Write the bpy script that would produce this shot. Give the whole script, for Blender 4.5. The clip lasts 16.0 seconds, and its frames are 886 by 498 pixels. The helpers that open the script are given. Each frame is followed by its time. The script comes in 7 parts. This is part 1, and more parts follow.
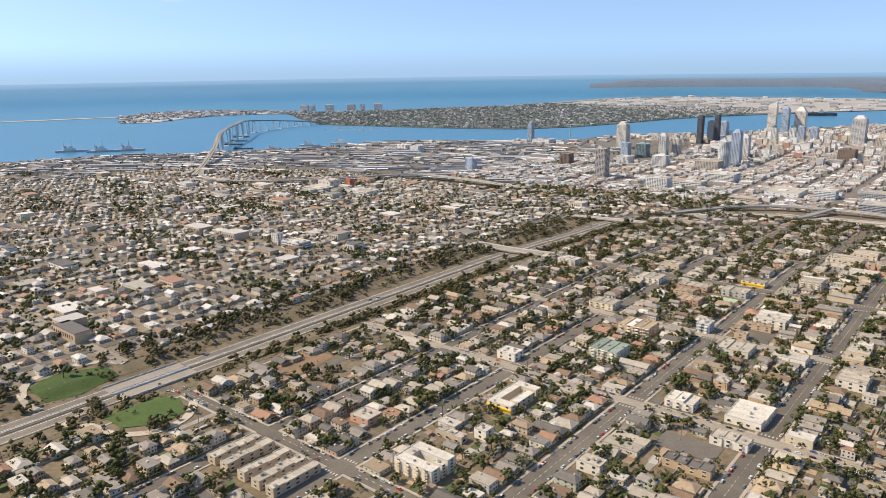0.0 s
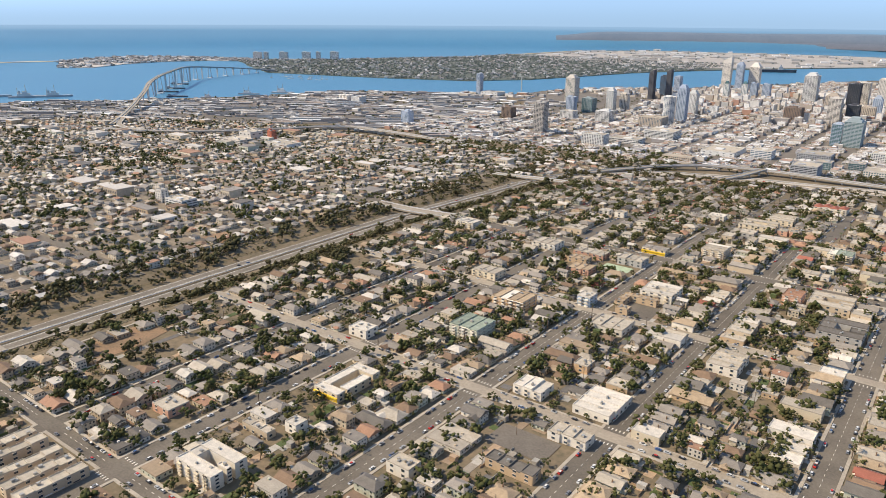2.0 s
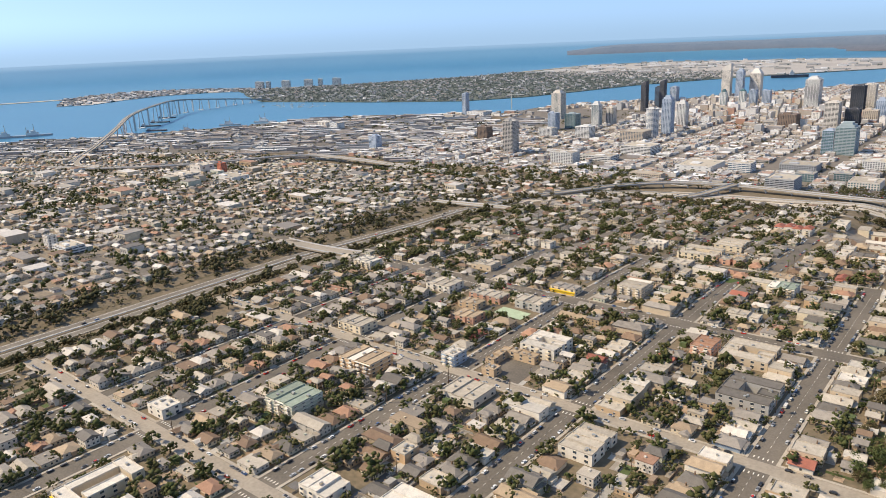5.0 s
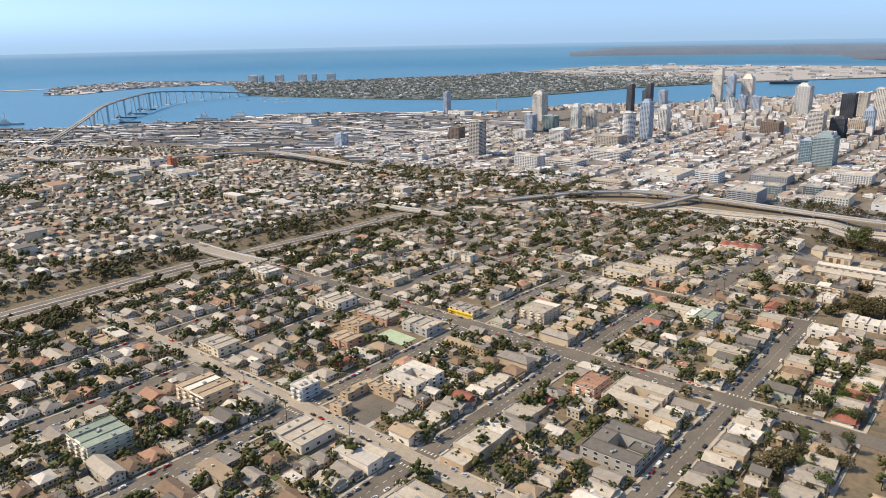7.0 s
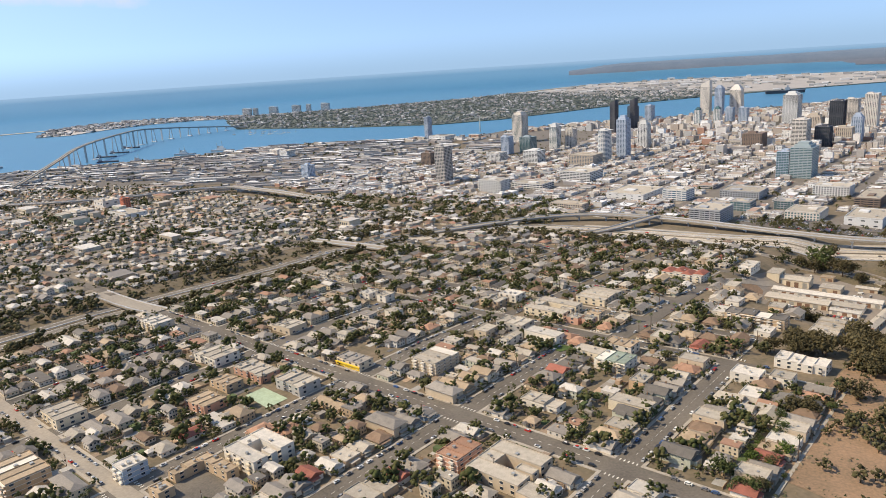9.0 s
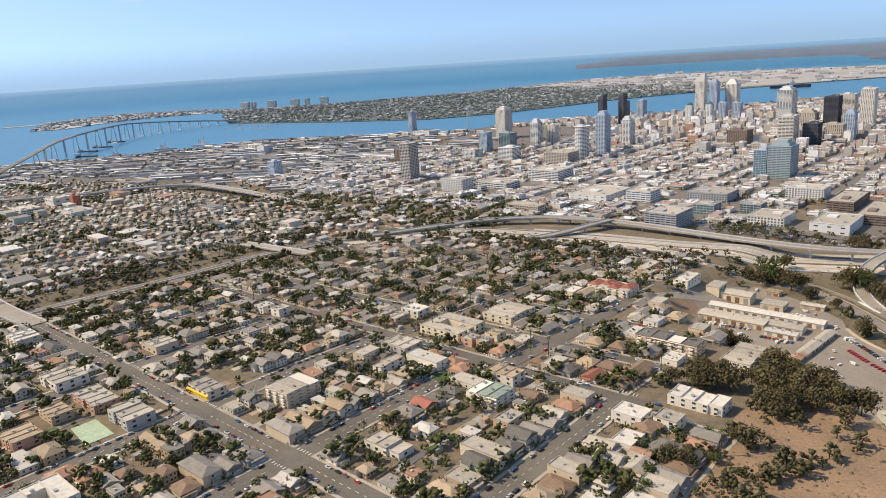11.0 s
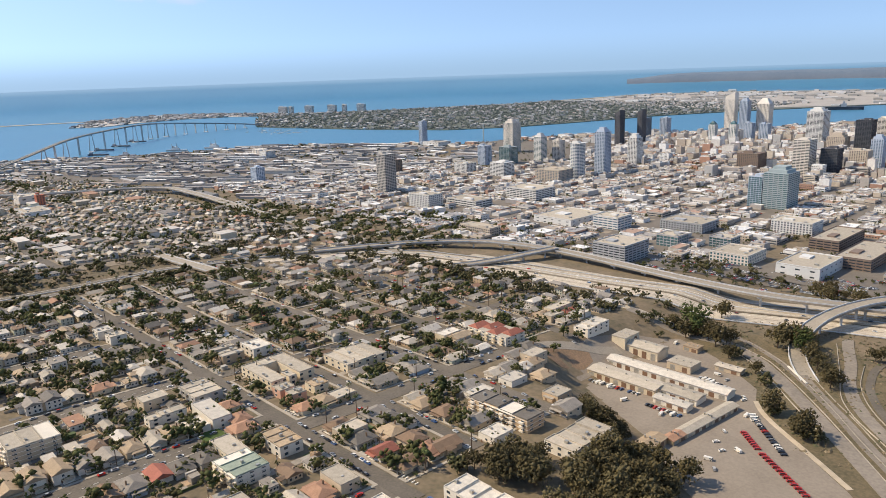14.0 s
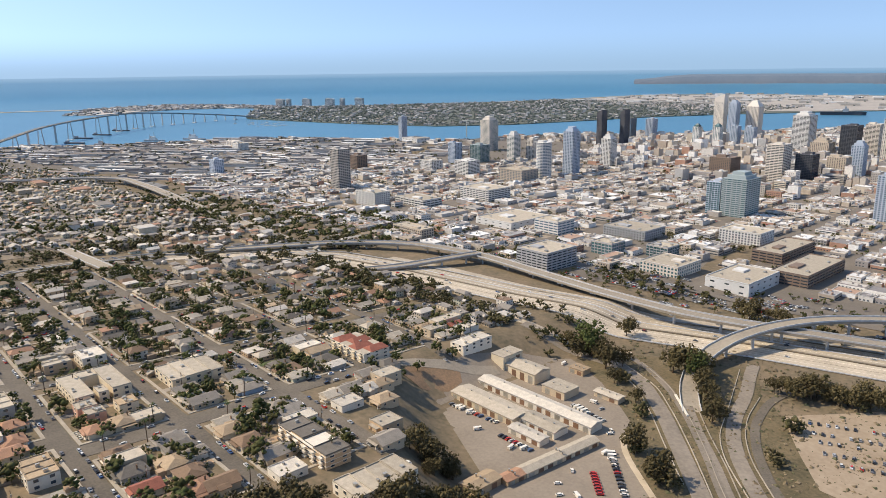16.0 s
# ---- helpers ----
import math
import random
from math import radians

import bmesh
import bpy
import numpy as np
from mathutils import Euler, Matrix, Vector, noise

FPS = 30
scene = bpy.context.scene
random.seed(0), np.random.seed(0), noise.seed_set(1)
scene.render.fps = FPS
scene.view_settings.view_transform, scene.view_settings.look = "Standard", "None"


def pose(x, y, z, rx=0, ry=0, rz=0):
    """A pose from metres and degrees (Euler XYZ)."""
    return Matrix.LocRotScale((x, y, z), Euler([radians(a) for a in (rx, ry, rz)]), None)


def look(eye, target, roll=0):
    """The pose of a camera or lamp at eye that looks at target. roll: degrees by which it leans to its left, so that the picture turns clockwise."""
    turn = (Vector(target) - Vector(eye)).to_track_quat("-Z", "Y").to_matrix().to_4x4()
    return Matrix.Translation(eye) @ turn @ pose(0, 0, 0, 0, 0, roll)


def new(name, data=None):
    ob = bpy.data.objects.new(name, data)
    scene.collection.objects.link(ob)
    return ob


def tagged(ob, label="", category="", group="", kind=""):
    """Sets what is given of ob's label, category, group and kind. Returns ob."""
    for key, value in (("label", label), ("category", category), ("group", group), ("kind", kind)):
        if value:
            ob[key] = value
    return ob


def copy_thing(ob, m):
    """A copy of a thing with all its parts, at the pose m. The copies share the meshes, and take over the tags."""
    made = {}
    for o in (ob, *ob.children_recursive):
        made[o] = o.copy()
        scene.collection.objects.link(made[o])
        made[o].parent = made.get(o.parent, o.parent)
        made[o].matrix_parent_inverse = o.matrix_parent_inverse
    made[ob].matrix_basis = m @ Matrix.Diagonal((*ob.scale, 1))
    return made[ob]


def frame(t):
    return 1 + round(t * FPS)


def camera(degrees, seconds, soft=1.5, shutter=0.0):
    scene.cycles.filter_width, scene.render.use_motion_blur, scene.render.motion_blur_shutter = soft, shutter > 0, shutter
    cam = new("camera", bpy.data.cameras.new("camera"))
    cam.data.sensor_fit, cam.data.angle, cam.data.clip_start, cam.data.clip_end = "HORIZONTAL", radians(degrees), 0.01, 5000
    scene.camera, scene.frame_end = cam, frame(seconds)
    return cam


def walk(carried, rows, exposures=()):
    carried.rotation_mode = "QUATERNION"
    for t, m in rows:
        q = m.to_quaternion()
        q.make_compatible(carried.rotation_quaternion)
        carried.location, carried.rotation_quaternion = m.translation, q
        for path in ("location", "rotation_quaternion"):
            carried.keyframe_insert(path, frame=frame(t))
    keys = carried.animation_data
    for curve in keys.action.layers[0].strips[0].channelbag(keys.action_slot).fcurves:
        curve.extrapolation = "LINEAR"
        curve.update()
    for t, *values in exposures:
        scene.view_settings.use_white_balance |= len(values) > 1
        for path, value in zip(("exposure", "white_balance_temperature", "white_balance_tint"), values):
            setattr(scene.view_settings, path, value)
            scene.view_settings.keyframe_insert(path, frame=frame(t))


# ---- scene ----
cam = camera(62.80, 16.0, soft=0.8)
# seconds, eye (x, y, z), yaw, pitch, roll
PATH = [
    (0.0, 0.00, 0.00, 181.34, 39.19, -14.12, 0.77),
    (0.5, 5.80, 18.36, 180.15, 38.85, -14.38, 0.52),
    (1.0, 11.59, 36.73, 178.96, 38.99, -14.41, -0.03),
    (1.5, 17.38, 55.11, 177.76, 38.92, -15.73, -0.04),
    (2.0, 23.16, 73.49, 176.56, 37.24, -17.84, -0.36),
    (2.5, 28.93, 91.87, 175.35, 37.46, -17.03, -0.50),
    (3.0, 34.70, 110.27, 174.14, 38.20, -17.30, 0.31),
    (3.5, 40.46, 128.66, 172.93, 38.59, -17.70, -0.39),
    (4.0, 46.22, 147.07, 171.71, 38.73, -17.64, 0.74),
    (4.2, 48.52, 154.43, 171.22, 38.24, -17.24, 1.83),
    (6.3, 72.60, 231.80, 166.04, 40.08, -15.26, 1.84),
    (6.5, 74.89, 239.17, 165.54, 39.88, -15.66, 1.46),
    (7.0, 80.60, 257.61, 164.30, 40.01, -16.29, 1.05),
    (7.5, 86.31, 276.06, 163.05, 40.18, -16.34, 1.08),
    (8.0, 92.01, 294.51, 161.79, 40.04, -16.02, 1.33),
    (8.5, 97.71, 312.96, 160.53, 40.36, -15.32, 1.74),
    (9.0, 103.40, 331.42, 159.27, 40.66, -14.41, 3.61),
    (9.2, 105.67, 338.81, 158.76, 41.01, -14.43, 4.84),
    (11.3, 129.48, 416.42, 153.39, 42.02, -14.75, 3.46),
    (11.5, 131.74, 423.82, 152.87, 42.36, -14.42, 3.82),
    (12.0, 137.39, 442.32, 151.58, 43.54, -12.76, 4.08),
    (12.5, 143.04, 460.82, 150.28, 43.74, -12.39, 3.97),
    (13.0, 148.67, 479.33, 148.98, 45.48, -13.40, 4.48),
    (13.5, 154.30, 497.84, 147.68, 46.30, -13.86, 4.57),
    (14.0, 159.93, 516.36, 146.37, 46.86, -13.79, 1.98),
    (14.5, 165.54, 534.89, 145.05, 47.69, -13.85, 1.57),
    (15.0, 171.15, 553.42, 143.73, 47.85, -14.14, 1.43),
    (15.5, 176.76, 571.95, 142.41, 47.73, -14.52, 1.08),
    (16.0, 182.35, 590.50, 141.08, 48.17, -14.01, 0.76),
]
walk(cam, [(t, pose(x, y, z, 90 + pitch, roll, yaw)) for t, x, y, z, yaw, pitch, roll in PATH], [(0.0, 0.05), (7.0, 0.06), (9.0, 0.0), (13.5, -0.03), (16.0, -0.02)])

# ---------------------------------------------------------------- light
SUN_AZ, SUN_EL = (-0.80, -0.60), 46.0
sx_, sy_ = SUN_AZ
sn = math.hypot(sx_, sy_)
ce, se = math.cos(radians(SUN_EL)), math.sin(radians(SUN_EL))
SUN_DIR = Vector((sx_ / sn * ce, sy_ / sn * ce, se))

sun_data = bpy.data.lights.new("sun", "SUN")
sun_data.energy, sun_data.angle, sun_data.color = 4.9, radians(0.53), (1.0, 0.86, 0.66)
sun = new("sun", sun_data)
sun.matrix_world = look(SUN_DIR * 900, (0, 0, 0))

world = bpy.data.worlds.new("sky")
scene.world = world
world.use_nodes = True
wn, wl = world.node_tree.nodes, world.node_tree.links
wn.clear()
w_out = wn.new("ShaderNodeOutputWorld")
w_bg = wn.new("ShaderNodeBackground")
w_sky = wn.new("ShaderNodeTexSky")
w_sky.sky_type, w_sky.sun_disc = "NISHITA", False
w_sky.sun_elevation = radians(SUN_EL)
w_sky.sun_rotation = math.atan2(sx_, sy_)
w_sky.altitude, w_sky.air_density, w_sky.dust_density, w_sky.ozone_density = 200, 1.0, 0.6, 1.2
w_co = wn.new("ShaderNodeTexCoord")
w_mx = wn.new("ShaderNodeVectorMath")
w_mx.operation = "MULTIPLY_ADD"
w_mx.inputs[1].default_value = (1, 1, 0.9)
w_mx.inputs[2].default_value = (0, 0, 0.20)
w_bg.inputs["Strength"].default_value = 0.21
wl.new(w_co.outputs["Generated"], w_mx.inputs[0])
wl.new(w_mx.outputs[0], w_sky.inputs["Vector"])
wl.new(w_sky.outputs["Color"], w_bg.inputs["Color"])
wl.new(w_bg.outputs[0], w_out.inputs[0])

# ---------------------------------------------------------------- materials
MATS = {}


def surface(name, color, rough=0.8, metal=0.0, vary=0.25, scale=0.4, fine=3.0, bump=0.0, tint=None, island=False, rnd=0.12, spec=0.4, warm=True):
    """A procedural surface: base colour, broad stains, fine grain, and a little difference from piece to piece."""
    if name in MATS:
        return MATS[name]
    if warm:
        color = (color[0] * 1.05, color[1] * 0.98, color[2] * 0.86)
        tint = (tint[0] * 1.05, tint[1] * 0.98, tint[2] * 0.86) if tint else None
    m = bpy.data.materials.new(name)
    m.use_nodes = True
    n, l = m.node_tree.nodes, m.node_tree.links
    bsdf = n["Principled BSDF"]
    bsdf.inputs["Roughness"].default_value = rough
    bsdf.inputs["Metallic"].default_value = metal
    bsdf.inputs["Specular IOR Level"].default_value = spec
    geo = n.new("ShaderNodeNewGeometry")
    big, small = n.new("ShaderNodeTexNoise"), n.new("ShaderNodeTexNoise")
    big.inputs["Scale"].default_value, big.inputs["Detail"].default_value = scale, 4
    small.inputs["Scale"].default_value, small.inputs["Detail"].default_value = fine, 3
    l.new(geo.outputs["Position"], big.inputs["Vector"])
    l.new(geo.outputs["Position"], small.inputs["Vector"])
    add = n.new("ShaderNodeMath")
    add.operation = "ADD"
    l.new(big.outputs["Fac"], add.inputs[0])
    l.new(small.outputs["Fac"], add.inputs[1])
    rng = n.new("ShaderNodeMapRange")
    rng.inputs["From Min"].default_value, rng.inputs["From Max"].default_value = 0.65, 1.35
    l.new(add.outputs[0], rng.inputs["Value"])
    mix = n.new("ShaderNodeMix")
    mix.data_type = "RGBA"
    c2 = tint if tint else tuple(max(0.0, c * (1 - vary)) for c in color)
    c1 = color if tint else tuple(min(0.92, c * (1 + vary)) for c in color)
    mix.inputs["A"].default_value, mix.inputs["B"].default_value = (*c2, 1), (*c1, 1)
    l.new(rng.outputs[0], mix.inputs["Factor"])
    hsv = n.new("ShaderNodeHueSaturation")
    l.new(mix.outputs["Result"], hsv.inputs["Color"])
    vr = n.new("ShaderNodeMapRange")
    vr.inputs["To Min"].default_value, vr.inputs["To Max"].default_value = 1 - rnd, 1 + rnd
    if island:
        l.new(geo.outputs["Random Per Island"], vr.inputs["Value"])
    else:
        info = n.new("ShaderNodeObjectInfo")
        l.new(info.outputs["Random"], vr.inputs["Value"])
    l.new(vr.outputs[0], hsv.inputs["Value"])
    l.new(hsv.outputs["Color"], bsdf.inputs["Base Color"])
    if bump:
        b = n.new("ShaderNodeBump")
        b.inputs["Strength"].default_value, b.inputs["Distance"].default_value = bump, 0.2
        l.new(small.outputs["Fac"], b.inputs["Height"])
        l.new(b.outputs[0], bsdf.inputs["Normal"])
    MATS[name] = m
    return m


def palette(name, colors, rough=0.85, rnd=0.15, fine=2.0, tone=(1.0, 0.985, 0.95)):
    """A surface whose colour is picked, island by island, from a list of paints."""
    m = surface(name, colors[0], rough, rnd=rnd, fine=fine, island=True)
    n, l = m.node_tree.nodes, m.node_tree.links
    geo = n["Geometry"]
    ramp = n.new("ShaderNodeValToRGB")
    ramp.color_ramp.interpolation = "CONSTANT"
    els = ramp.color_ramp.elements
    while len(els) < len(colors):
        els.new(0.5)
    for i, c in enumerate(colors):
        els[i].position, els[i].color = i / len(colors), (c[0] * tone[0], c[1] * tone[1], c[2] * tone[2], 1)
    l.new(geo.outputs["Random Per Island"], ramp.inputs["Fac"])
    mul = n.new("ShaderNodeMix")
    mul.data_type, mul.blend_type = "RGBA", "MULTIPLY"
    mul.inputs["Factor"].default_value = 1.0
    mix = n["Mix"]
    mix.inputs["A"].default_value, mix.inputs["B"].default_value = (0.75, 0.75, 0.75, 1), (1.1, 1.1, 1.1, 1)
    l.new(ramp.outputs["Color"], mul.inputs["A"])
    l.new(mix.outputs["Result"], mul.inputs["B"])
    l.new(mul.outputs["Result"], n["Hue/Saturation/Value"].inputs["Color"])
    return m


ASPHALT = surface("asphalt", (0.145, 0.13, 0.112), 0.9, vary=0.3, scale=0.08, fine=1.2)
ASPHALT_LOT = surface("asphalt_lot", (0.16, 0.145, 0.13), 0.9, vary=0.22, scale=0.08, fine=1.0)
CONCRETE = surface("concrete_pavement", (0.36, 0.33, 0.29), 0.85, vary=0.2, scale=0.15, fine=1.5)
DECK = surface("bridge_deck", (0.32, 0.29, 0.25), 0.85, vary=0.22, scale=0.05, fine=0.8)
FREEWAY = surface("freeway_concrete", (0.44, 0.395, 0.335), 0.85, vary=0.22, scale=0.05, fine=0.8)
CONC_STREET = surface("concrete_street", (0.30, 0.268, 0.228), 0.85, vary=0.18, scale=0.1, fine=0.8)
EARTH = surface("dry_earth", (0.22, 0.172, 0.12), 0.95, scale=0.07, fine=0.45, tint=(0.10, 0.09, 0.06))
DIRT = surface("bare_dirt", (0.32, 0.21, 0.135), 0.95, scale=0.06, fine=0.9, tint=(0.16, 0.12, 0.08))
FAR_YARDS = surface("far_yards", (0.27, 0.23, 0.185), 0.95, scale=0.05, fine=0.3, tint=(0.13, 0.115, 0.09))
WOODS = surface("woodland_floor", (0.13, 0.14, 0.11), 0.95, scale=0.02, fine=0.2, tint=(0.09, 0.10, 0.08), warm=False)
BRUSH = surface("dry_brush_slope", (0.185, 0.145, 0.09), 0.95, scale=0.08, fine=0.7, tint=(0.075, 0.07, 0.04))
ASPHALT_YARD = surface("asphalt_yard", (0.32, 0.28, 0.24), 0.9, vary=0.25, scale=0.06, fine=0.9, tint=(0.23, 0.20, 0.17))
RAMP = surface("worn_ramp_paving", (0.235, 0.21, 0.185), 0.9, vary=0.25, scale=0.08, fine=0.7)
# Same concrete as FREEWAY, darkened in the colour for the sun's angle there.
FREEWAY_DIMMED = surface("dimmed_freeway_concrete", (0.205, 0.185, 0.16), 0.88, vary=0.3, scale=0.05, fine=0.8)
AIRFIELD = surface("airfield_ground", (0.50, 0.45, 0.40), 0.95, scale=0.01, fine=0.1, tint=(0.33, 0.30, 0.26), warm=False)
DUST = surface("dusty_lot", (0.37, 0.31, 0.245), 0.95, scale=0.05, fine=0.5, tint=(0.27, 0.215, 0.16))
LAWN = surface("lawn", (0.08, 0.125, 0.03), 0.95, scale=0.1, fine=0.8, tint=(0.05, 0.082, 0.022))
SAND = surface("sand", (0.46, 0.40, 0.32), 0.95, scale=0.02, fine=0.2)
PAINT = surface("road_paint", (0.75, 0.74, 0.70), 0.7, vary=0.1)
GLASS = surface("window_glass", (0.05, 0.06, 0.07), 0.12, vary=0.2, rnd=0.3, spec=0.7, warm=False)
TEAL_GLASS = surface("teal_glass", (0.075, 0.145, 0.15), 0.15, vary=0.2, rnd=0.2, spec=0.7, warm=False)
BLUE_GLASS = surface("blue_glass", (0.10, 0.15, 0.20), 0.15, vary=0.2, rnd=0.2, spec=0.7, warm=False)
BARK = surface("bark", (0.12, 0.085, 0.06), 0.95)
LEAF = surface("leaves", (0.078, 0.098, 0.036), 0.85, vary=0.45, scale=0.3, fine=1.5, rnd=0.35, spec=0.15)
LEAF_DRY = surface("leaves_olive", (0.098, 0.084, 0.044), 0.85, vary=0.4, scale=0.3, fine=1.5, rnd=0.3, spec=0.15)
LEAF_LIGHT = surface("leaves_bright", (0.085, 0.125, 0.03), 0.85, vary=0.4, scale=0.3, fine=1.5, rnd=0.25, spec=0.15)
# Leaves across the bay: distance haze is put into this paler, bluer green.
LEAF_COAST_HAZED = surface("leaves_coast_hazed", (0.105, 0.125, 0.115), 0.85, vary=0.3, scale=0.01, fine=0.1, rnd=0.22, island=True, warm=False)
LEAF_FAR = surface("leaves_far", (0.056, 0.078, 0.027), 0.88, vary=0.35, scale=0.13, fine=0.6, rnd=0.22, island=True, tint=(0.092, 0.082, 0.038), spec=0.15)
LEAF_BRUSH = surface("leaves_brush", (0.062, 0.07, 0.032), 0.9, vary=0.35, scale=0.07, fine=0.6, rnd=0.45, island=True, tint=(0.105, 0.088, 0.048), spec=0.15)
TYRE = surface("tyre", (0.02, 0.02, 0.02), 0.9)
METAL = surface("galvanised_metal", (0.45, 0.45, 0.44), 0.45, 0.6)
STEEL_BLUE = surface("blue_grey_steel", (0.22, 0.27, 0.33), 0.6)
PIER_CONC = surface("pier_concrete", (0.52, 0.51, 0.49), 0.85, warm=False)


def water(name):
    m = bpy.data.materials.new(name)
    m.use_nodes = True
    n, l = m.node_tree.nodes, m.node_tree.links
    bsdf = n["Principled BSDF"]
    bsdf.inputs["Roughness"].default_value = 0.32
    bsdf.inputs["IOR"].default_value = 1.33
    geo = n.new("ShaderNodeNewGeometry")
    broad = n.new("ShaderNodeTexNoise")
    broad.inputs["Scale"].default_value, broad.inputs["Detail"].default_value = 0.0035, 5
    l.new(geo.outputs["Position"], broad.inputs["Vector"])
    mix = n.new("ShaderNodeMix")
    mix.data_type = "RGBA"
    mix.inputs["A"].default_value, mix.inputs["B"].default_value = (0.05, 0.175, 0.295, 1), (0.07, 0.225, 0.35, 1)
    l.new(broad.outputs["Fac"], mix.inputs["Factor"])
    l.new(mix.outputs["Result"], bsdf.inputs["Base Color"])
    wave = n.new("ShaderNodeTexNoise")
    wave.inputs["Scale"].default_value, wave.inputs["Detail"].default_value = 0.12, 6
    l.new(geo.outputs["Position"], wave.inputs["Vector"])
    b = n.new("ShaderNodeBump")
    b.inputs["Strength"].default_value, b.inputs["Distance"].default_value = 0.6, 1.5
    l.new(wave.outputs["Fac"], b.inputs["Height"])
    l.new(b.outputs[0], bsdf.inputs["Normal"])
    return m


WATER = water("bay_water")


# ---------------------------------------------------------------- mesh tools
class Shape:
    """Collects boxes, roofs and prisms into one mesh."""

    def __init__(self):
        self.v, self.f, self.m = [], [], []

    def add(self, vs, fs, mi=0):
        k = len(self.v)
        self.v.extend(vs)
        self.f.extend([tuple(i + k for i in f) for f in fs])
        self.m.extend([mi] * len(fs))
        return self

    def prism(self, pts, z0, z1, mi=0):
        """Upright prism on a counter-clockwise outline."""
        k = len(pts)
        vs = [(x, y, z0) for x, y in pts] + [(x, y, z1) for x, y in pts]
        fs = [(i, (i + 1) % k, (i + 1) % k + k, i + k) for i in range(k)]
        fs += [tuple(range(k, 2 * k)), tuple(range(k - 1, -1, -1))]
        return self.add(vs, fs, mi)

    def box(self, x, y, z0, z1, sx, sy, rot=0.0, mi=0, top=1.0):
        c, s = math.cos(radians(rot)), math.sin(radians(rot))
        vs = []
        for z, k in ((z0, 1.0), (z1, top)):
            for a, b in ((-1, -1), (1, -1), (1, 1), (-1, 1)):
                u, v = a * sx / 2 * k, b * sy / 2 * k
                vs.append((x + c * u - s * v, y + s * u + c * v, z))
        return self.add(vs, [(0, 1, 5, 4), (1, 2, 6, 5), (2, 3, 7, 6), (3, 0, 4, 7), (4, 5, 6, 7), (3, 2, 1, 0)], mi)

    def pane(self, x, y, z0, z1, w, east, mi):
        """One sheet of glass a little proud of a wall that faces south or east."""
        if east:
            vs = [(x + 0.06, y - w / 2, z0), (x + 0.06, y + w / 2, z0), (x + 0.06, y + w / 2, z1), (x + 0.06, y - w / 2, z1)]
        else:
            vs = [(x - w / 2, y - 0.06, z0), (x + w / 2, y - 0.06, z0), (x + w / 2, y - 0.06, z1), (x - w / 2, y - 0.06, z1)]
        return self.add(vs, [(0, 1, 2, 3)], mi)

    def roof(self, x, y, z, sx, sy, rise, hip=0.0, rot=0.0, mi=0, thick=0.12):
        """Pitched roof with its ridge along the longer side; hip: how far the ridge ends draw in."""
        c, s = math.cos(radians(rot)), math.sin(radians(rot))
        hx, hy = sx / 2, sy / 2
        if sx >= sy:
            ridge = [(-hx + hip, 0), (hx - hip, 0)]
        else:
            ridge = [(0, -hy + hip), (0, hy - hip)]
        loc = [(-hx, -hy, z), (hx, -hy, z), (hx, hy, z), (-hx, hy, z)]
        loc += [(a, b, z + thick) for a, b, _ in loc]
        loc += [(a, b, z + thick + rise) for a, b in ridge]
        vs = [(x + c * a - s * b, y + s * a + c * b, q) for a, b, q in loc]
        fs = [(3, 2, 1, 0), (0, 1, 5, 4), (1, 2, 6, 5), (2, 3, 7, 6), (3, 0, 4, 7)]
        if sx >= sy:
            fs += [(4, 5, 9, 8), (6, 7, 8, 9), (5, 6, 9), (7, 4, 8)]
        else:
            fs += [(5, 6, 9, 8), (7, 4, 8, 9), (4, 5, 8), (6, 7, 9)]
        return self.add(vs, fs, mi)

    def drum(self, x, y, z0, z1, r, n=12, mi=0, r2=None):
        r2 = r if r2 is None else r2
        a = [2 * math.pi * i / n for i in range(n)]
        vs = [(x + r * math.cos(t), y + r * math.sin(t), z0) for t in a] + [(x + r2 * math.cos(t), y + r2 * math.sin(t), z1) for t in a]
        fs = [(i, (i + 1) % n, (i + 1) % n + n, i + n) for i in range(n)] + [tuple(range(n, 2 * n)), tuple(range(n - 1, -1, -1))]
        return self.add(vs, fs, mi)

    def bar(self, p, q, r, n=5, mi=0, r2=None):
        """A round bar from p to q."""
        p, q = Vector(p), Vector(q)
        r2 = r if r2 is None else r2
        d = (q - p).normalized()
        u = d.orthogonal().normalized()
        w = d.cross(u)
        vs = []
        for o, k in ((p, r), (q, r2)):
            for i in range(n):
                t = 2 * math.pi * i / n
                vs.append(tuple(o + (u * math.cos(t) + w * math.sin(t)) * k))
        fs = [(i, (i + 1) % n, (i + 1) % n + n, i + n) for i in range(n)] + [tuple(range(n, 2 * n)), tuple(range(n - 1, -1, -1))]
        return self.add(vs, fs, mi)

    def clump(self, x, y, z, r, rand, mi=0, flat=0.8):
        """An irregular eight-sided tuft of leaves."""
        j = lambda: 1 + rand.uniform(-0.4, 0.4)
        t = rand.uniform(0, 6.3)
        vs = [(x, y, z + r * flat * j()), (x, y, z - r * flat * j())]
        for i in range(4):
            k = r * j()
            vs.append((x + k * math.cos(t + i * 1.571), y + k * math.sin(t + i * 1.571), z + r * rand.uniform(-0.3, 0.3)))
        return self.add(vs, [(0, 2, 3), (0, 3, 4), (0, 4, 5), (0, 5, 2), (1, 3, 2), (1, 4, 3), (1, 5, 4), (1, 2, 5)], mi)

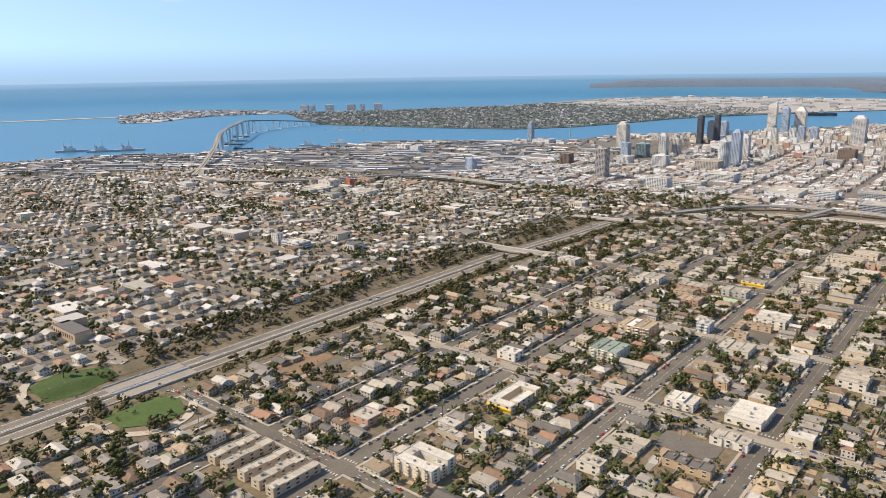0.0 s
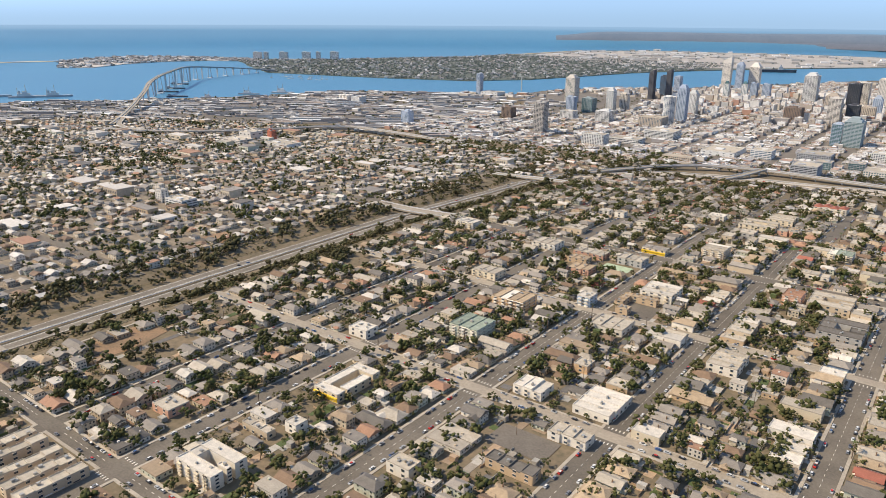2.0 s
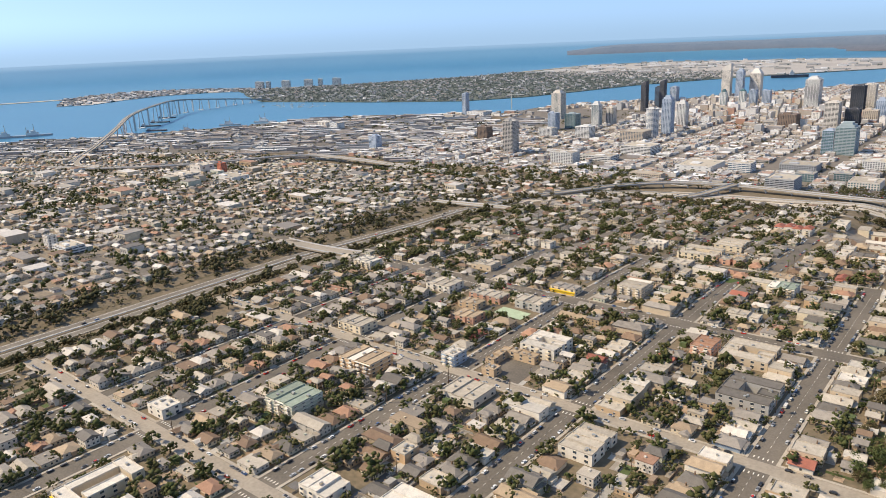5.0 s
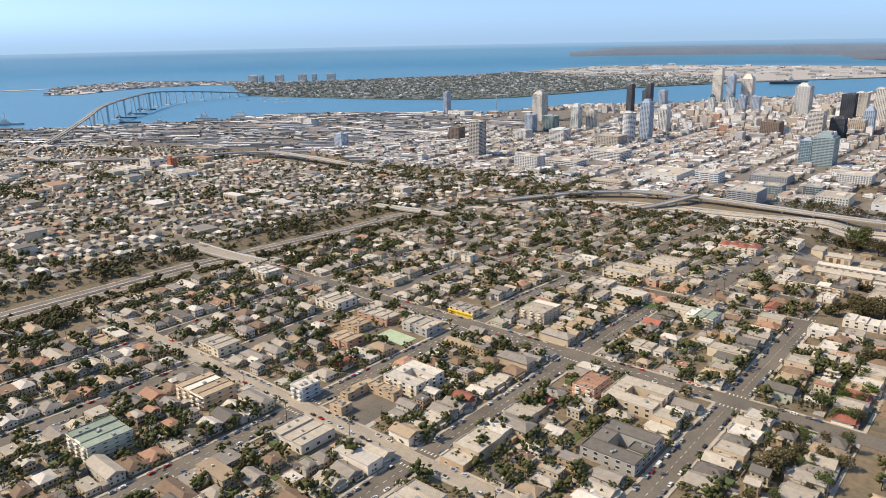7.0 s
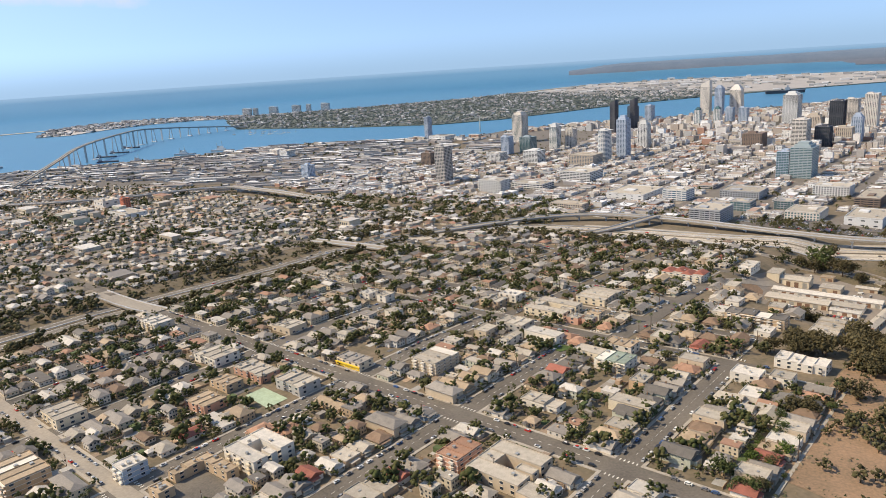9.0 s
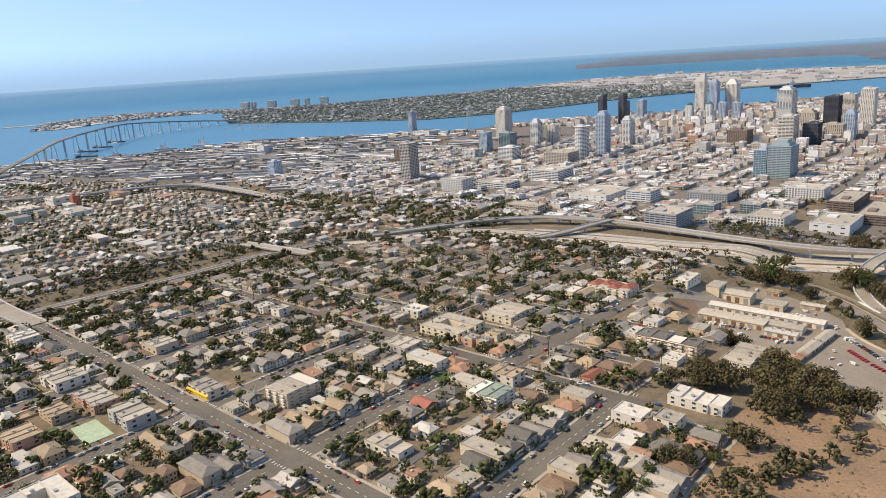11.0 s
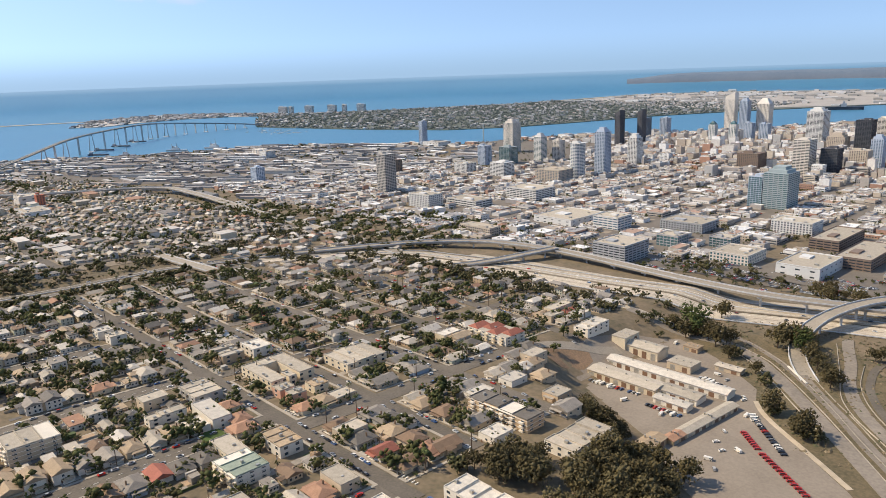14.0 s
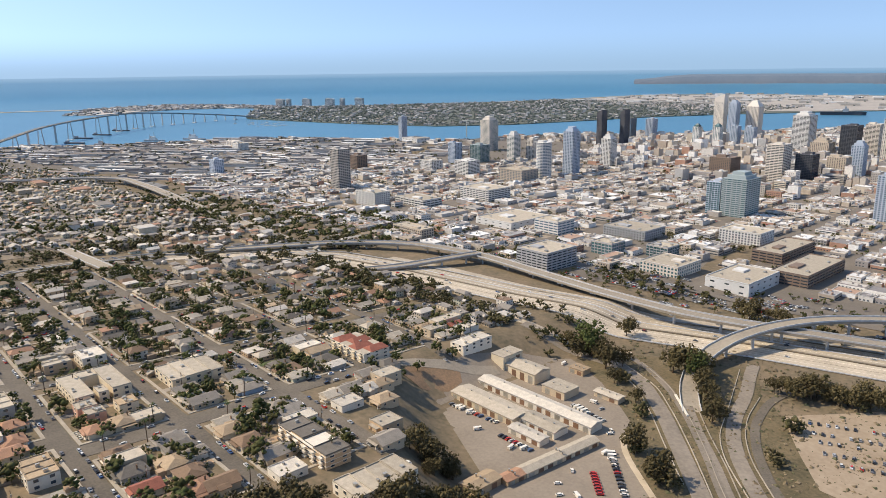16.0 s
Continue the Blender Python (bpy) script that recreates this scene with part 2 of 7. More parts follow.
    def mesh(self, name, mats, soft=False):
        me = bpy.data.meshes.new(name)
        me.from_pydata(self.v, [], self.f)
        for m in mats if isinstance(mats, (list, tuple)) else [mats]:
            me.materials.append(m)
        if max(self.m, default=0):
            me.polygons.foreach_set("material_index", self.m)
        if soft:
            me.polygons.foreach_set("use_smooth", [True] * len(self.f))
        me.update()
        return me


def part(name, shape, mats, parent=None, label=""):
    ob = new(name, shape if isinstance(shape, bpy.types.Mesh) else shape.mesh(name, mats))
    ob.parent = parent
    return tagged(ob, label)


def base(name, m, label, category, group="", kind=""):
    ob = new(name)
    ob.empty_display_size = 0.5
    ob.matrix_world = m
    return tagged(ob, label, category, group, kind)


# ---------------------------------------------------------------- the lie of the land
S_AT, S_Z = (0, 600, 750, 890, 1000, 1150, 1400, 4000), (20, 20, 14.5, 8, 4, 2, 1.2, 1.2)


def smooth(a, b, x):
    t = min(1.0, max(0.0, (x - a) / (b - a)))
    return t * t * (3 - 2 * t)


def ground(x, y):
    z = float(np.interp(y - 0.35 * (x + 100), S_AT, S_Z))
    k = smooth(-62, -25, x) * smooth(-26, 0, (x + 30) * 0.555 + (y - 776) * 0.832)
    z = z * (1 - k) + 1.5 * k
    if -384 < x < -326 and y < 720:
        z -= 3.0 * smooth(-384, -372, x) * smooth(-326, -338, x) * smooth(720, 640, y)
    return z


COAST = [(-2600, -600), (-1750, 450), (-1640, 620), (-1590, 786), (-1480, 900), (-1400, 1030), (-1340, 1120), (-1290, 1220), (-1255, 1350),
         (-1175, 1440), (-1010, 1510), (-890, 1570), (-885, 1730), (-783, 1849), (-640, 1880), (-634, 2025), (-540, 2150), (-450, 2330), (-300, 2600), (100, 2900), (900, 3400)]


def coast_side(X, Y):
    """Signed distance from the bay shore, positive on land."""
    best = np.full(X.shape, 1e9)
    sign = np.ones(X.shape)
    for (ax, ay), (bx, by) in zip(COAST, COAST[1:]):
        dx, dy = bx - ax, by - ay
        t = np.clip(((X - ax) * dx + (Y - ay) * dy) / (dx * dx + dy * dy), 0, 1)
        d = np.hypot(X - ax - t * dx, Y - ay - t * dy)
        side = np.where(dx * (Y - ay) - dy * (X - ax) < 0, 1.0, -1.0)
        sign = np.where(d < best, side, sign)
        best = np.minimum(best, d)
    return best * sign


def land():
    xs = np.unique(np.concatenate([np.arange(-2700, -480, 30), np.arange(-480, 221, 7), np.arange(230, 1300, 60)]))
    ys = np.unique(np.concatenate([np.arange(-900, 0, 60), np.arange(0, 1101, 7), np.arange(1110, 3500, 30)]))
    X, Y = np.meshgrid(xs, ys, indexing="ij")
    D = coast_side(X, Y)
    nx, ny = X.shape
    verts = []
    for i in range(nx):
        for j in range(ny):
            z = ground(X[i, j], Y[i, j])
            verts.append((X[i, j], Y[i, j], z if D[i, j] > 25 else max(-4.0, D[i, j] * z / 25)))
    faces = []
    for i in range(nx - 1):
        for j in range(ny - 1):
            if max(D[i, j], D[i + 1, j], D[i, j + 1], D[i + 1, j + 1]) > -40:
                k = i * ny + j
                faces.append((k, k + ny, k + ny + 1, k + 1))
    me = bpy.data.meshes.new("ground")
    me.from_pydata(verts, [], faces)
    me.materials.append(EARTH)
    me.polygons.foreach_set("use_smooth", [True] * len(faces))
    me.update()
    return tagged(new("ground", me), "dry tan earth and yards falling gently to the bay", "ground", kind="structure")


def sea():
    """One sheet of water to the horizon, which lifts far out as the haze line does."""
    rings = [0, 400, 900, 1500, 2200, 3000, 3700, 4300, 4420, 4540, 4650, 4750, 4850]
    lift = [0, 0, 0, 0, 0, 0, 0, 0, 14, 36, 62, 88, 112]
    n = 96
    verts, faces = [], []
    for r, h in zip(rings, lift):
        for i in range(n):
            a = 2 * math.pi * i / n
            verts.append((90 + r * math.cos(a), 300 + r * math.sin(a), h))
    for k in range(len(rings) - 1):
        for i in range(n):
            j = (i + 1) % n
            faces.append((k * n + i, k * n + n + i, k * n + n + j, k * n + j) if k else (i, n + i, n + j))
    me = bpy.data.meshes.new("water")
    me.from_pydata(verts, [], faces)
    me.materials.append(WATER)
    me.polygons.foreach_set("use_smooth", [True] * len(faces))
    me.update()
    return tagged(new("water", me), "blue bay and open ocean, lightly rippled", "sea", kind="structure")


def flat_land(name, pts, z, mat, label):
    area = sum(a[0] * b[1] - b[0] * a[1] for a, b in zip(pts, pts[1:] + pts[:1]))
    s = Shape().prism(pts if area > 0 else pts[::-1], -3, z)
    return tagged(new(name, s.mesh(name, mat)), label, "land", kind="structure")


land()
sea()
CORONADO = [(-2156, 1783), (-1850, 1620), (-1700, 1650), (-1450, 1700), (-1190, 1790), (-1080, 1940), (-1020, 2150), (-960, 2390), (-840, 2626), (-640, 2930),
            (-420, 3200), (-150, 3500), (100, 4000), (-700, 4150), (-1560, 4000), (-1830, 3755), (-1868, 3254), (-1921, 2831), (-2047, 2571), (-2164, 2328), (-2450, 2020), (-2460, 1960), (-2300, 1880)]
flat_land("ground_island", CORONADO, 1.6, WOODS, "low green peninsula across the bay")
flat_land("ground_beach", [(-2420, 2040), (-2470, 2030), (-2175, 2350), (-2058, 2590), (-1932, 2840), (-1880, 3260), (-1842, 3760), (-1818, 3750), (-1850, 3254), (-1903, 2831), (-2025, 2571), (-2140, 2328)], 1.9, SAND, "pale sand beach along the ocean side")
flat_land("ground_airfield", [(-1500, 2900), (-900, 2720), (-640, 2960), (-420, 3230), (-150, 3520), (80, 3980), (-700, 4120), (-1520, 3970), (-1780, 3700), (-1820, 3250)], 2.0, AIRFIELD, "pale dry airfield on the peninsula")
flat_land("ground_strand", [(-2454, 2011), (-2600, 1800), (-2841, 1517), (-3080, 900), (-3300, 200), (-3500, -600), (-3540, -600), (-3345, 200), (-3125, 900), (-2880, 1530), (-2640, 1830), (-2490, 2040)], 1.4, SAND, "thin sandy strand between bay and ocean")
CAYS = [(-2530, 1287), (-2450, 1369), (-2540, 1541), (-2575, 1705), (-2510, 1855), (-2340, 1975), (-2440, 2060), (-2520, 2092), (-2771, 1990), (-2960, 1880), (-3020, 1747), (-2960, 1576), (-2900, 1480)]
flat_land("ground_cays", CAYS, 1.7, AIRFIELD, "low built-up spit in the bay")


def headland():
    """The long headland on the horizon, distance haze mixed into its grey-blue colour."""
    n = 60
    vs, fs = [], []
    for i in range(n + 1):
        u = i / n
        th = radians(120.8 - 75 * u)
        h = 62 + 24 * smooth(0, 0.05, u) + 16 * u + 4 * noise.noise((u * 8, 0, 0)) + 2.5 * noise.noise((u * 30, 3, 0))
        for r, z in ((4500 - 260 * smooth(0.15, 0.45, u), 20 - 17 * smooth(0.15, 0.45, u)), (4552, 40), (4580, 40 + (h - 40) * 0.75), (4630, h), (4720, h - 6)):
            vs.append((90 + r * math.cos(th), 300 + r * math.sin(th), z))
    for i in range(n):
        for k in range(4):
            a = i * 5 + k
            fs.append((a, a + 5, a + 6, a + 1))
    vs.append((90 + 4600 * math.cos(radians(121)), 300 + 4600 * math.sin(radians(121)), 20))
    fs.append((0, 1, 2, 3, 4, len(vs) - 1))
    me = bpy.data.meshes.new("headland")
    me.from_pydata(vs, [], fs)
    me.materials.append(surface("headland_haze_tone", (0.15, 0.15, 0.165), 0.95, scale=0.008, fine=0.05, tint=(0.10, 0.105, 0.125), warm=False))
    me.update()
    tagged(new("backdrop_headland", me), "long low headland on the horizon, tinted grey-blue as by haze", "headland", kind="structure")


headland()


def haze():
    """The pale band of far haze where sea and sky meet: a glowing ring."""
    m = bpy.data.materials.new("far_haze")
    m.use_nodes = True
    n, l = m.node_tree.nodes, m.node_tree.links
    n.clear()
    o = n.new("ShaderNodeOutputMaterial")
    mix = n.new("ShaderNodeMixShader")
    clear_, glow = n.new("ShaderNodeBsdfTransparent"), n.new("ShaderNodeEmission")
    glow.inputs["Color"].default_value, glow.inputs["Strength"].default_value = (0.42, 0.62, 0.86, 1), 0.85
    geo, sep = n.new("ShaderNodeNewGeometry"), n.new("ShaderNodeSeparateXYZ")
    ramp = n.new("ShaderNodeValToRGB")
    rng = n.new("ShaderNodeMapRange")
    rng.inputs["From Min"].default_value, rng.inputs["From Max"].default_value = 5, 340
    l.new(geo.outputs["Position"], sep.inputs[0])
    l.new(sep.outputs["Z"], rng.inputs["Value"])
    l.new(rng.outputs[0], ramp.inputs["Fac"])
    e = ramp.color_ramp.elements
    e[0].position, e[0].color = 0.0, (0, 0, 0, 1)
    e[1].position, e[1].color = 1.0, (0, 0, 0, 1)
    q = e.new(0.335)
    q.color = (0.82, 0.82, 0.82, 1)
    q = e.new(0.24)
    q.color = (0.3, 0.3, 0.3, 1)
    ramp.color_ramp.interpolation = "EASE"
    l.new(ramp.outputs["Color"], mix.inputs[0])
    l.new(clear_.outputs[0], mix.inputs[1])
    l.new(glow.outputs[0], mix.inputs[2])
    l.new(mix.outputs[0], o.inputs[0])
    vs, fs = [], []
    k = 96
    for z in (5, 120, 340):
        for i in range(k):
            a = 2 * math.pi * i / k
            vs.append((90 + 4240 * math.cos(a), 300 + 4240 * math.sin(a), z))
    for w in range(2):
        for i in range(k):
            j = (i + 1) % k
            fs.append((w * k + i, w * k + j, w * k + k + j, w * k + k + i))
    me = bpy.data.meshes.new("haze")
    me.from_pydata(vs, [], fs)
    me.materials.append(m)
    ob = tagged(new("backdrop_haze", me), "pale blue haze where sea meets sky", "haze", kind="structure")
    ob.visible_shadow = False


haze()


def cloud():
    """A thin ragged wisp of white cloud high over the ocean."""
    m = bpy.data.materials.new("cloud_wisp")
    m.use_nodes = True
    n, l = m.node_tree.nodes, m.node_tree.links
    n.clear()
    o = n.new("ShaderNodeOutputMaterial")
    mix = n.new("ShaderNodeMixShader")
    clear_, glow = n.new("ShaderNodeBsdfTransparent"), n.new("ShaderNodeEmission")
    glow.inputs["Color"].default_value, glow.inputs["Strength"].default_value = (0.86, 0.92, 1.0, 1), 0.86
    co, sep = n.new("ShaderNodeTexCoord"), n.new("ShaderNodeSeparateXYZ")
    l.new(co.outputs["Generated"], sep.inputs[0])
    nz = n.new("ShaderNodeTexNoise")
    nz.inputs["Scale"].default_value, nz.inputs["Detail"].default_value, nz.inputs["Roughness"].default_value = 0.006, 7, 0.6
    l.new(co.outputs["Object"], nz.inputs["Vector"])
    fall = []
    for ax, stops in (("X", ((0.0, 0), (0.25, 1), (0.75, 0.9), (1.0, 0))), ("Z", ((0.0, 0), (0.4, 1), (0.62, 1), (1.0, 0)))):
        r = n.new("ShaderNodeValToRGB")
        r.color_ramp.interpolation = "EASE"
        e = r.color_ramp.elements
        while len(e) < 4:
            e.new(0.5)
        for k, (p, v) in enumerate(stops):
            e[k].position, e[k].color = p, (v, v, v, 1)
        l.new(sep.outputs[ax], r.inputs["Fac"])
        fall.append(r)
    a, c, d = n.new("ShaderNodeMath"), n.new("ShaderNodeMath"), n.new("ShaderNodeMapRange")
    a.operation = c.operation = "MULTIPLY"
    l.new(fall[0].outputs["Color"], a.inputs[0])
    l.new(fall[1].outputs["Color"], a.inputs[1])
    l.new(a.outputs[0], c.inputs[0])
    l.new(nz.outputs["Fac"], c.inputs[1])
    d.inputs["From Min"].default_value, d.inputs["From Max"].default_value, d.inputs["To Max"].default_value = 0.22, 0.6, 0.85
    l.new(c.outputs[0], d.inputs["Value"])
    l.new(d.outputs[0], mix.inputs[0])
    l.new(clear_.outputs[0], mix.inputs[1])
    l.new(glow.outputs[0], mix.inputs[2])
    l.new(mix.outputs[0], o.inputs[0])
    vs, fs = [], []
    for i in range(25):
        for j in range(5):
            vs.append((-850 + i * 70, 60 * math.sin(i * 0.26) + 25 * math.sin(j * 1.3), -130 + j * 65))
    for i in range(24):
        for j in range(4):
            k = i * 5 + j
            fs.append((k, k + 5, k + 6, k + 1))
    me = bpy.data.meshes.new("cloud")
    me.from_pydata(vs, [], fs)
    me.materials.append(m)
    ob = tagged(new("backdrop_cloud", me), "thin ragged wisp of white cloud", "cloud", kind="structure")
    ob.matrix_world = pose(-4170, 1960, 668, 0, 5, 66.5)
    ob.visible_shadow = False


cloud()


# ---------------------------------------------------------------- roads
def ribbon(name, line, width, mat, label, lift=0.12, step=8.0, deck=None, thick=0.0, kind="structure", category="road"):
    """A road along a line of (x, y) or (x, y, z) points; deck: heights come from the points."""
    pts = []
    for a, b in zip(line, line[1:]):
        a, b = Vector((*a, 0.0)[:3]), Vector((*b, 0.0)[:3])
        k = max(1, int((b - a).length / step))
        pts += [a.lerp(b, i / k) for i in range(k)]
    pts.append(Vector((*line[-1], 0.0)[:3]))
    if deck or step <= 4:
        for _ in range(6 if deck else 3):
            pts = [pts[0]] + [(p + q * 2 + r) / 4 for p, q, r in zip(pts, pts[1:], pts[2:])] + [pts[-1]]
    s = Shape()
    vs, fs = [], []
    for i, p in enumerate(pts):
        d = (pts[min(i + 1, len(pts) - 1)] - pts[max(i - 1, 0)])
        side = Vector((-d.y, d.x, 0)).normalized() * width / 2
        for k in (1, -1):
            q = p + side * k
            z = p.z if deck else ground(q.x, q.y) + lift
            vs.append((q.x, q.y, z))
            vs.append((q.x, q.y, z - (thick or 0.5)))
    for i in range(len(pts) - 1):
        a, b = i * 4, i * 4 + 4
        fs += [(a, a + 2, b + 2, b), (a + 1, b + 1, b + 3, a + 3), (a, b, b + 1, a + 1), (a + 2, a + 3, b + 3, b + 2)]
    k = len(pts) * 4 - 4
    fs += [(0, 1, 3, 2), (k, k + 2, k + 3, k + 1)]
    s.add(vs, fs)
    me = s.mesh(name, mat)
    return tagged(new(name, me), label, category, kind=kind), pts


# streets: a line of points, width, paving
X_STREETS = [-255, -206, -137, -74, -2]
X_UPPER = [-255, -194, -126, -61]
Y_STREETS = [60, 182, 311, 424, 535, 642]
Y_UPPER = [642, 680, 722, 762, 804, 840]
X_WEST = [-420 - 67 * i for i in range(18)]
LIGHT_Y = (311, 424)
STREETS = [([(x, 20), (x, 642)], 6.5 if x == -255 else 9.6, ASPHALT) for x in X_STREETS]
STREETS += [([(-255, 642), (-255, 800)], 6.0, ASPHALT), ([(-198, 642), (-197, 683), (-190, 726), (-188, 850)], 6.6, ASPHALT), ([(-131, 642), (-128, 676), (-123, 725), (-120, 780), (-118, 858)], 6.6, ASPHALT), ([(-61, 642), (-60, 690), (-61, 725), (-60, 766)], 9.0, ASPHALT)]
STREETS += [([(-326 if y not in (182, 535) else -345, y), (122 if y < 600 else 8, y)], 9.4 if y == 535 else 6.6, CONC_STREET if y in LIGHT_Y else ASPHALT) for y in Y_STREETS]
STREETS += [([(-326, 680), (-2, 679)], 6.8, ASPHALT), ([(-326, 722), (-60, 722), (6, 722)], 6.8, ASPHALT), ([(-306, 762), (-61, 761)], 6.6, ASPHALT), ([(-262, 810), (-120, 806), (-46, 800)], 6.6, ASPHALT)]
for i, (line_, w_, m_) in enumerate(STREETS):
    ribbon("road", line_, w_, m_, "sun-bleached concrete street between the houses" if m_ is CONC_STREET else "grey asphalt street running through the houses", lift=0.10 + 0.004 * i)


def on_street(x, y, m):
    """Within m metres of a street's edge."""
    for line, w, _ in STREETS:
        for (ax, ay), (bx, by) in zip(line, line[1:]):
            ll = (bx - ax) ** 2 + (by - ay) ** 2
            t = min(1.0, max(0.0, ((x - ax) * (bx - ax) + (y - ay) * (by - ay)) / ll))
            if math.hypot(x - ax - (bx - ax) * t, y - ay - (by - ay) * t) < w / 2 + m:
                return True
    return False


for x in X_WEST:
    ribbon("road", [(x, -250), (x, 850 if x > -900 else 600)], 7.0, ASPHALT, "grey asphalt street in the far neighbourhood", step=30, lift=0.5)
for y in [60, 182, 300, 422, 540, 660, 780, 880]:
    ribbon("road", [(-1130 if y > 600 else -1560, y), (-386, y)], 7.0, ASPHALT if y != 182 else CONC_STREET, "straight street in the far neighbourhood", step=30, lift=0.55)

LINES = Shape()
for x, ya_, yb_ in ((-137, 66, 640), (-74, 66, 640), (-2, 66, 640)):
    for k in range(int((yb_ - ya_) / 4)):
        y = ya_ + k * 4.0
        if all(abs(y + 1 - q) > 8 for q in Y_STREETS):
            g_ = ground(x, y + 1)
            LINES.box(x, y + 1, g_ - 0.1, g_ + 0.22, 0.12, 1.6)
for y in (182, 535):
    for k in range(84):
        x = -320 + k * 4.0
        if all(abs(x + 1 - q) > 8 for q in X_STREETS) and x < 10:
            g_ = ground(x + 1, y)
            LINES.box(x + 1, y, g_ - 0.1, g_ + 0.22, 1.6, 0.12)
for x in X_STREETS[1:]:
    for y in Y_STREETS[1:]:
        for k in (-1, 1):
            for q in range(5):
                g_ = ground(x, y)
                LINES.box(x - 3.2 + q * 1.6, y + k * 5.6, g_ - 0.3, g_ + 0.22, 0.35, 1.3)
tagged(new("road_markings", LINES.mesh("road_markings", PAINT)), "worn white lane dashes and crossings on the streets", "road marking", kind="stuff")

# freeway in its cut, two carriageways and a median
FWY = [(-356, -250), (-356, 640), (-352, 720), (-340, 780), (-312, 835), (-257, 874), (-200, 888), (-106, 900), (-34, 915), (25, 938), (90, 958), (170, 985), (300, 1040)]
def beside(off):
    """The freeway's line, moved sideways; it is wider past the bend."""
    return [(x + off * (1 if y < 760 else 0.65), y - off * (0 if y < 760 else 0.75 if y < 840 else 1.25)) for x, y in FWY]


for off in (-6.3, 6.3):
    line = beside(off)
    ribbon("road", line[:4], 8.6, FREEWAY_DIMMED, "grey concrete freeway carriageway in its cut, toned darker for sun angle", lift=0.3, step=6)
    ribbon("road", line[3:], 15.2, FREEWAY, "pale concrete freeway carriageway with worn lanes", lift=0.3, step=6)
for off in (-3.1, 0, 3.1):
    for o2 in (-6.3, 6.3):
        ribbon("road_marking", beside(off + o2), 0.22, PAINT if abs(off) > 1 else ASPHALT, "thin worn lane line on the freeway", lift=0.34, step=6, category="lane line")
barrier, _ = ribbon("median_barrier", [(x * 1.0, y) for x, y in FWY[:4]], 0.7, PIER_CONC, "low concrete median barrier of the freeway", lift=1.2, step=6, category="barrier")
for off, hi in ((0.0, 1.0), (-13.2, 0.9), (13.2, 0.9), (-6.3, 0.7)):
    ribbon("median_barrier", beside(off)[4:], 0.55, PIER_CONC if off else DECK, "low concrete barrier along the freeway lanes", lift=hi, step=6, category="barrier")
# service lanes of the interchange
ribbon("road", [(-300, 850), (-257, 858), (-202, 868), (-167, 868), (-128, 862), (-95, 862), (-53, 865), (-30, 873), (-8, 884)], 5.5, FREEWAY, "pale concrete collector lane beside the freeway", lift=0.3)
ribbon("road", [(-230, 905), (-180, 914), (-106, 918), (-40, 934), (20, 962), (90, 984), (180, 1018)], 8.0, FREEWAY, "pale concrete collector lane beside the freeway", lift=0.3)
ribbon("road", [(-60, 862), (-25, 866), (0, 868), (18, 857), (39, 838), (58, 818), (74, 801), (110, 762), (150, 712)], 6.5, RAMP, "curving worn ramp road beside the yard", lift=0.3, step=4)
ribbon("road", [(-10, 882), (8, 875), (28, 861), (47, 843), (68, 820), (82, 803), (120, 762), (160, 715)], 3.2, RAMP, "curving worn ramp lane beside the ramp", lift=0.33, step=4)
ribbon("road", [(24, 885), (30, 869), (40, 854), (57, 834), (72, 818), (88, 799), (126, 762), (168, 722)], 3.6, RAMP, "narrow worn ramp road under the trees", lift=0.3, step=4)
ribbon("road", [(40, 914), (44, 902), (53, 880), (59, 858), (66, 842), (76, 827), (92, 809), (135, 770), (180, 735)], 5.5, RAMP, "curving worn slip road", lift=0.3, step=4)
ribbon("road", [(66, 900), (63, 890), (63, 878), (68, 856), (78, 837), (94, 816), (140, 778), (185, 745)], 3.6, ASPHALT, "narrow dark slip road", lift=0.32, step=4)
for line_ in ([(-3, 871), (22, 860), (43, 840), (62, 820), (79, 801), (115, 760)], [(-6, 865), (16, 853), (36, 834), (54, 815), (71, 798)], [(3, 878), (26, 864), (45, 846), (66, 823), (80, 806), (117, 766)],
              [(32, 872), (43, 856), (60, 836), (75, 820), (91, 801)], [(38, 904), (54, 862), (62, 839), (72, 824), (88, 808), (130, 768)], [(58, 882), (63, 860), (70, 844), (80, 829), (96, 812)]):
    ribbon("kerb", line_, 0.32, CONCRETE, "pale concrete kerb along a ramp", lift=0.5, step=4, category="kerb")
ribbon("kerb", [(32, 858), (39, 851), (46, 844)], 0.9, PAINT, "low white wall beside the ramp", lift=0.9, step=4, category="wall")
ribbon("ground_path", [(37, 812), (43, 803), (57, 792), (72, 781), (90, 767)], 2.2, SAND, "pale sandy strip along the yard", lift=0.28, step=4, category="path")


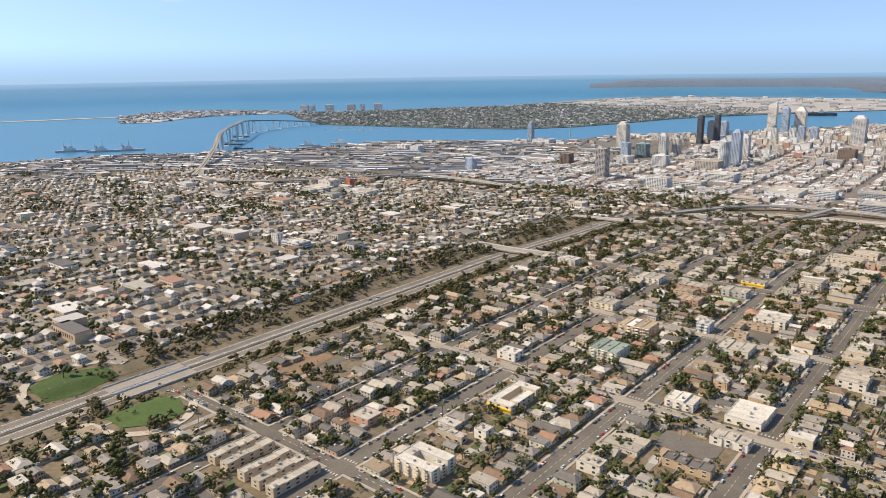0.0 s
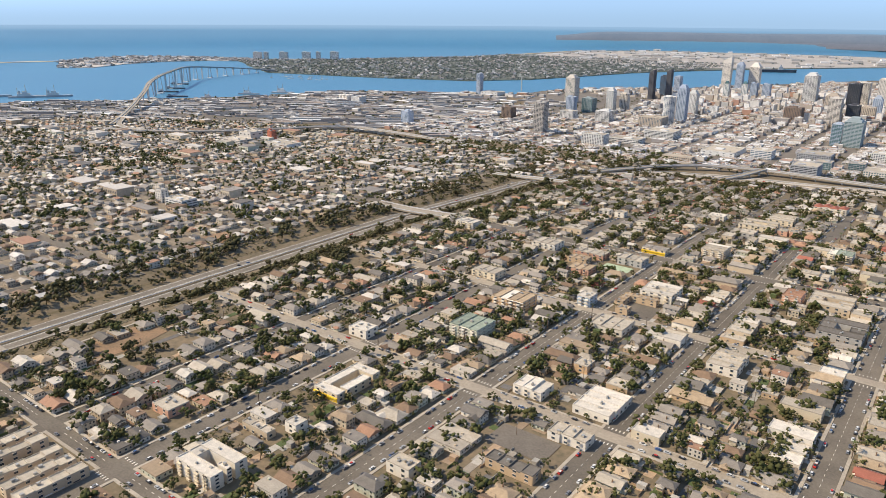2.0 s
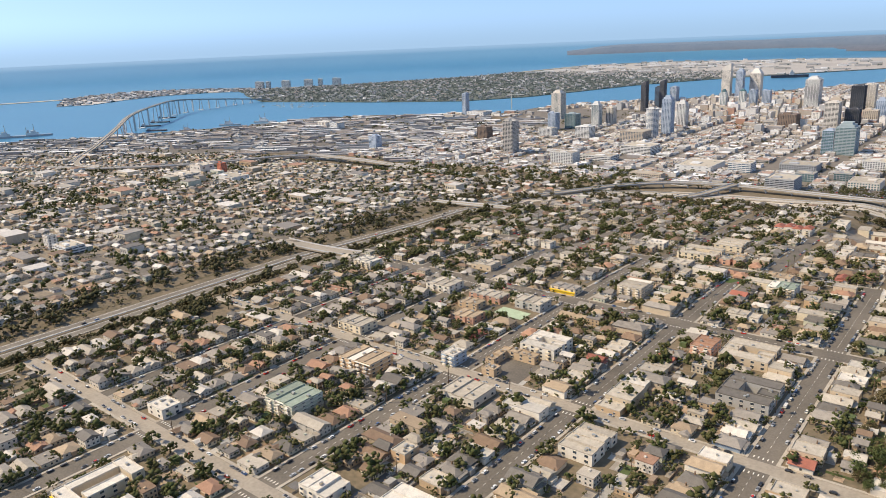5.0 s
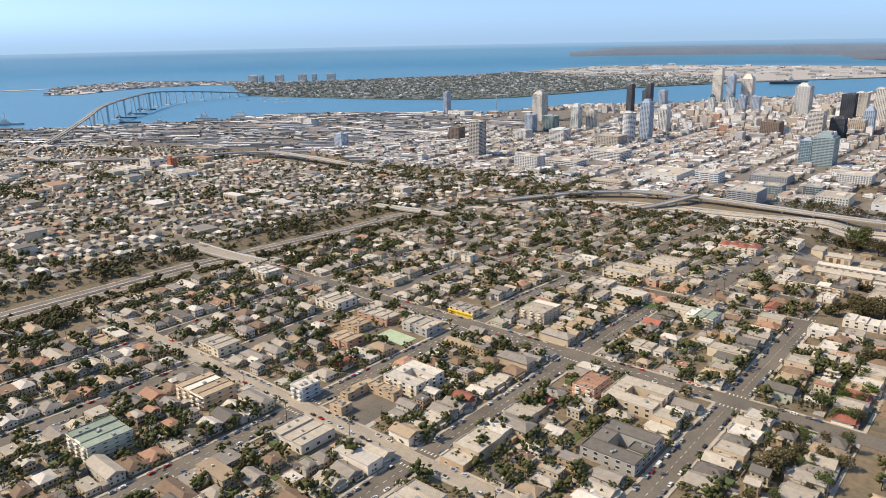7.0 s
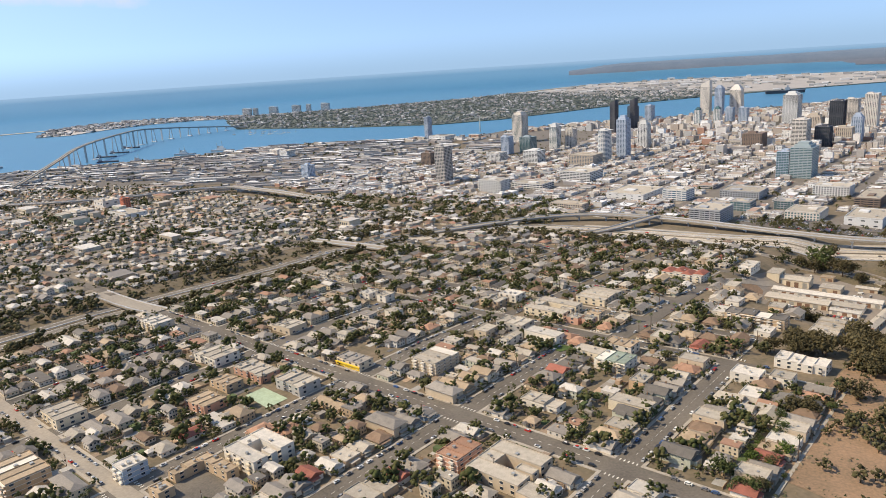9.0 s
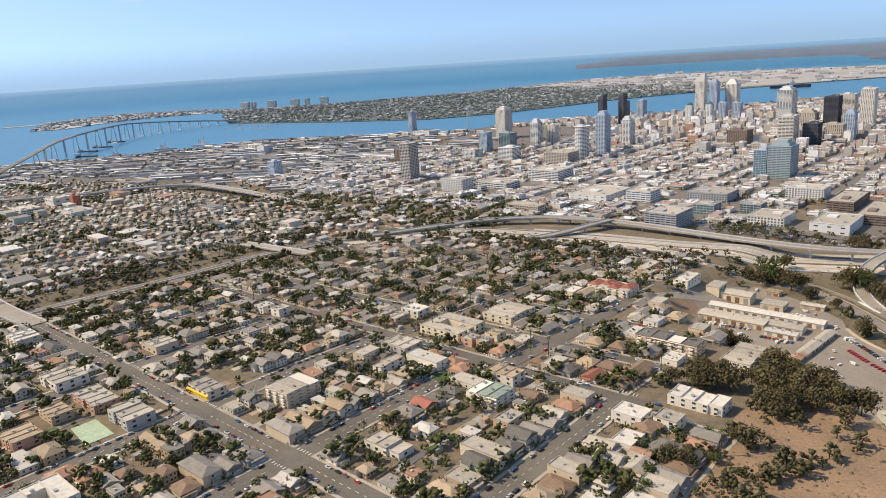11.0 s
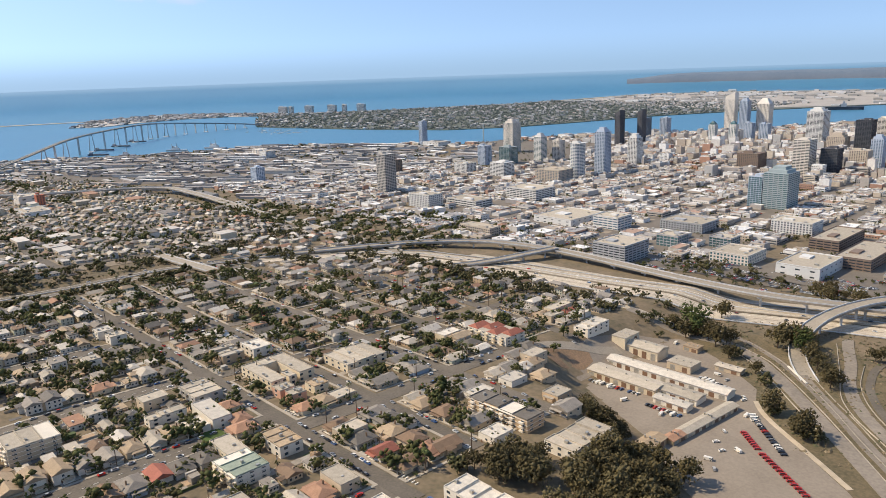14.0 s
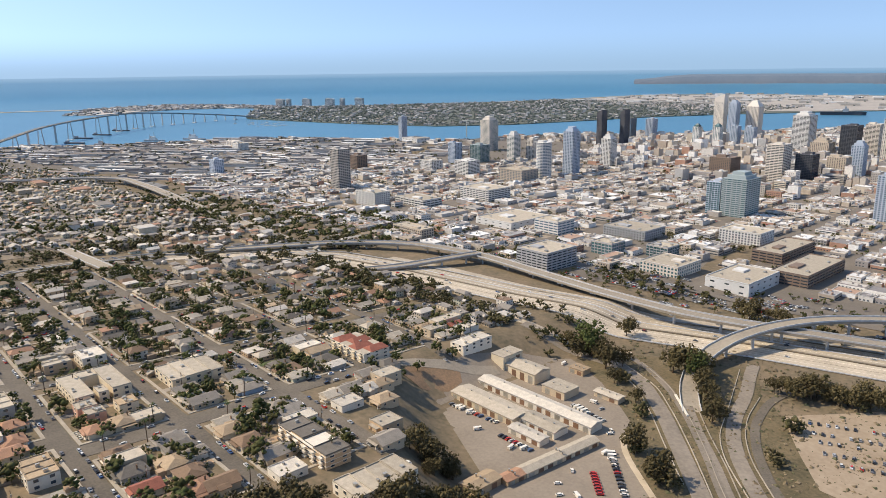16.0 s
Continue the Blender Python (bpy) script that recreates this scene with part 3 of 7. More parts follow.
def elevated(name, line, width, label, pier_every=24.0, rail=True):
    """A bridge deck with its parapets and piers."""
    root = base(name, Matrix.Identity(4), label, "bridge")
    ob, pts = ribbon("deck", line, width, DECK, "", deck=True, thick=1.2)
    ob.parent = root
    for key in ("kind", "category", "label"):
        if key in ob:
            del ob[key]
    run = 0.0
    for side in (-1, 1):
        edge = []
        for i, p in enumerate(pts):
            d = pts[min(i + 1, len(pts) - 1)] - pts[max(i - 1, 0)]
            n = Vector((-d.y, d.x, 0)).normalized()
            q = p + n * side * (width / 2 - 0.2)
            edge.append((q.x, q.y, q.z + 0.8))
        s = Shape()
        vs, fs = [], []
        for i, p in enumerate(edge):
            d = pts[min(i + 1, len(pts) - 1)] - pts[max(i - 1, 0)]
            n = Vector((-d.y, d.x, 0)).normalized() * 0.15
            for k in (1, -1):
                vs += [(p[0] + n.x * k, p[1] + n.y * k, p[2]), (p[0] + n.x * k, p[1] + n.y * k, p[2] - 0.9)]
        for i in range(len(edge) - 1):
            a, b = i * 4, i * 4 + 4
            fs += [(a, a + 2, b + 2, b), (a, b, b + 1, a + 1), (a + 2, a + 3, b + 3, b + 2)]
        s.add(vs, fs)
        part("parapet", s, PIER_CONC, root)
    last = None
    for p in pts:
        if last is None or (p - last).length > pier_every:
            g = ground(p.x, p.y)
            if p.z - g > 3:
                s = Shape().drum(p.x, p.y, g - 1, p.z - 2.0, 0.75, 10).box(p.x, p.y, p.z - 2.2, p.z - 1.1, 2.2, min(width, 7), 0)
                part("pier", s, PIER_CONC, root)
            last = p
    return root


elevated("overpass", [(-400, 535, ground(-400, 535) + 0.6), (-386, 535, 18.5), (-356, 535, 18.8), (-330, 535, 19.6), (-318, 536, 20.2)], 12, "concrete street overpass across the freeway")
elevated("overpass", [(-405, 730, 12.5), (-386, 730, 13.2), (-356, 731, 14.0), (-330, 733, 14.4), (-318, 734, 14.3)], 9, "concrete street overpass across the freeway")
for off in (-6.3, 6.3):
    elevated("freeway_bridge", [(-356 + off, 160, ground(-356, 160) + 0.5), (-356 + off, 182, ground(-356, 182) + 0.6), (-356 + off, 204, ground(-356, 204) + 0.5)], 10.4, "short freeway bridge with concrete parapets over a street")
elevated("viaduct", [(-359.4, 738.4, 9.5), (-347.0, 785.1, 9.5), (-317.9, 843.6, 9.5), (-282.0, 901.0, 10.2), (-234.7, 937.0, 10.7), (-173.0, 946.3, 10.7), (-114.4, 940.1, 10.7), (-60.9, 936.0, 10.2), (-7.9, 937.9, 9.5), (40.0, 952.0, 9.5), (110.0, 985.0, 6.0), (200.0, 1030.0, 4.0)], 9, "long curving concrete freeway viaduct on round piers")
elevated("viaduct", [(-212, 868, 8.0), (-196, 884, 9.5), (-186, 915, 11.5), (-178, 945, 12)], 8, "short concrete connector bridge over the freeway", 12)
elevated("viaduct", [(46, 848, 1.5), (35, 862, 1.9), (26, 876, 3.4), (22, 895, 7.5), (26, 925, 11), (38, 962, 12), (62, 993, 12), (100, 1020, 11), (160, 1050, 8)], 8, "curving concrete ramp bridge sweeping over the freeway", 16)
elevated("viaduct", [(-1400, 520, 5), (-1200, 600, 5), (-1096, 650, 7), (-1010, 670, 8), (-930, 720, 9), (-865, 780, 10), (-840, 830, 10), (-822, 866, 10), (-777, 900, 10), (-663, 898, 9), (-600, 895, 7), (-540, 893, 5.2), (-450, 891, 4.6), (-350, 882, 5.6), (-280, 872, 7)], 10, "long freeway viaduct between the far neighbourhood and the harbour", 40)
elevated("viaduct", [(-1000, 676, 9), (-1050, 672, 8.5), (-1100, 690, 8), (-1150, 728, 9)], 9, "curving ramp up to the tall bay bridge", 40)


def bay_bridge():
    root = base("bay_bridge", Matrix.Identity(4), "long curving blue-grey steel bay bridge on tall pale piers", "bridge")
    line = [(-1115, 688, 7), (-1200, 762, 10), (-1285, 835, 19), (-1364, 903, 29), (-1450, 965, 36), (-1540, 1045, 40), (-1620, 1128, 42), (-1692, 1197, 42), (-1757, 1258, 40), (-1798, 1318, 36), (-1825, 1385, 31), (-1845, 1455, 25), (-1860, 1525, 19), (-1866, 1590, 13), (-1850, 1650, 6)]
    ob, pts = ribbon("deck", line, 9.5, DECK, "", deck=True, thick=0.5, step=14)
    ob2, _ = ribbon("girder", [(p.x, p.y, p.z - 0.6) for p in pts], 7, STEEL_BLUE, "blue-grey steel girder", deck=True, thick=2.0, step=14)
    ob3, _ = ribbon("railing", [(p.x, p.y, p.z + 0.9) for p in pts], 0.8, PIER_CONC, "", deck=True, thick=0.9, step=14)
    for o in (ob, ob2, ob3):
        o.parent = root
        for key in ("kind", "category"):
            if key in o:
                del o[key]
    for x, y, z in line[2:-1]:
        d = min(range(len(pts)), key=lambda i: (pts[i] - Vector((x, y, z))).length)
        t = (pts[min(d + 1, len(pts) - 1)] - pts[d - 1]).normalized()
        n = Vector((-t.y, t.x, 0))
        p = pts[d]
        s = Shape()
        for k in (-1, 1):
            s.bar((p.x + n.x * 6.5 * k, p.y + n.y * 6.5 * k, -2), (p.x + n.x * 3 * k, p.y + n.y * 3 * k, p.z - 2.4), 1.25, 6, r2=0.8)
        s.bar((p.x - n.x * 4, p.y - n.y * 4, p.z - 3.4), (p.x + n.x * 4, p.y + n.y * 4, p.z - 3.4), 0.9, 6)
        s.box(p.x, p.y, -2, 1.0, 15 * abs(n.x) + 4, 15 * abs(n.y) + 4)
        part("pier", s, PIER_CONC, root, "pale concrete twin-legged pier")
    for i in range(3, len(line) - 2):
        a, b = Vector(line[i]), Vector(line[i + 1])
        for u in (0.5,):
            p = a.lerp(b, u)
            s = Shape().box(p.x, p.y, -2, p.z - 2.4, 1.5, 4, math.degrees(math.atan2(b.y - a.y, b.x - a.x)))
            part("pier", s, PIER_CONC, root, "slim pale concrete pier")


bay_bridge()

# ---------------------------------------------------------------- houses
ROOFS = {"grey": (0.27, 0.25, 0.23), "dark grey": (0.15, 0.14, 0.13), "tan": (0.38, 0.30, 0.215), "brown": (0.215, 0.15, 0.105), "pale": (0.42, 0.385, 0.335), "white": (0.55, 0.525, 0.49), "red": (0.30, 0.115, 0.085), "terracotta": (0.35, 0.21, 0.145), "green": (0.25, 0.30, 0.26)}
WALLS = {"white": (0.70, 0.67, 0.62), "cream": (0.64, 0.57, 0.45), "beige": (0.52, 0.44, 0.34), "grey": (0.42, 0.42, 0.42), "blue": (0.30, 0.38, 0.50), "peach": (0.62, 0.44, 0.28), "salmon": (0.55, 0.33, 0.25), "yellow": (0.75, 0.52, 0.04), "green": (0.42, 0.50, 0.42), "tan": (0.50, 0.38, 0.26), "sage": (0.48, 0.50, 0.42)}


def roof_mat(c):
    return surface("roof_" + c.replace(" ", "_"), ROOFS[c], 0.88, vary=0.22, scale=0.5, fine=4.0, bump=0.25, rnd=0.16)


def wall_mat(c):
    return surface("wall_" + c.replace(" ", "_"), WALLS[c], 0.85, vary=0.1, scale=0.3, fine=2.0, rnd=0.1)


DOOR_MAT = surface("door_paint", (0.20, 0.12, 0.08), 0.6)
WIN_MESH = {}


def window_mesh(w, h):
    """A pane in a pale frame, facing -y, its wall plane at y = 0."""
    key = (round(w, 2), round(h, 2))
    if key not in WIN_MESH:
        s = Shape().box(0, -0.01, 0, h, w, 0.1, mi=0)
        s.box(0, -0.05, -0.08, 0.0, w + 0.16, 0.16, mi=1).box(0, -0.05, h, h + 0.08, w + 0.16, 0.14, mi=1)
        WIN_MESH[key] = s.mesh("window", [GLASS, wall_mat("white")])
    return WIN_MESH[key]


def add_windows(root, sx, sy, z0, storeys, sh, pitch, w=0.9, h=0.9, sides="SENW", skip=0.0, rand=random):
    for side in sides:
        length = sx if side in "SN" else sy
        n = max(1, int((length - 0.8) / pitch))
        for st in range(storeys):
            for i in range(n):
                if rand.random() < skip:
                    continue
                u = (i + 0.5) / n * length - length / 2
                z = z0 + st * sh + 0.9
                x, y, r = {"S": (u, -sy / 2, 0), "N": (u, sy / 2, 180), "E": (sx / 2, u, 90), "W": (-sx / 2, u, -90)}[side]
                ob = new("window", window_mesh(w, h))
                ob.parent = root
                ob.matrix_local = pose(x, y, z, 0, 0, r)


def pitched(r, x, y, z, sx, sy, style, eave=0.45):
    """A gabled roof with its ridge along the longer side, or a hipped one."""
    k = min(sx, sy)
    r.roof(x, y, z, sx + 2 * eave, sy + 2 * eave, k * (0.25 if style == "gable" else 0.22), 0 if style == "gable" else k * 0.46)


def house_kind(sx, sy, h, roof, wall, style, label, seed):
    """One house, front towards -y, built once at the origin with its parts, to be copied."""
    rand = random.Random(seed)
    root = base("house", Matrix.Identity(4), label, "house", "houses of the hillside neighbourhood")
    two = h > 3.0
    s, r = Shape().box(0, 0, -1.5, h, sx, sy), Shape()
    if style == "flat":
        r.box(0, 0, h, h + 0.14, sx, sy)
        for k in (-1, 1):
            r.box(0, k * (sy / 2 - 0.08), h + 0.12, h + 0.42, sx, 0.18)
            r.box(k * (sx / 2 - 0.08), 0, h + 0.12, h + 0.42, 0.18, sy - 0.34)
        if rand.random() < 0.6:
            s.box(0, -sy / 2 - 0.8, -1.5, h * 0.62, sx * 0.6, 1.7)
            r.box(0, -sy / 2 - 0.8, h * 0.62, h * 0.62 + 0.2, sx * 0.6 + 0.2, 1.9)
    else:
        pitched(r, 0, 0, h, sx, sy, style)
        side = rand.choice((-1, 1))
        if rand.random() < 0.65:
            wy = rand.uniform(-0.1, 0.3) * sy
            s.box(side * (sx / 2 + 0.5), wy, -1.5, h * 0.95, 1.4, sy * 0.34)
            r.roof(side * (sx / 2 - 0.2), wy, h * 0.93, 3.2, sy * 0.34 + 0.6, sy * 0.34 * 0.22, 0.0 if style == "gable" else 0.7)
        if rand.random() < 0.6:
            r.box(0, sy / 2 + 0.9, h * 0.74, h * 0.74 + 0.12, sx * 0.7, 2.2)
            s.box(0, sy / 2 + 0.8, -1.5, h * 0.74, sx * 0.66, 1.8)
    if style == "gable":
        rise = min(sx, sy) * 0.25
        for k in (-1, 1):
            if sx >= sy:
                s.add([(k * sx / 2 * 0.985, -sy / 2, h), (k * sx / 2 * 0.985, sy / 2, h), (k * sx / 2 * 0.985, 0, h + rise)], [(0, 1, 2)])
            else:
                s.add([(-sx / 2, k * sy / 2 * 0.985, h), (sx / 2, k * sy / 2 * 0.985, h), (0, k * sy / 2 * 0.985, h + rise)], [(0, 1, 2)])
    part("wall", s, wall_mat(wall), root)
    top_ = part("roof", r, roof_mat(roof), root)
    if style == "flat":
        for k in range(rand.randint(1, 2)):
            part("roof_vent", Shape().box(rand.uniform(-sx, sx) * 0.3, rand.uniform(-sy, sy) * 0.3, h + 0.12, h + rand.uniform(0.4, 0.8), rand.uniform(0.5, 1.1), 0.7), METAL, top_)
    else:
        if rand.random() < 0.5:
            part("chimney", Shape().box(sx * 0.3, sy * 0.12, h, h + min(sx, sy) * 0.25 + 0.45, 0.42, 0.42), roof_mat("brown"), top_)
        pw = sx * rand.uniform(0.45, 0.85)
        px_ = rand.choice((-1, 1)) * (sx - pw) / 2
        p = Shape()
        p.roof(px_, -sy / 2 - 0.55, 1.55, pw + 0.4, 2.0, 0.32 if rand.random() < 0.5 else 0.1, 0.0 if style == "gable" else 0.6)
        for k in (-1, 1):
            p.box(px_ + k * (pw / 2 - 0.15), -sy / 2 - 1.3, -0.6, 1.56, 0.2, 0.2, mi=1)
        p.box(px_, -sy / 2 - 0.7, -1.0, 0.18, pw, 1.4, mi=1)
        part("porch", p, [roof_mat(roof), wall_mat("white")], root)
    d = part("door", Shape().box(0, 0, 0.1, 1.3, 0.55, 0.1), DOOR_MAT, root)
    d.matrix_local = pose(-sx * 0.1, -sy / 2 - (1.68 if style == "flat" else 0.03), 0)
    add_windows(root, sx, sy, -0.25, 2 if two else 1, 1.75, 3.9, 0.8, 0.8, sides="SE", skip=0.2, rand=rand)
    return root


KINDS = []
SPEC = [(5.8, 9.0, 2.0, "grey", "white", "gable"), (6.4, 8.6, 2.0, "tan", "cream", "hip"), (6.0, 9.4, 2.0, "brown", "beige", "gable"), (6.6, 9.0, 2.1, "dark grey", "grey", "hip"),
        (6.2, 9.6, 3.7, "grey", "cream", "hip"), (6.8, 10.4, 2.3, "white", "white", "flat"), (6.6, 11.0, 3.8, "pale", "beige", "flat"), (6.2, 8.4, 2.0, "terracotta", "cream", "hip"),
        (5.8, 9.2, 2.0, "pale", "sage", "gable"), (6.2, 9.8, 3.8, "tan", "white", "gable"), (6.8, 9.6, 2.4, "pale", "tan", "flat"), (5.8, 8.2, 2.0, "red", "white", "gable"),
        (6.2, 9.0, 2.0, "grey", "blue", "hip"), (6.6, 8.8, 2.0, "brown", "cream", "hip"), (5.4, 8.6, 1.9, "pale", "white", "gable"), (6.4, 10.2, 3.8, "dark grey", "sage", "gable"),
        (5.2, 7.4, 1.9, "white", "grey", "gable"), (6.2, 9.2, 2.0, "tan", "beige", "hip"), (6.4, 9.6, 2.0, "grey", "beige", "gable"), (6.8, 11.4, 3.8, "white", "cream", "flat"),
        (6.6, 17.0, 3.8, "pale", "cream", "flat"), (6.2, 15.0, 2.2, "tan", "tan", "gable"), (6.8, 18.0, 3.8, "white", "white", "flat"), (6.6, 15.5, 3.7, "grey", "beige", "hip")]
for i, (a, b, h, rf, wl_, st) in enumerate(SPEC):
    storey = "two-storey" if h > 3.0 else "single-storey"
    lab = f"{storey} {wl_} stucco house with a {rf} " + {"gable": "gabled shingle roof", "hip": "hipped shingle roof", "flat": "flat parapet roof"}[st]
    KINDS.append(house_kind(a, b, h, rf, wl_, st, lab, i))

# larger buildings that stand by themselves: x, y, size x, size y, height, storeys, wall, roof, turn, courtyard, words
BIG = [(-177, 202, 20, 15.5, 7.6, 4, "white", "white", 0, 1, "white four-storey apartment block round a small court"),
       (-251, 162, 5.5, 24, 4.2, 2, "beige", "pale", 0, 0, "long beige flat-roofed apartment wing in a row"), (-242, 162, 5.5, 24, 4.2, 2, "beige", "pale", 0, 0, "long beige flat-roofed apartment wing in a row"),
       (-230, 162, 5.5, 24, 4.2, 2, "beige", "pale", 0, 0, "long beige flat-roofed apartment wing in a row"), (-221, 162, 5.5, 24, 4.2, 2, "beige", "pale", 0, 0, "long beige flat-roofed apartment wing in a row"), (-212, 162, 5.0, 24, 4.2, 2, "beige", "pale", 0, 0, "long beige flat-roofed apartment wing in a row"), (-183, 277, 14, 27, 4.5, 2, "cream", "white", 0, 1, "cream flat-roofed building with a yellow front and an open court"),
       (-172, 357, 17, 17, 8.5, 4, "sage", "green", 0, 0, "pale green four-storey apartment house with balconies"), (-176, 404, 20, 16, 7.6, 3, "peach", "tan", 0, 0, "peach stepped apartment house"),
       (-144, 431, 8, 9.5, 7.6, 3, "blue", "white", 0, 0, "pale blue three-storey house at the corner"), (-118, 408, 18, 16, 4.0, 1, "white", "pale", 0, 0, "low white flat-roofed workshop"),
       (-149, 546, 17, 9, 4.4, 2, "cream", "grey", 0, 0, "bright yellow two-storey building with a grey roof"), (-114, 566, 15, 17, 8.0, 4, "beige", "pale", 0, 0, "beige four-storey apartment house with balconies"),
       (-114, 466, 19, 18, 7.4, 3, "white", "white", 0, 1, "white three-storey apartment house round a court"), (-122, 431, 7, 6, 4.0, 2, "tan", "tan", 0, 0, "brown motel office block"),
       (-51, 507, 10, 14, 7.0, 3, "salmon", "terracotta", 0, 0, "salmon-pink three-storey apartment house"), (-32, 511, 22, 21, 5.0, 2, "beige", "pale", 0, 1, "beige two-storey apartments round a planted court"),
       (-20, 473, 21, 23, 5.0, 2, "grey", "dark grey", 0, 1, "dark-roofed two-storey apartments round a court"), (24, 653, 21, 10, 4.4, 2, "white", "white", 0, 0, "long white flat-roofed apartment strip"),
       (-44, 611, 15, 12.5, 6.0, 3, "white", "green", 0, 0, "white apartment house with a pale green flat roof"), (-12, 704, 30, 9.5, 6.6, 3, "tan", "dark grey", 0, 0, "long tan apartment slab with a dark flat roof"),
       (22, 705, 13, 23, 5.0, 2, "white", "pale", 0, 0, "white flat-roofed building beside the tall trees"), (-111, 664, 26, 21, 5.0, 2, "cream", "pale", 0, 1, "cream flat-roofed apartments round a planted court"),
       (-101, 699, 19, 22, 5.6, 2, "cream", "pale", 0, 0, "cream apartment block with an uneven flat roof"), (-78, 770, 26, 14, 6.5, 3, "white", "red", 0, 0, "white apartments with red tile roofs"),
       (-113, 629, 17, 12, 6.0, 2, "grey", "pale", 0, 0, "grey flat-roofed apartment house"), (-86, 329, 17, 21, 4.0, 1, "white", "white", 0, 0, "low white flat-roofed commercial building"), (-85, 299, 16, 8.5, 4.5, 2, "white", "pale", 0, 0, "white two-storey building beside the parking lot"), (-116, 323, 14, 12, 4.5, 2, "white", "white", 0, 0, "white two-storey corner building"),
       (-56, 400, 14, 20, 5.0, 2, "white", "pale", 0, 0, "white flat-roofed apartments in stepped bays"), (-25, 598, 7, 10, 5.5, 2, "peach", "pale", 0, 0, "small peach two-storey apartment house"), (-54, 818, 9, 19, 4.4, 2, "white", "white", 0, 0, "row of white modern box houses"), (9, 628, 12, 9, 4.6, 2, "white", "white", 0, 0, "white two-storey apartments near the slope"), (22, 632, 9, 8, 4.6, 2, "white", "pale", 0, 0, "white stepped two-storey house near the slope"), (-172, 479, 15, 12, 4.2, 2, "salmon", "tan", 0, 0, "salmon flat-roofed shops and flats"),
       (-290, 520, 16, 12, 6.0, 3, "white", "white", 0, 0, "white stepped apartment block by the overpass"), (-215, 436, 18, 13, 4.6, 2, "cream", "pale", 0, 0, "cream two-storey apartments over carports"), (-218, 560, 16, 12, 4.0, 1, "beige", "pale", 0, 0, "beige flat-roofed corner shops"),
       (-152, 514, 17, 12, 5.0, 2, "grey", "pale", 0, 0, "grey and white modern flats with a stepped roof"), (-181, 512, 22, 11, 4.0, 2, "salmon", "pale", 0, 0, "long row of pink-walled flat-roofed shops"), (-128, 446, 5, 16, 4.0, 2, "tan", "tan", 0, 0, "brown two-storey motel wing"), (-118, 452, 15, 5, 4.0, 2, "tan", "tan", 0, 0, "brown two-storey motel wing with an open gallery"),
       (-50, 560, 17, 8, 3.0, 1, "white", "pale", 0, 0, "long low white flat-roofed building"), (-215, 512, 18, 15, 5.0, 2, "white", "pale", 0, 0, "white flat-roofed apartments in two wings"), (-182, 496, 14, 9, 4.0, 2, "tan", "tan", 0, 0, "tan flats round a small yard"), (-92, 268, 20, 6, 4.0, 2, "tan", "dark grey", 0, 0, "row of dark-roofed town houses"),
       (-174, 239, 6.5, 6, 5.0, 2, "white", "white", 0, 0, "white two-storey box house"), (-185, 229, 15, 5, 3.0, 1, "beige", "pale", 0, 0, "low beige court of flats"), (-123, 244, 10.5, 7, 5.0, 2, "white", "pale", 0, 0, "white two-storey flats on the street"), (-227, 218, 11.5, 10, 4.0, 2, "salmon", "pale", 0, 0, "pink-walled workshop with a pale flat roof"),
       (-216, 322, 12, 9, 5.0, 2, "white", "white", 0, 0, "white corner building with a red awning"), (-108, 356, 7, 8, 4.5, 2, "peach", "pale", 0, 0, "tan two-storey box house"), (80, 716, 12, 14, 3.0, 1, "grey", "pale", 35, 0, "low pale flat-roofed store building"),
       (-51, 630, 14.5, 9, 5.0, 2, "white", "tan", 0, 0, "white two-storey flats with a tan flat roof"), (-146, 673, 13, 10, 5.0, 2, "white", "white", 0, 0, "white flat-roofed flats at the corner"), (-149, 659, 14, 11, 4.5, 2, "tan", "pale", 0, 0, "tan flats with arched openings"),
       (-102, 610, 5.5, 14.5, 4.0, 2, "white", "pale", 0, 0, "long narrow white two-storey wing"), (-225, 628, 9, 8, 5.0, 2, "white", "white", 0, 0, "white boxy flats beside the street"), (-212, 630, 8, 8, 5.0, 2, "white", "pale", 0, 0, "white boxy flats beside the street"),
       (-184, 609, 8.4, 7, 5.0, 2, "white", "pale", 0, 0, "narrow white two-storey flats"), (-91, 655, 7, 7, 4.5, 2, "salmon", "pale", 0, 0, "pink two-storey box house"), (-83, 656, 6, 6.5, 4.5, 2, "salmon", "pale", 0, 0, "pink two-storey box house"), (-86, 668, 7.5, 7, 4.0, 2, "cream", "tan", 0, 0, "cream two-storey box house")]
FILLED = [(x, y, a / 2 + 2, b / 2 + 2) for x, y, a, b, *_ in BIG]


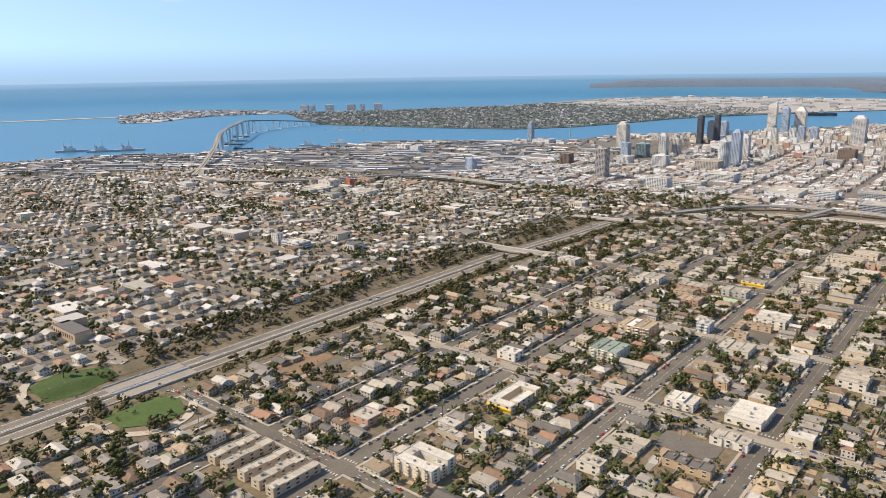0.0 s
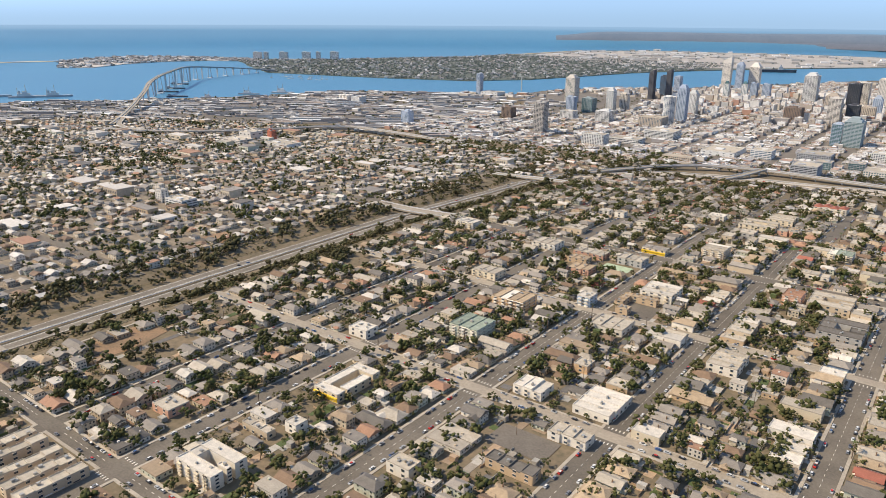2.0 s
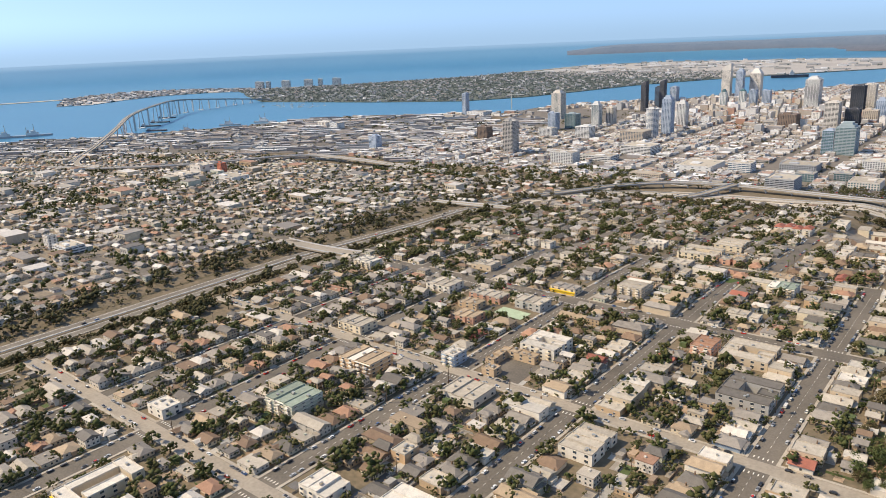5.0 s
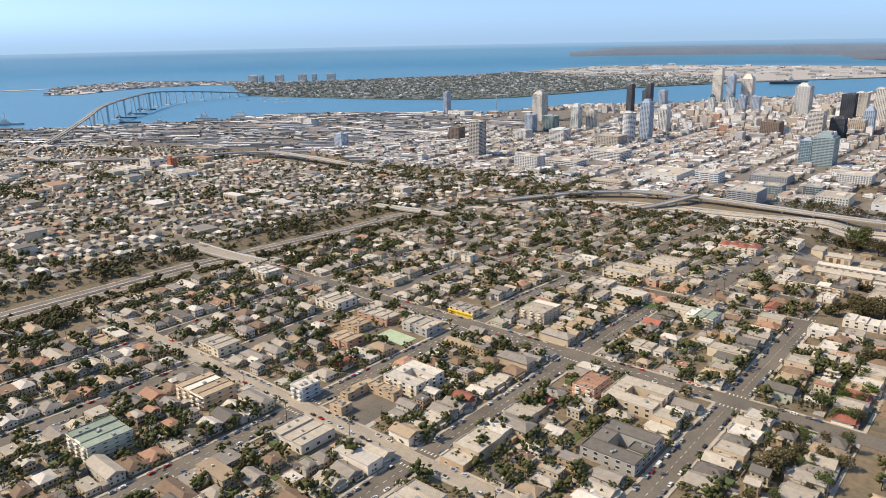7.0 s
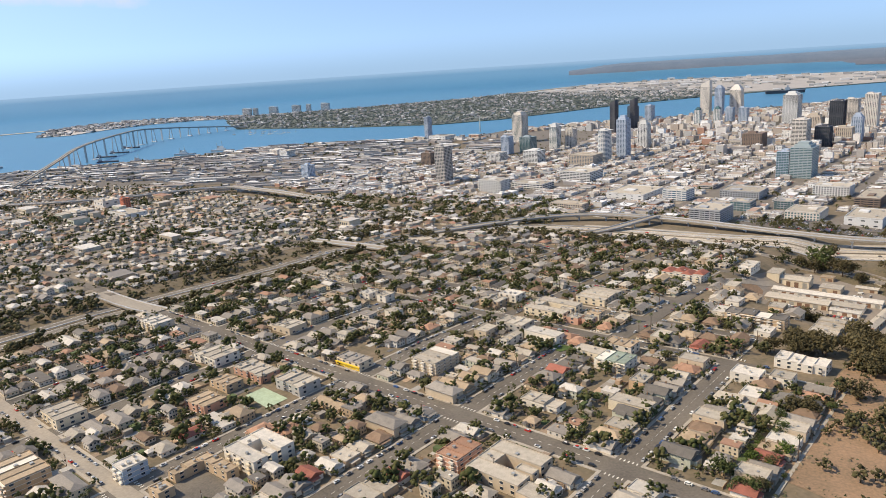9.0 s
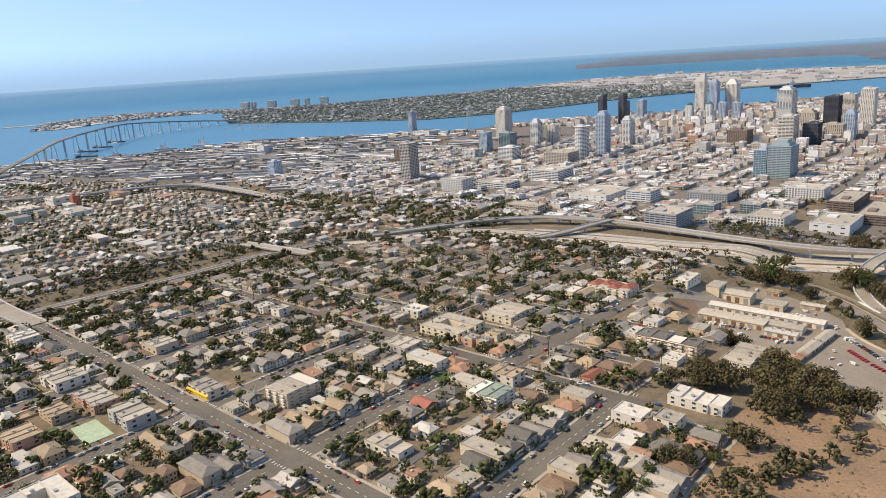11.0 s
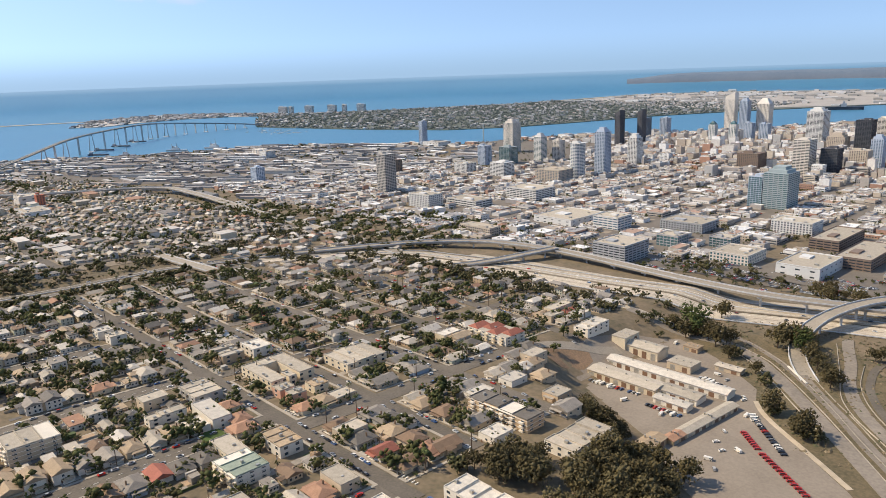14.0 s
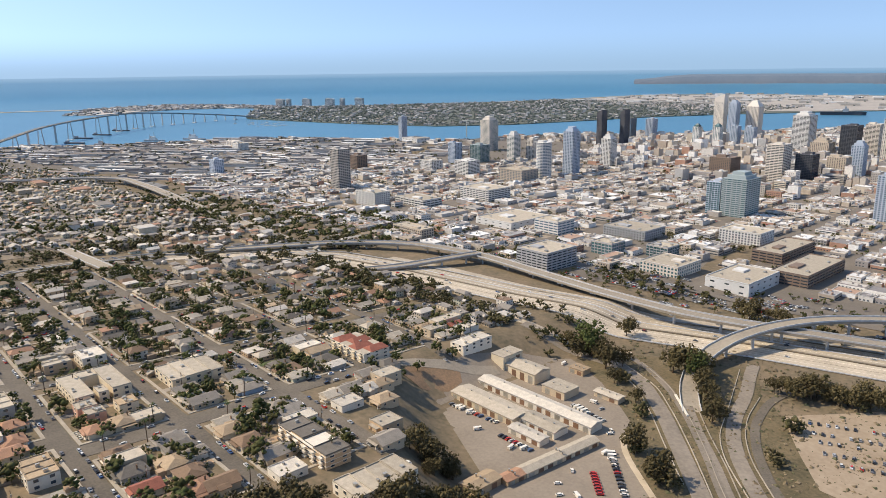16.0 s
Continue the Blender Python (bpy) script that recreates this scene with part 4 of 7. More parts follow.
def big_building(x, y, sx, sy, h, storeys, wall, roof, rot, court, label):
    h *= 0.76 if h > 5.4 else 0.86
    rand = random.Random(int(x * 7 + y))
    root = base("apartment_building" if storeys > 1 else "commercial_building", pose(x, y, ground(x, y), 0, 0, rot), label, "building")
    s = Shape()
    if court:
        t = min(sx, sy) * 0.34
        boxes = [(0, -(sy - t) / 2, sx, t, 0.0), (0, (sy - t) / 2, sx, t, 0.25), (-(sx - t) / 2, 0, t, sy - 2 * t, 0.1), ((sx - t) / 2, 0, t, sy - 2 * t - 3, -0.15)]
    elif max(sx, sy) > 13 and roof != "red":
        k = 3 if max(sx, sy) < 20 else 4
        boxes = []
        for q in range(k):
            u, dh, back = (q + 0.5) / k - 0.5, rand.choice((-0.35, 0.0, 0.0, 0.3)), rand.choice((0.0, 0.0, 0.7))
            boxes.append((u * sx, back / 2, sx / k, sy - back, dh) if sx >= sy else (-back / 2, u * sy, sx - back, sy / k, dh))
    else:
        boxes = [(0, 0, sx, sy, 0.0)]
    for cx, cy, a, b, dh in boxes:
        s.box(cx, cy, -2, h + dh, a, b)
    part("wall", s, wall_mat(wall), root)
    if roof == "red":
        part("roof_deck", Shape().box(0, 0, h, h + 0.12, sx - 0.06, sy - 0.06), roof_mat("pale"), root)
        for q in range(4):
            top_ = part("roof", Shape().roof((q - 1.5) * sx / 4, (q % 2 - 0.5) * sy * 0.25, h + 0.1, sx / 4 + 0.6, sy * 0.7, 1.6, 1.5), roof_mat(roof), root)
    else:
        for cx, cy, a, b, dh in boxes:
            r = Shape().box(cx, cy, h + dh, h + dh + 0.15, a - 0.06, b - 0.06)
            for k in (-1, 1):
                r.box(cx, cy + k * (b / 2 - 0.14), h + dh + 0.14, h + dh + 0.5, a - 0.06, 0.22)
                r.box(cx + k * (a / 2 - 0.14), cy, h + dh + 0.14, h + dh + 0.5, 0.22, b - 0.5)
            top_ = part("roof", r, roof_mat(roof), root)
    if storeys >= 3:
        for st in range(storeys):
            z = st * h / storeys
            for k in range(max(2, int(sx / 5))):
                u = (k + 0.5) / max(2, int(sx / 5)) * sx - sx / 2
                part("balcony", Shape().box(u, -sy / 2 - 0.45, z + 0.1, z + 0.9, 2.0, 0.9), wall_mat("white" if wall != "white" else "cream"), root)
            if not court:
                part("cornice", Shape().box(0, 0, z + h / storeys - 0.18, z + h / storeys - 0.02, sx + 0.25, sy + 0.25), wall_mat("white"), root)
    if "yellow" in label:
        part("painted_front", Shape().box(0, -sy / 2 - 0.02, h * 0.08, h * 0.52, sx - 0.5, 0.1).box(0, -sy / 2 - 0.3, h * 0.5, h * 0.66, sx, 0.7), wall_mat("yellow"), root, "bright yellow painted front")
    add_windows(root, sx, sy, 0, storeys, h / storeys, 3.9, 1.4, min(1.1, h / storeys * 0.5), sides="SE", rand=rand)
    for k in range(rand.randint(2, 5)):
        a = boxes[k % len(boxes)]
        h0 = h + a[4]
        part("roof_unit", Shape().box(a[0] + rand.uniform(-0.3, 0.3) * a[2], a[1] + rand.uniform(-0.3, 0.3) * a[3], h0 + 0.1, h0 + rand.uniform(0.6, 1.2), rand.uniform(0.6, 1.5), rand.uniform(0.6, 1.4)), METAL, top_)
    return root


for row in BIG:
    big_building(*row)


def off_freeway(x, y, d):
    p = Vector((x, y))
    for (ax, ay), (bx, by) in zip(FWY, FWY[1:]):
        a, b = Vector((ax, ay)), Vector((bx, by))
        t = min(1.0, max(0.0, (p - a).dot(b - a) / (b - a).length_squared))
        if (p - a - (b - a) * t).length < d:
            return False
    return True


def clear(x, y, m=3.5):
    return all(abs(x - a) > p + m or abs(y - b) > q + m for a, b, p, q in FILLED) and (y < 768 and (x < -22 or y < 735) or (x < -62 and off_freeway(x, y, 27)))


PLACED = [(7, -94, 631, 0), (7, -80, 629, 90), (7, -72, 626, 0), (1, -72, 662, 90), (6, -119, 612, 0), (7, -150, 602, 0), (1, -41, 688, 0), (13, -29, 689, 0), (1, -31, 664, 90), (13, -21, 665, 90), (7, -11, 664, 90), (13, -48, 653, 0), (11, -21, 652, 0), (3, -34, 652, 0), (5, -3, 689, 0), (11, -152, 460, 0), (11, -88, 468, 90), (7, -121, 485, 0), (7, -130, 478, 0), (5, 16, 612, 0), (3, 29, 614, 0), (14, 27, 599, 0), (13, 17, 624, 0), (8, 17, 598, 90), (10, -10, 733, 0), (5, -33, 732, 0), (6, -44, 759, 0), (14, -43, 732, 0), (18, 1, 725, 0), (16, -39, 745, 0), (17, -27, 745, 0), (0, -52, 755, 0), (3, -55, 768, 0), (17, -40, 753, 0), (18, -43, 740, 0)]
FILLED += [(x, y, 3.2, 2.4) for _, x, y, _ in PLACED]
FILLED += [(-116, 438, 10, 11), (-156, 499, 11, 7), (80, 716, 9, 9)]
FILLED += [(-322, 160, 34, 22), (-290, 245, 18, 18), (-97, 287, 15, 9), (-300, 405, 12, 12), (22, 700, 26, 40), (45, 770, 60, 40), (-160, 560, 8, 8), (-120, 424, 14, 7)]
# blocks, with a raised pavement round each and lots inside
BLOCKS = []
xs_ = [-326] + X_STREETS + [50]
for xa, xb in zip(xs_, xs_[1:]):
    for ya, yb in zip(Y_STREETS, Y_STREETS[1:]):
        BLOCKS.append((xa + (4.8 if xa != -255 else 3.3), xb - (4.8 if xb != -255 else 3.3), ya + (3.4 if ya != 535 else 4.8), yb - (3.4 if yb != 535 else 4.8), False))
xs_ = [-326] + X_UPPER + [2]
for xa, xb in zip(xs_, xs_[1:]):
    for ya, yb in zip(Y_UPPER, Y_UPPER[1:]):
        if (xb == 2 and ya > 690) or (ya >= 762 and xa < -320) or (ya > 800 and (xb > -60 or xa < -250)):
            continue
        BLOCKS.append((xa + (8.5 if xa == -61 else 5.0), xb - (4.8 if xb == -61 else 3.6), ya + 3.6, yb - 3.6, True))
for xa, xb, ya, yb, upper in BLOCKS:
    s = Shape()
    for (px_, py_, qx, qy) in ((xa, ya, xb, ya + 1.3), (xa, yb - 1.3, xb, yb), (xa, ya + 1.3, xa + 1.3, yb - 1.3), (xb - 1.3, ya + 1.3, xb, yb - 1.3)):
        n = max(1, int(max(qx - px_, qy - py_) / 10))
        for i in range(n):
            u0, u1 = i / n, (i + 1) / n
            if qx - px_ > qy - py_:
                x0, x1, y0, y1 = px_ + (qx - px_) * u0, px_ + (qx - px_) * u1, py_, qy
            else:
                x0, x1, y0, y1 = px_, qx, py_ + (qy - py_) * u0, py_ + (qy - py_) * u1
            if upper and on_street((x0 + x1) / 2, (y0 + y1) / 2, -0.6):
                continue
            c = [(x0, y0), (x1, y0), (x1, y1), (x0, y1)]
            s.add([(a, b, ground(a, b) - 0.3) for a, b in c] + [(a, b, ground(a, b) + 0.24) for a, b in c], [(0, 1, 5, 4), (1, 2, 6, 5), (2, 3, 7, 6), (3, 0, 4, 7), (4, 5, 6, 7)])
    tagged(new("pavement", s.mesh("pavement", CONCRETE)), "raised pale concrete pavement round a block", "pavement", kind="structure")

# lots: x, y, the way the front faces (degrees), kind: 0 house, 1 back house, 2 long block of flats
PLOTS = []
lot = random.Random(5)
for xa, xb, ya, yb, upper in BLOCKS:
    if upper:
        u0, u1, v0, v1 = xa, xb, ya, yb
    else:
        u0, u1, v0, v1 = ya, yb, xa, xb
    deep = v1 - v0
    for side in (0, 1):
        u = u0 + 4.2
        while u < u1 - 3.4:
            w = lot.uniform(7.0, 8.6)
            if lot.random() < 0.96:
                long_ = lot.random() < 0.16 and deep > 44
                d0 = (9.8 if long_ else 5.7 if upper else 6.8) + lot.uniform(0.4, 2.2)
                v = v0 + d0 if side == 0 else v1 - d0
                x, y = (u, v) if upper else (v, u)
                face = (0 if side == 0 else 180) if upper else (270 if side == 0 else 90)
                if clear(x, y, 3.0) and not on_street(x, y, 3.2):
                    PLOTS.append((x, y, face, 2 if long_ else 0))
                if not long_ and deep > 44 and lot.random() < 0.86:
                    d1 = deep / 2 - lot.uniform(5.0, 8.2)
                    v = v0 + d1 if side == 0 else v1 - d1
                    x, y = (u + lot.uniform(-0.6, 0.6), v) if upper else (v, u + lot.uniform(-0.6, 0.6))
                    if clear(x, y, 2.6):
                        PLOTS.append((x, y, face, 1))
                elif deep > 32 and not upper and deep < 44 and lot.random() < 0.5:
                    x, y = v0 + deep / 2, u
                    if clear(x, y, 2.6):
                        PLOTS.append((x, y, face, 1))
            u += w
PLOTS.sort(key=lambda p: -(p[0] * 1.0 - abs(p[1] - 480) * 0.12) + (500 if p[3] == 1 else 0))
for i, (x, y, face, r) in enumerate(PLOTS[:296]):
    k = KINDS[lot.choice((0, 0, 1, 2, 3, 3, 4, 5, 5, 6, 7, 8, 8, 9, 10, 12, 12, 13, 14, 14, 15, 16, 17, 18, 18, 19, 0, 8, 3, 11))] if r == 0 else KINDS[len(KINDS) - 1 - lot.randrange(4)]
    made = copy_thing(k, pose(x, y, ground(x, y), 0, 0, face + lot.uniform(-2, 2)))
    made.scale = (lot.uniform(0.98, 1.16), lot.uniform(0.9, 1.1), lot.uniform(0.95, 1.15))
for i, x, y, t in PLACED:
    made = copy_thing(KINDS[i], pose(x, y, ground(x, y), 0, 0, t))
    made.scale = (1.15, 0.95, 1.1)
for k, (x, y, face, r) in zip(KINDS, PLOTS[296:]):
    k.matrix_world = pose(x, y, ground(x, y), 0, 0, face)

NEAR_TONE = (1.04, 0.97, 0.86)
ROOF_NEAR = palette("roofs_near", [ROOFS[c] for c in ("grey", "tan", "pale", "dark grey", "brown", "white", "grey", "pale", "dark grey", "grey", "terracotta", "white", "grey", "brown", "pale", "white", "grey", "tan", "pale", "dark grey")], tone=NEAR_TONE)
WALL_NEAR = palette("walls_near", [WALLS[c] for c in ("white", "cream", "beige", "white", "tan", "white", "cream", "sage")], tone=NEAR_TONE)
ROOF_MIX = palette("roofs_far", [ROOFS[c] for c in ("grey", "white", "pale", "dark grey", "brown", "grey", "white", "grey", "pale", "dark grey", "terracotta", "tan", "white", "grey", "brown", "pale", "grey", "white")], tone=(1.04, 0.99, 0.92))
WALL_MIX = palette("walls_far", [WALLS[c] for c in ("white", "cream", "beige", "white", "tan", "white", "cream", "sage")], tone=(1.04, 0.99, 0.92))


def far_house(s, x, y, rand, turn=0.0, grow=1.0, wide=None):
    """A simpler house of the same kind: walls, roof, wing and dark openings; turn: its front's way."""
    a, b = wide or (rand.uniform(5.0, 6.6) * grow, rand.uniform(6.6, 9.6) * grow)
    if round(turn / 90) % 2:
        a, b = b, a
    z, h = ground(x, y), (1.9 if rand.random() < 0.72 else 3.6) * (0.9 + 0.2 * rand.random())
    s.box(x, y, z - 1.5, z + h, a, b, 0, 1)
    if rand.random() < 0.3:
        s.box(x, y, z + h, z + h + 0.35, a + 0.15, b + 0.15, 0, 0)
        s.box(x + rand.uniform(-0.3, 0.3) * a, y + rand.uniform(-0.3, 0.3) * b, z + h, z + h + 0.9, 0.8, 0.8, 0, 1)
    else:
        hip = 0 if rand.random() < 0.5 else min(a, b) * 0.42
        s.roof(x, y, z + h, a + 0.8, b + 0.8, min(a, b) * 0.24, hip, 0, 0)
        if rand.random() < 0.6:
            k, q = rand.choice((-1, 1)), rand.uniform(0.3, 0.5)
            if a >= b:
                s.box(x + k * a * 0.25, y - b * 0.55, z - 1.5, z + h * 0.9, a * q, b * 0.5, 0, 1)
                s.roof(x + k * a * 0.25, y - b * 0.5, z + h * 0.9, a * q + 0.6, b * 0.9, a * q * 0.22, hip * 0.4, 0, 0)
            else:
                s.box(x + a * 0.55, y + k * b * 0.25, z - 1.5, z + h * 0.9, a * 0.5, b * q, 0, 1)
                s.roof(x + a * 0.5, y + k * b * 0.25, z + h * 0.9, a * 0.9, b * q + 0.6, b * q * 0.22, hip * 0.4, 0, 0)
        if rand.random() < 0.3:
            s.box(x + a * 0.2, y + b * 0.15, z + h, z + h + min(a, b) * 0.24 + 0.4, 0.4, 0.4, 0, 1)
    for st in range((1 if h < 3 else 2) if x > -640 else 0):
        for k in (-0.3, 0.05, 0.33):
            s.pane(x + k * a, y - b / 2, z + st * 1.7 + 0.7, z + st * 1.7 + 1.45, 0.7, False, 2)
            s.pane(x + a / 2, y + k * b, z + st * 1.7 + 0.7, z + st * 1.7 + 1.45, 0.7, True, 2)


hs = Shape()
for k in range(216):
    x, y = 60 + (k % 4) * 15.5 + lot.uniform(-1.5, 1.5), 70 + (k // 4) * 8.6 + lot.uniform(-0.8, 0.8)
    if all(abs(y - q) > 8.5 for q in Y_STREETS) and y < 530 and lot.random() < 0.93:
        far_house(hs, x, y, lot, 90, lot.uniform(0.95, 1.15))
for x, y, face, r in PLOTS[296 + len(KINDS):]:
    if r == 2:
        far_house(hs, x, y, lot, face, 1.0, (6.4, 16.0))
    elif r == 1:
        far_house(hs, x, y, lot, face, lot.uniform(0.62, 0.95))
    else:
        far_house(hs, x, y, lot, face, lot.uniform(0.98, 1.14))
tagged(new("hillside_houses", hs.mesh("hillside_houses", [ROOF_NEAR, WALL_NEAR, GLASS])), "rows of small stucco houses with mixed roofs", "houses", kind="stuff")
hs = Shape()
EXTRA = []
WEST_Y = [-250, -150, -60, 60, 182, 300, 422, 540, 660, 780, 880]
for bx, bx1 in zip(X_WEST[1:], X_WEST):
    for by, by1 in zip(WEST_Y, WEST_Y[1:]):
        n = int((by1 - by - 12) / 8.0)
        for r in range(4):
            for i in range(n):
                x = bx + 10 + (bx1 - bx - 20) * r / 3 + lot.uniform(-1.5, 1.5)
                y = by + 9 + (by1 - by - 18) * i / (n - 1) + lot.uniform(-1, 1)
                if lot.random() < 0.14 or y - 0.35 * (x + 100) > 1175 or (x < -1250 and y > 480):
                    continue
                far_house(hs, x, y, lot, 90, lot.choice((0.75, 0.85, 0.95, 1.05)))
for k in range(86):
    y = -200 + k * 10.2
    if all(abs(y - q) > 9 for q in WEST_Y) and y < 700:
        far_house(hs, -409 + lot.uniform(-2, 2), y, lot, 90)
        if not 120 < y < 200:
            far_house(hs, -396 + lot.uniform(-1.5, 1.5), y + 4, lot, 0, 0.85)
for k in range(1300):
    x, y = lot.uniform(-416, -66), lot.uniform(745, 880)
    if (y > 845 or x < -374 or (x < -262 and y > 768) or (x < -192 and y > 812)) and off_freeway(x, y, 21) and not on_street(x, y, 3.0) and all(math.hypot(x - a, y - c) > 8.6 for a, c in EXTRA):
        EXTRA.append((x, y))
        far_house(hs, x, y, lot, lot.choice((0, 90)))
for k in range(420):
    x, y = lot.uniform(-640, -270), lot.uniform(880, 1010)
    s_ = y - 0.35 * (x + 100)
    if 905 + 0.1 * (x + 300) < y and s_ < 1110 and off_freeway(x, y, 30) and k % 2:
        far_house(hs, x, y, lot)
for k in range(210):
    x, y = lot.uniform(-1500, -425), lot.uniform(-200, 850)
    if y - 0.35 * (x + 100) > 1150 or (x < -1250 and y > 480):
        continue
    a, c, h = lot.uniform(10, 30), lot.uniform(9, 18), lot.choice((3.2, 4.0, 5.0, 7.0))
    z = ground(x, y)
    hs.box(x, y, z - 1.5, z + h, a, c, 0, 1)
    hs.box(x, y, z + h, z + h + 0.4, a + 0.2, c + 0.2, 0, 0)
    for u in range(int(a / 3)):
        hs.pane(x - a / 2 + 1.5 + u * 3, y - c / 2, z + h * 0.4, z + h * 0.75, 1.4, False, 2)
tagged(new("far_neighbourhood_houses", hs.mesh("far_houses", [ROOF_MIX, WALL_MIX, GLASS])), "dense far neighbourhood of small pale houses", "houses", kind="stuff")

# ---------------------------------------------------------------- towers
def concrete(c, name):
    return surface("facade_" + name, c, 0.75, vary=0.08, scale=0.05, fine=0.6, rnd=0.03, warm=False)


FACADE = {"white": concrete((0.66, 0.64, 0.60), "white"), "cream": concrete((0.66, 0.60, 0.52), "cream"), "tan": concrete((0.50, 0.42, 0.33), "tan"), "grey": concrete((0.40, 0.40, 0.40), "grey"), "raw": concrete((0.50, 0.46, 0.41), "raw"),
          "dark": concrete((0.09, 0.09, 0.10), "dark"), "brown": concrete((0.22, 0.16, 0.12), "brown"), "blue": concrete((0.42, 0.47, 0.54), "blue"), "teal": concrete((0.33, 0.38, 0.38), "teal"), "red": concrete((0.48, 0.16, 0.09), "red")}
PANES = {"d": GLASS, "t": TEAL_GLASS, "b": BLUE_GLASS}


def skin(ring, bays, z0, z1, floors, mx, mz):
    """One closed wall round an outline, every bay of every floor with a recessed pane."""
    cols = []
    for k, (a, b) in enumerate(zip(ring, ring[1:] + ring[:1])):
        for i in range(bays[k]):
            cols.append((a[0] + (b[0] - a[0]) * i / bays[k], a[1] + (b[1] - a[1]) * i / bays[k]))
    m = len(cols)
    fh = (z1 - z0) / floors
    s = Shape()
    vs = [(x, y, z0 + f * fh) for f in range(floors + 1) for x, y in cols]
    fs, mats = [], []
    for f in range(floors):
        for i in range(m):
            j = (i + 1) % m
            (ax, ay), (bx, by) = cols[i], cols[j]
            d = math.hypot(bx - ax, by - ay)
            nx, ny = -(by - ay) / d * 0.35, (bx - ax) / d * 0.35
            o = (f * m + i, f * m + j, f * m + m + j, f * m + m + i)
            k = len(vs)
            for dep in (0.0, 1.0):
                for u, v in ((mx, mz), (1 - mx, mz), (1 - mx, 1 - mz), (mx, 1 - mz)):
                    vs.append((ax + (bx - ax) * u + nx * dep, ay + (by - ay) * u + ny * dep, z0 + (f + v) * fh))
            for q in range(4):
                w = (q + 1) % 4
                fs.append((o[q], o[w], k + w, k + q))
                fs.append((k + q, k + w, k + 4 + w, k + 4 + q))
                mats += [0, 0]
            fs.append((k + 4, k + 5, k + 6, k + 7))
            mats.append(1)
    fs.append(tuple(range(floors * m, floors * m + m)))
    mats.append(0)
    s.v, s.f, s.m = vs, fs, mats
    s.box(0, 0, z0 - 2, z0 + 0.01, abs(ring[0][0]) * 1.9, abs(ring[1][1] - ring[2][1]) * 0.9 if len(ring) == 4 else 6)
    return s


def tower(x, y, sx, sy, h, c, glass="d", style="grid", label="", rot=0.0, cap="box", floor=1.85, name="tower"):
    """A high building: glass core, floor slabs, piers, roof and plant room."""
    z = ground(x, y)
    root = base(name, pose(x, y, z, 0, 0, rot), label, "building")
    n = max(2, int(h / floor)) if style != "plain" else 2
    if style == "round":
        ring = [(sx / 2 * math.cos(2 * math.pi * k / 18), sx / 2 * math.sin(2 * math.pi * k / 18)) for k in range(18)]
        bays, mx, mz = [1] * 18, 0.08, 0.24
    else:
        ring = [(-sx / 2, -sy / 2), (sx / 2, -sy / 2), (sx / 2, sy / 2), (-sx / 2, sy / 2)]
        gap, mx, mz = {"grid": (2.6, 0.2, 0.18), "slab": (4.6, 0.06, 0.26), "glass": (2.8, 0.05, 0.1), "bare": (2.8, 0.1, 0.17), "blind": (2.5, 0.3, 0.18), "plain": (8.0, 0.34, 0.36)}[style]
        bays = [max(2, int(q / gap)) for q in (sx, sy, sx, sy)]
    part("facade", skin(ring, bays, -2 + 2, h, n, mx, mz), [FACADE[c], PANES[glass]], root)
    r = Shape()
    if cap == "pyramid":
        r.box(0, 0, h, h + sx * 0.45, sx, sy, top=0.35)
    elif cap == "slant":
        u, v = sx / 2 * 0.98, sy / 2 * 0.98
        r.add([(-u, -v, h), (u, -v, h), (u, v, h), (-u, v, h), (-u, -v, h + sx * 0.3), (u, -v, h + sx * 0.75), (u, v, h + sx * 0.75), (-u, v, h + sx * 0.3)], [(0, 1, 5, 4), (1, 2, 6, 5), (2, 3, 7, 6), (3, 0, 4, 7), (4, 5, 6, 7)])
    elif cap == "step":
        r.box(0, 0, h, h + 3, sx * 0.75, sy * 0.75).box(0, 0, h + 3, h + 6, sx * 0.5, sy * 0.5)
    elif cap == "green":
        r.box(0, 0, h, h + 2.5, sx * 0.7, sy * 0.7).box(0, 0, h + 2.5, h + 5.5, sx * 0.6, sy * 0.6, top=0.4)
    else:
        r.box(0, 0, h, h + 0.3, sx * 0.98, sy * 0.98)
    top_ = part("roof", r, TEAL_GLASS if cap == "green" else FACADE[c] if h > 15 else roof_mat("pale"), root)
    if cap == "box":
        kx, ky = ((int(x * 7) % 5) / 5 - 0.4) * 0.4, ((int(y * 3) % 5) / 5 - 0.4) * 0.4
        part("plant_room", Shape().box(sx * kx, sy * ky, h + 0.3, h + (2.6 if h > 15 else 1.5), sx * (0.45 if h > 15 else 0.26), sy * (0.35 if h > 15 else 0.2)), FACADE[c], top_)
        if h <= 15:
            rim = Shape()
            for k in (-1, 1):
                rim.box(0, k * (sy / 2 - 0.3), h + 0.29, h + 0.9, sx * 0.98, 0.35).box(k * (sx / 2 - 0.3), 0, h + 0.29, h + 0.9, 0.35, sy - 1.0)
            part("parapet", rim, FACADE[c], top_)
        for k in range(4 if h <= 15 else 2):
            u, v = (k % 2 - 0.5) * 0.6 + 0.1 * kx, (k // 2 - 0.5) * 0.56 + 0.2 * ky
            part("roof_unit", Shape().box(sx * u, sy * v, h + 0.3, h + 1.2, 1.4 + (k % 3) * 0.7, 1.2 + (k % 2)), METAL, top_)
    return root


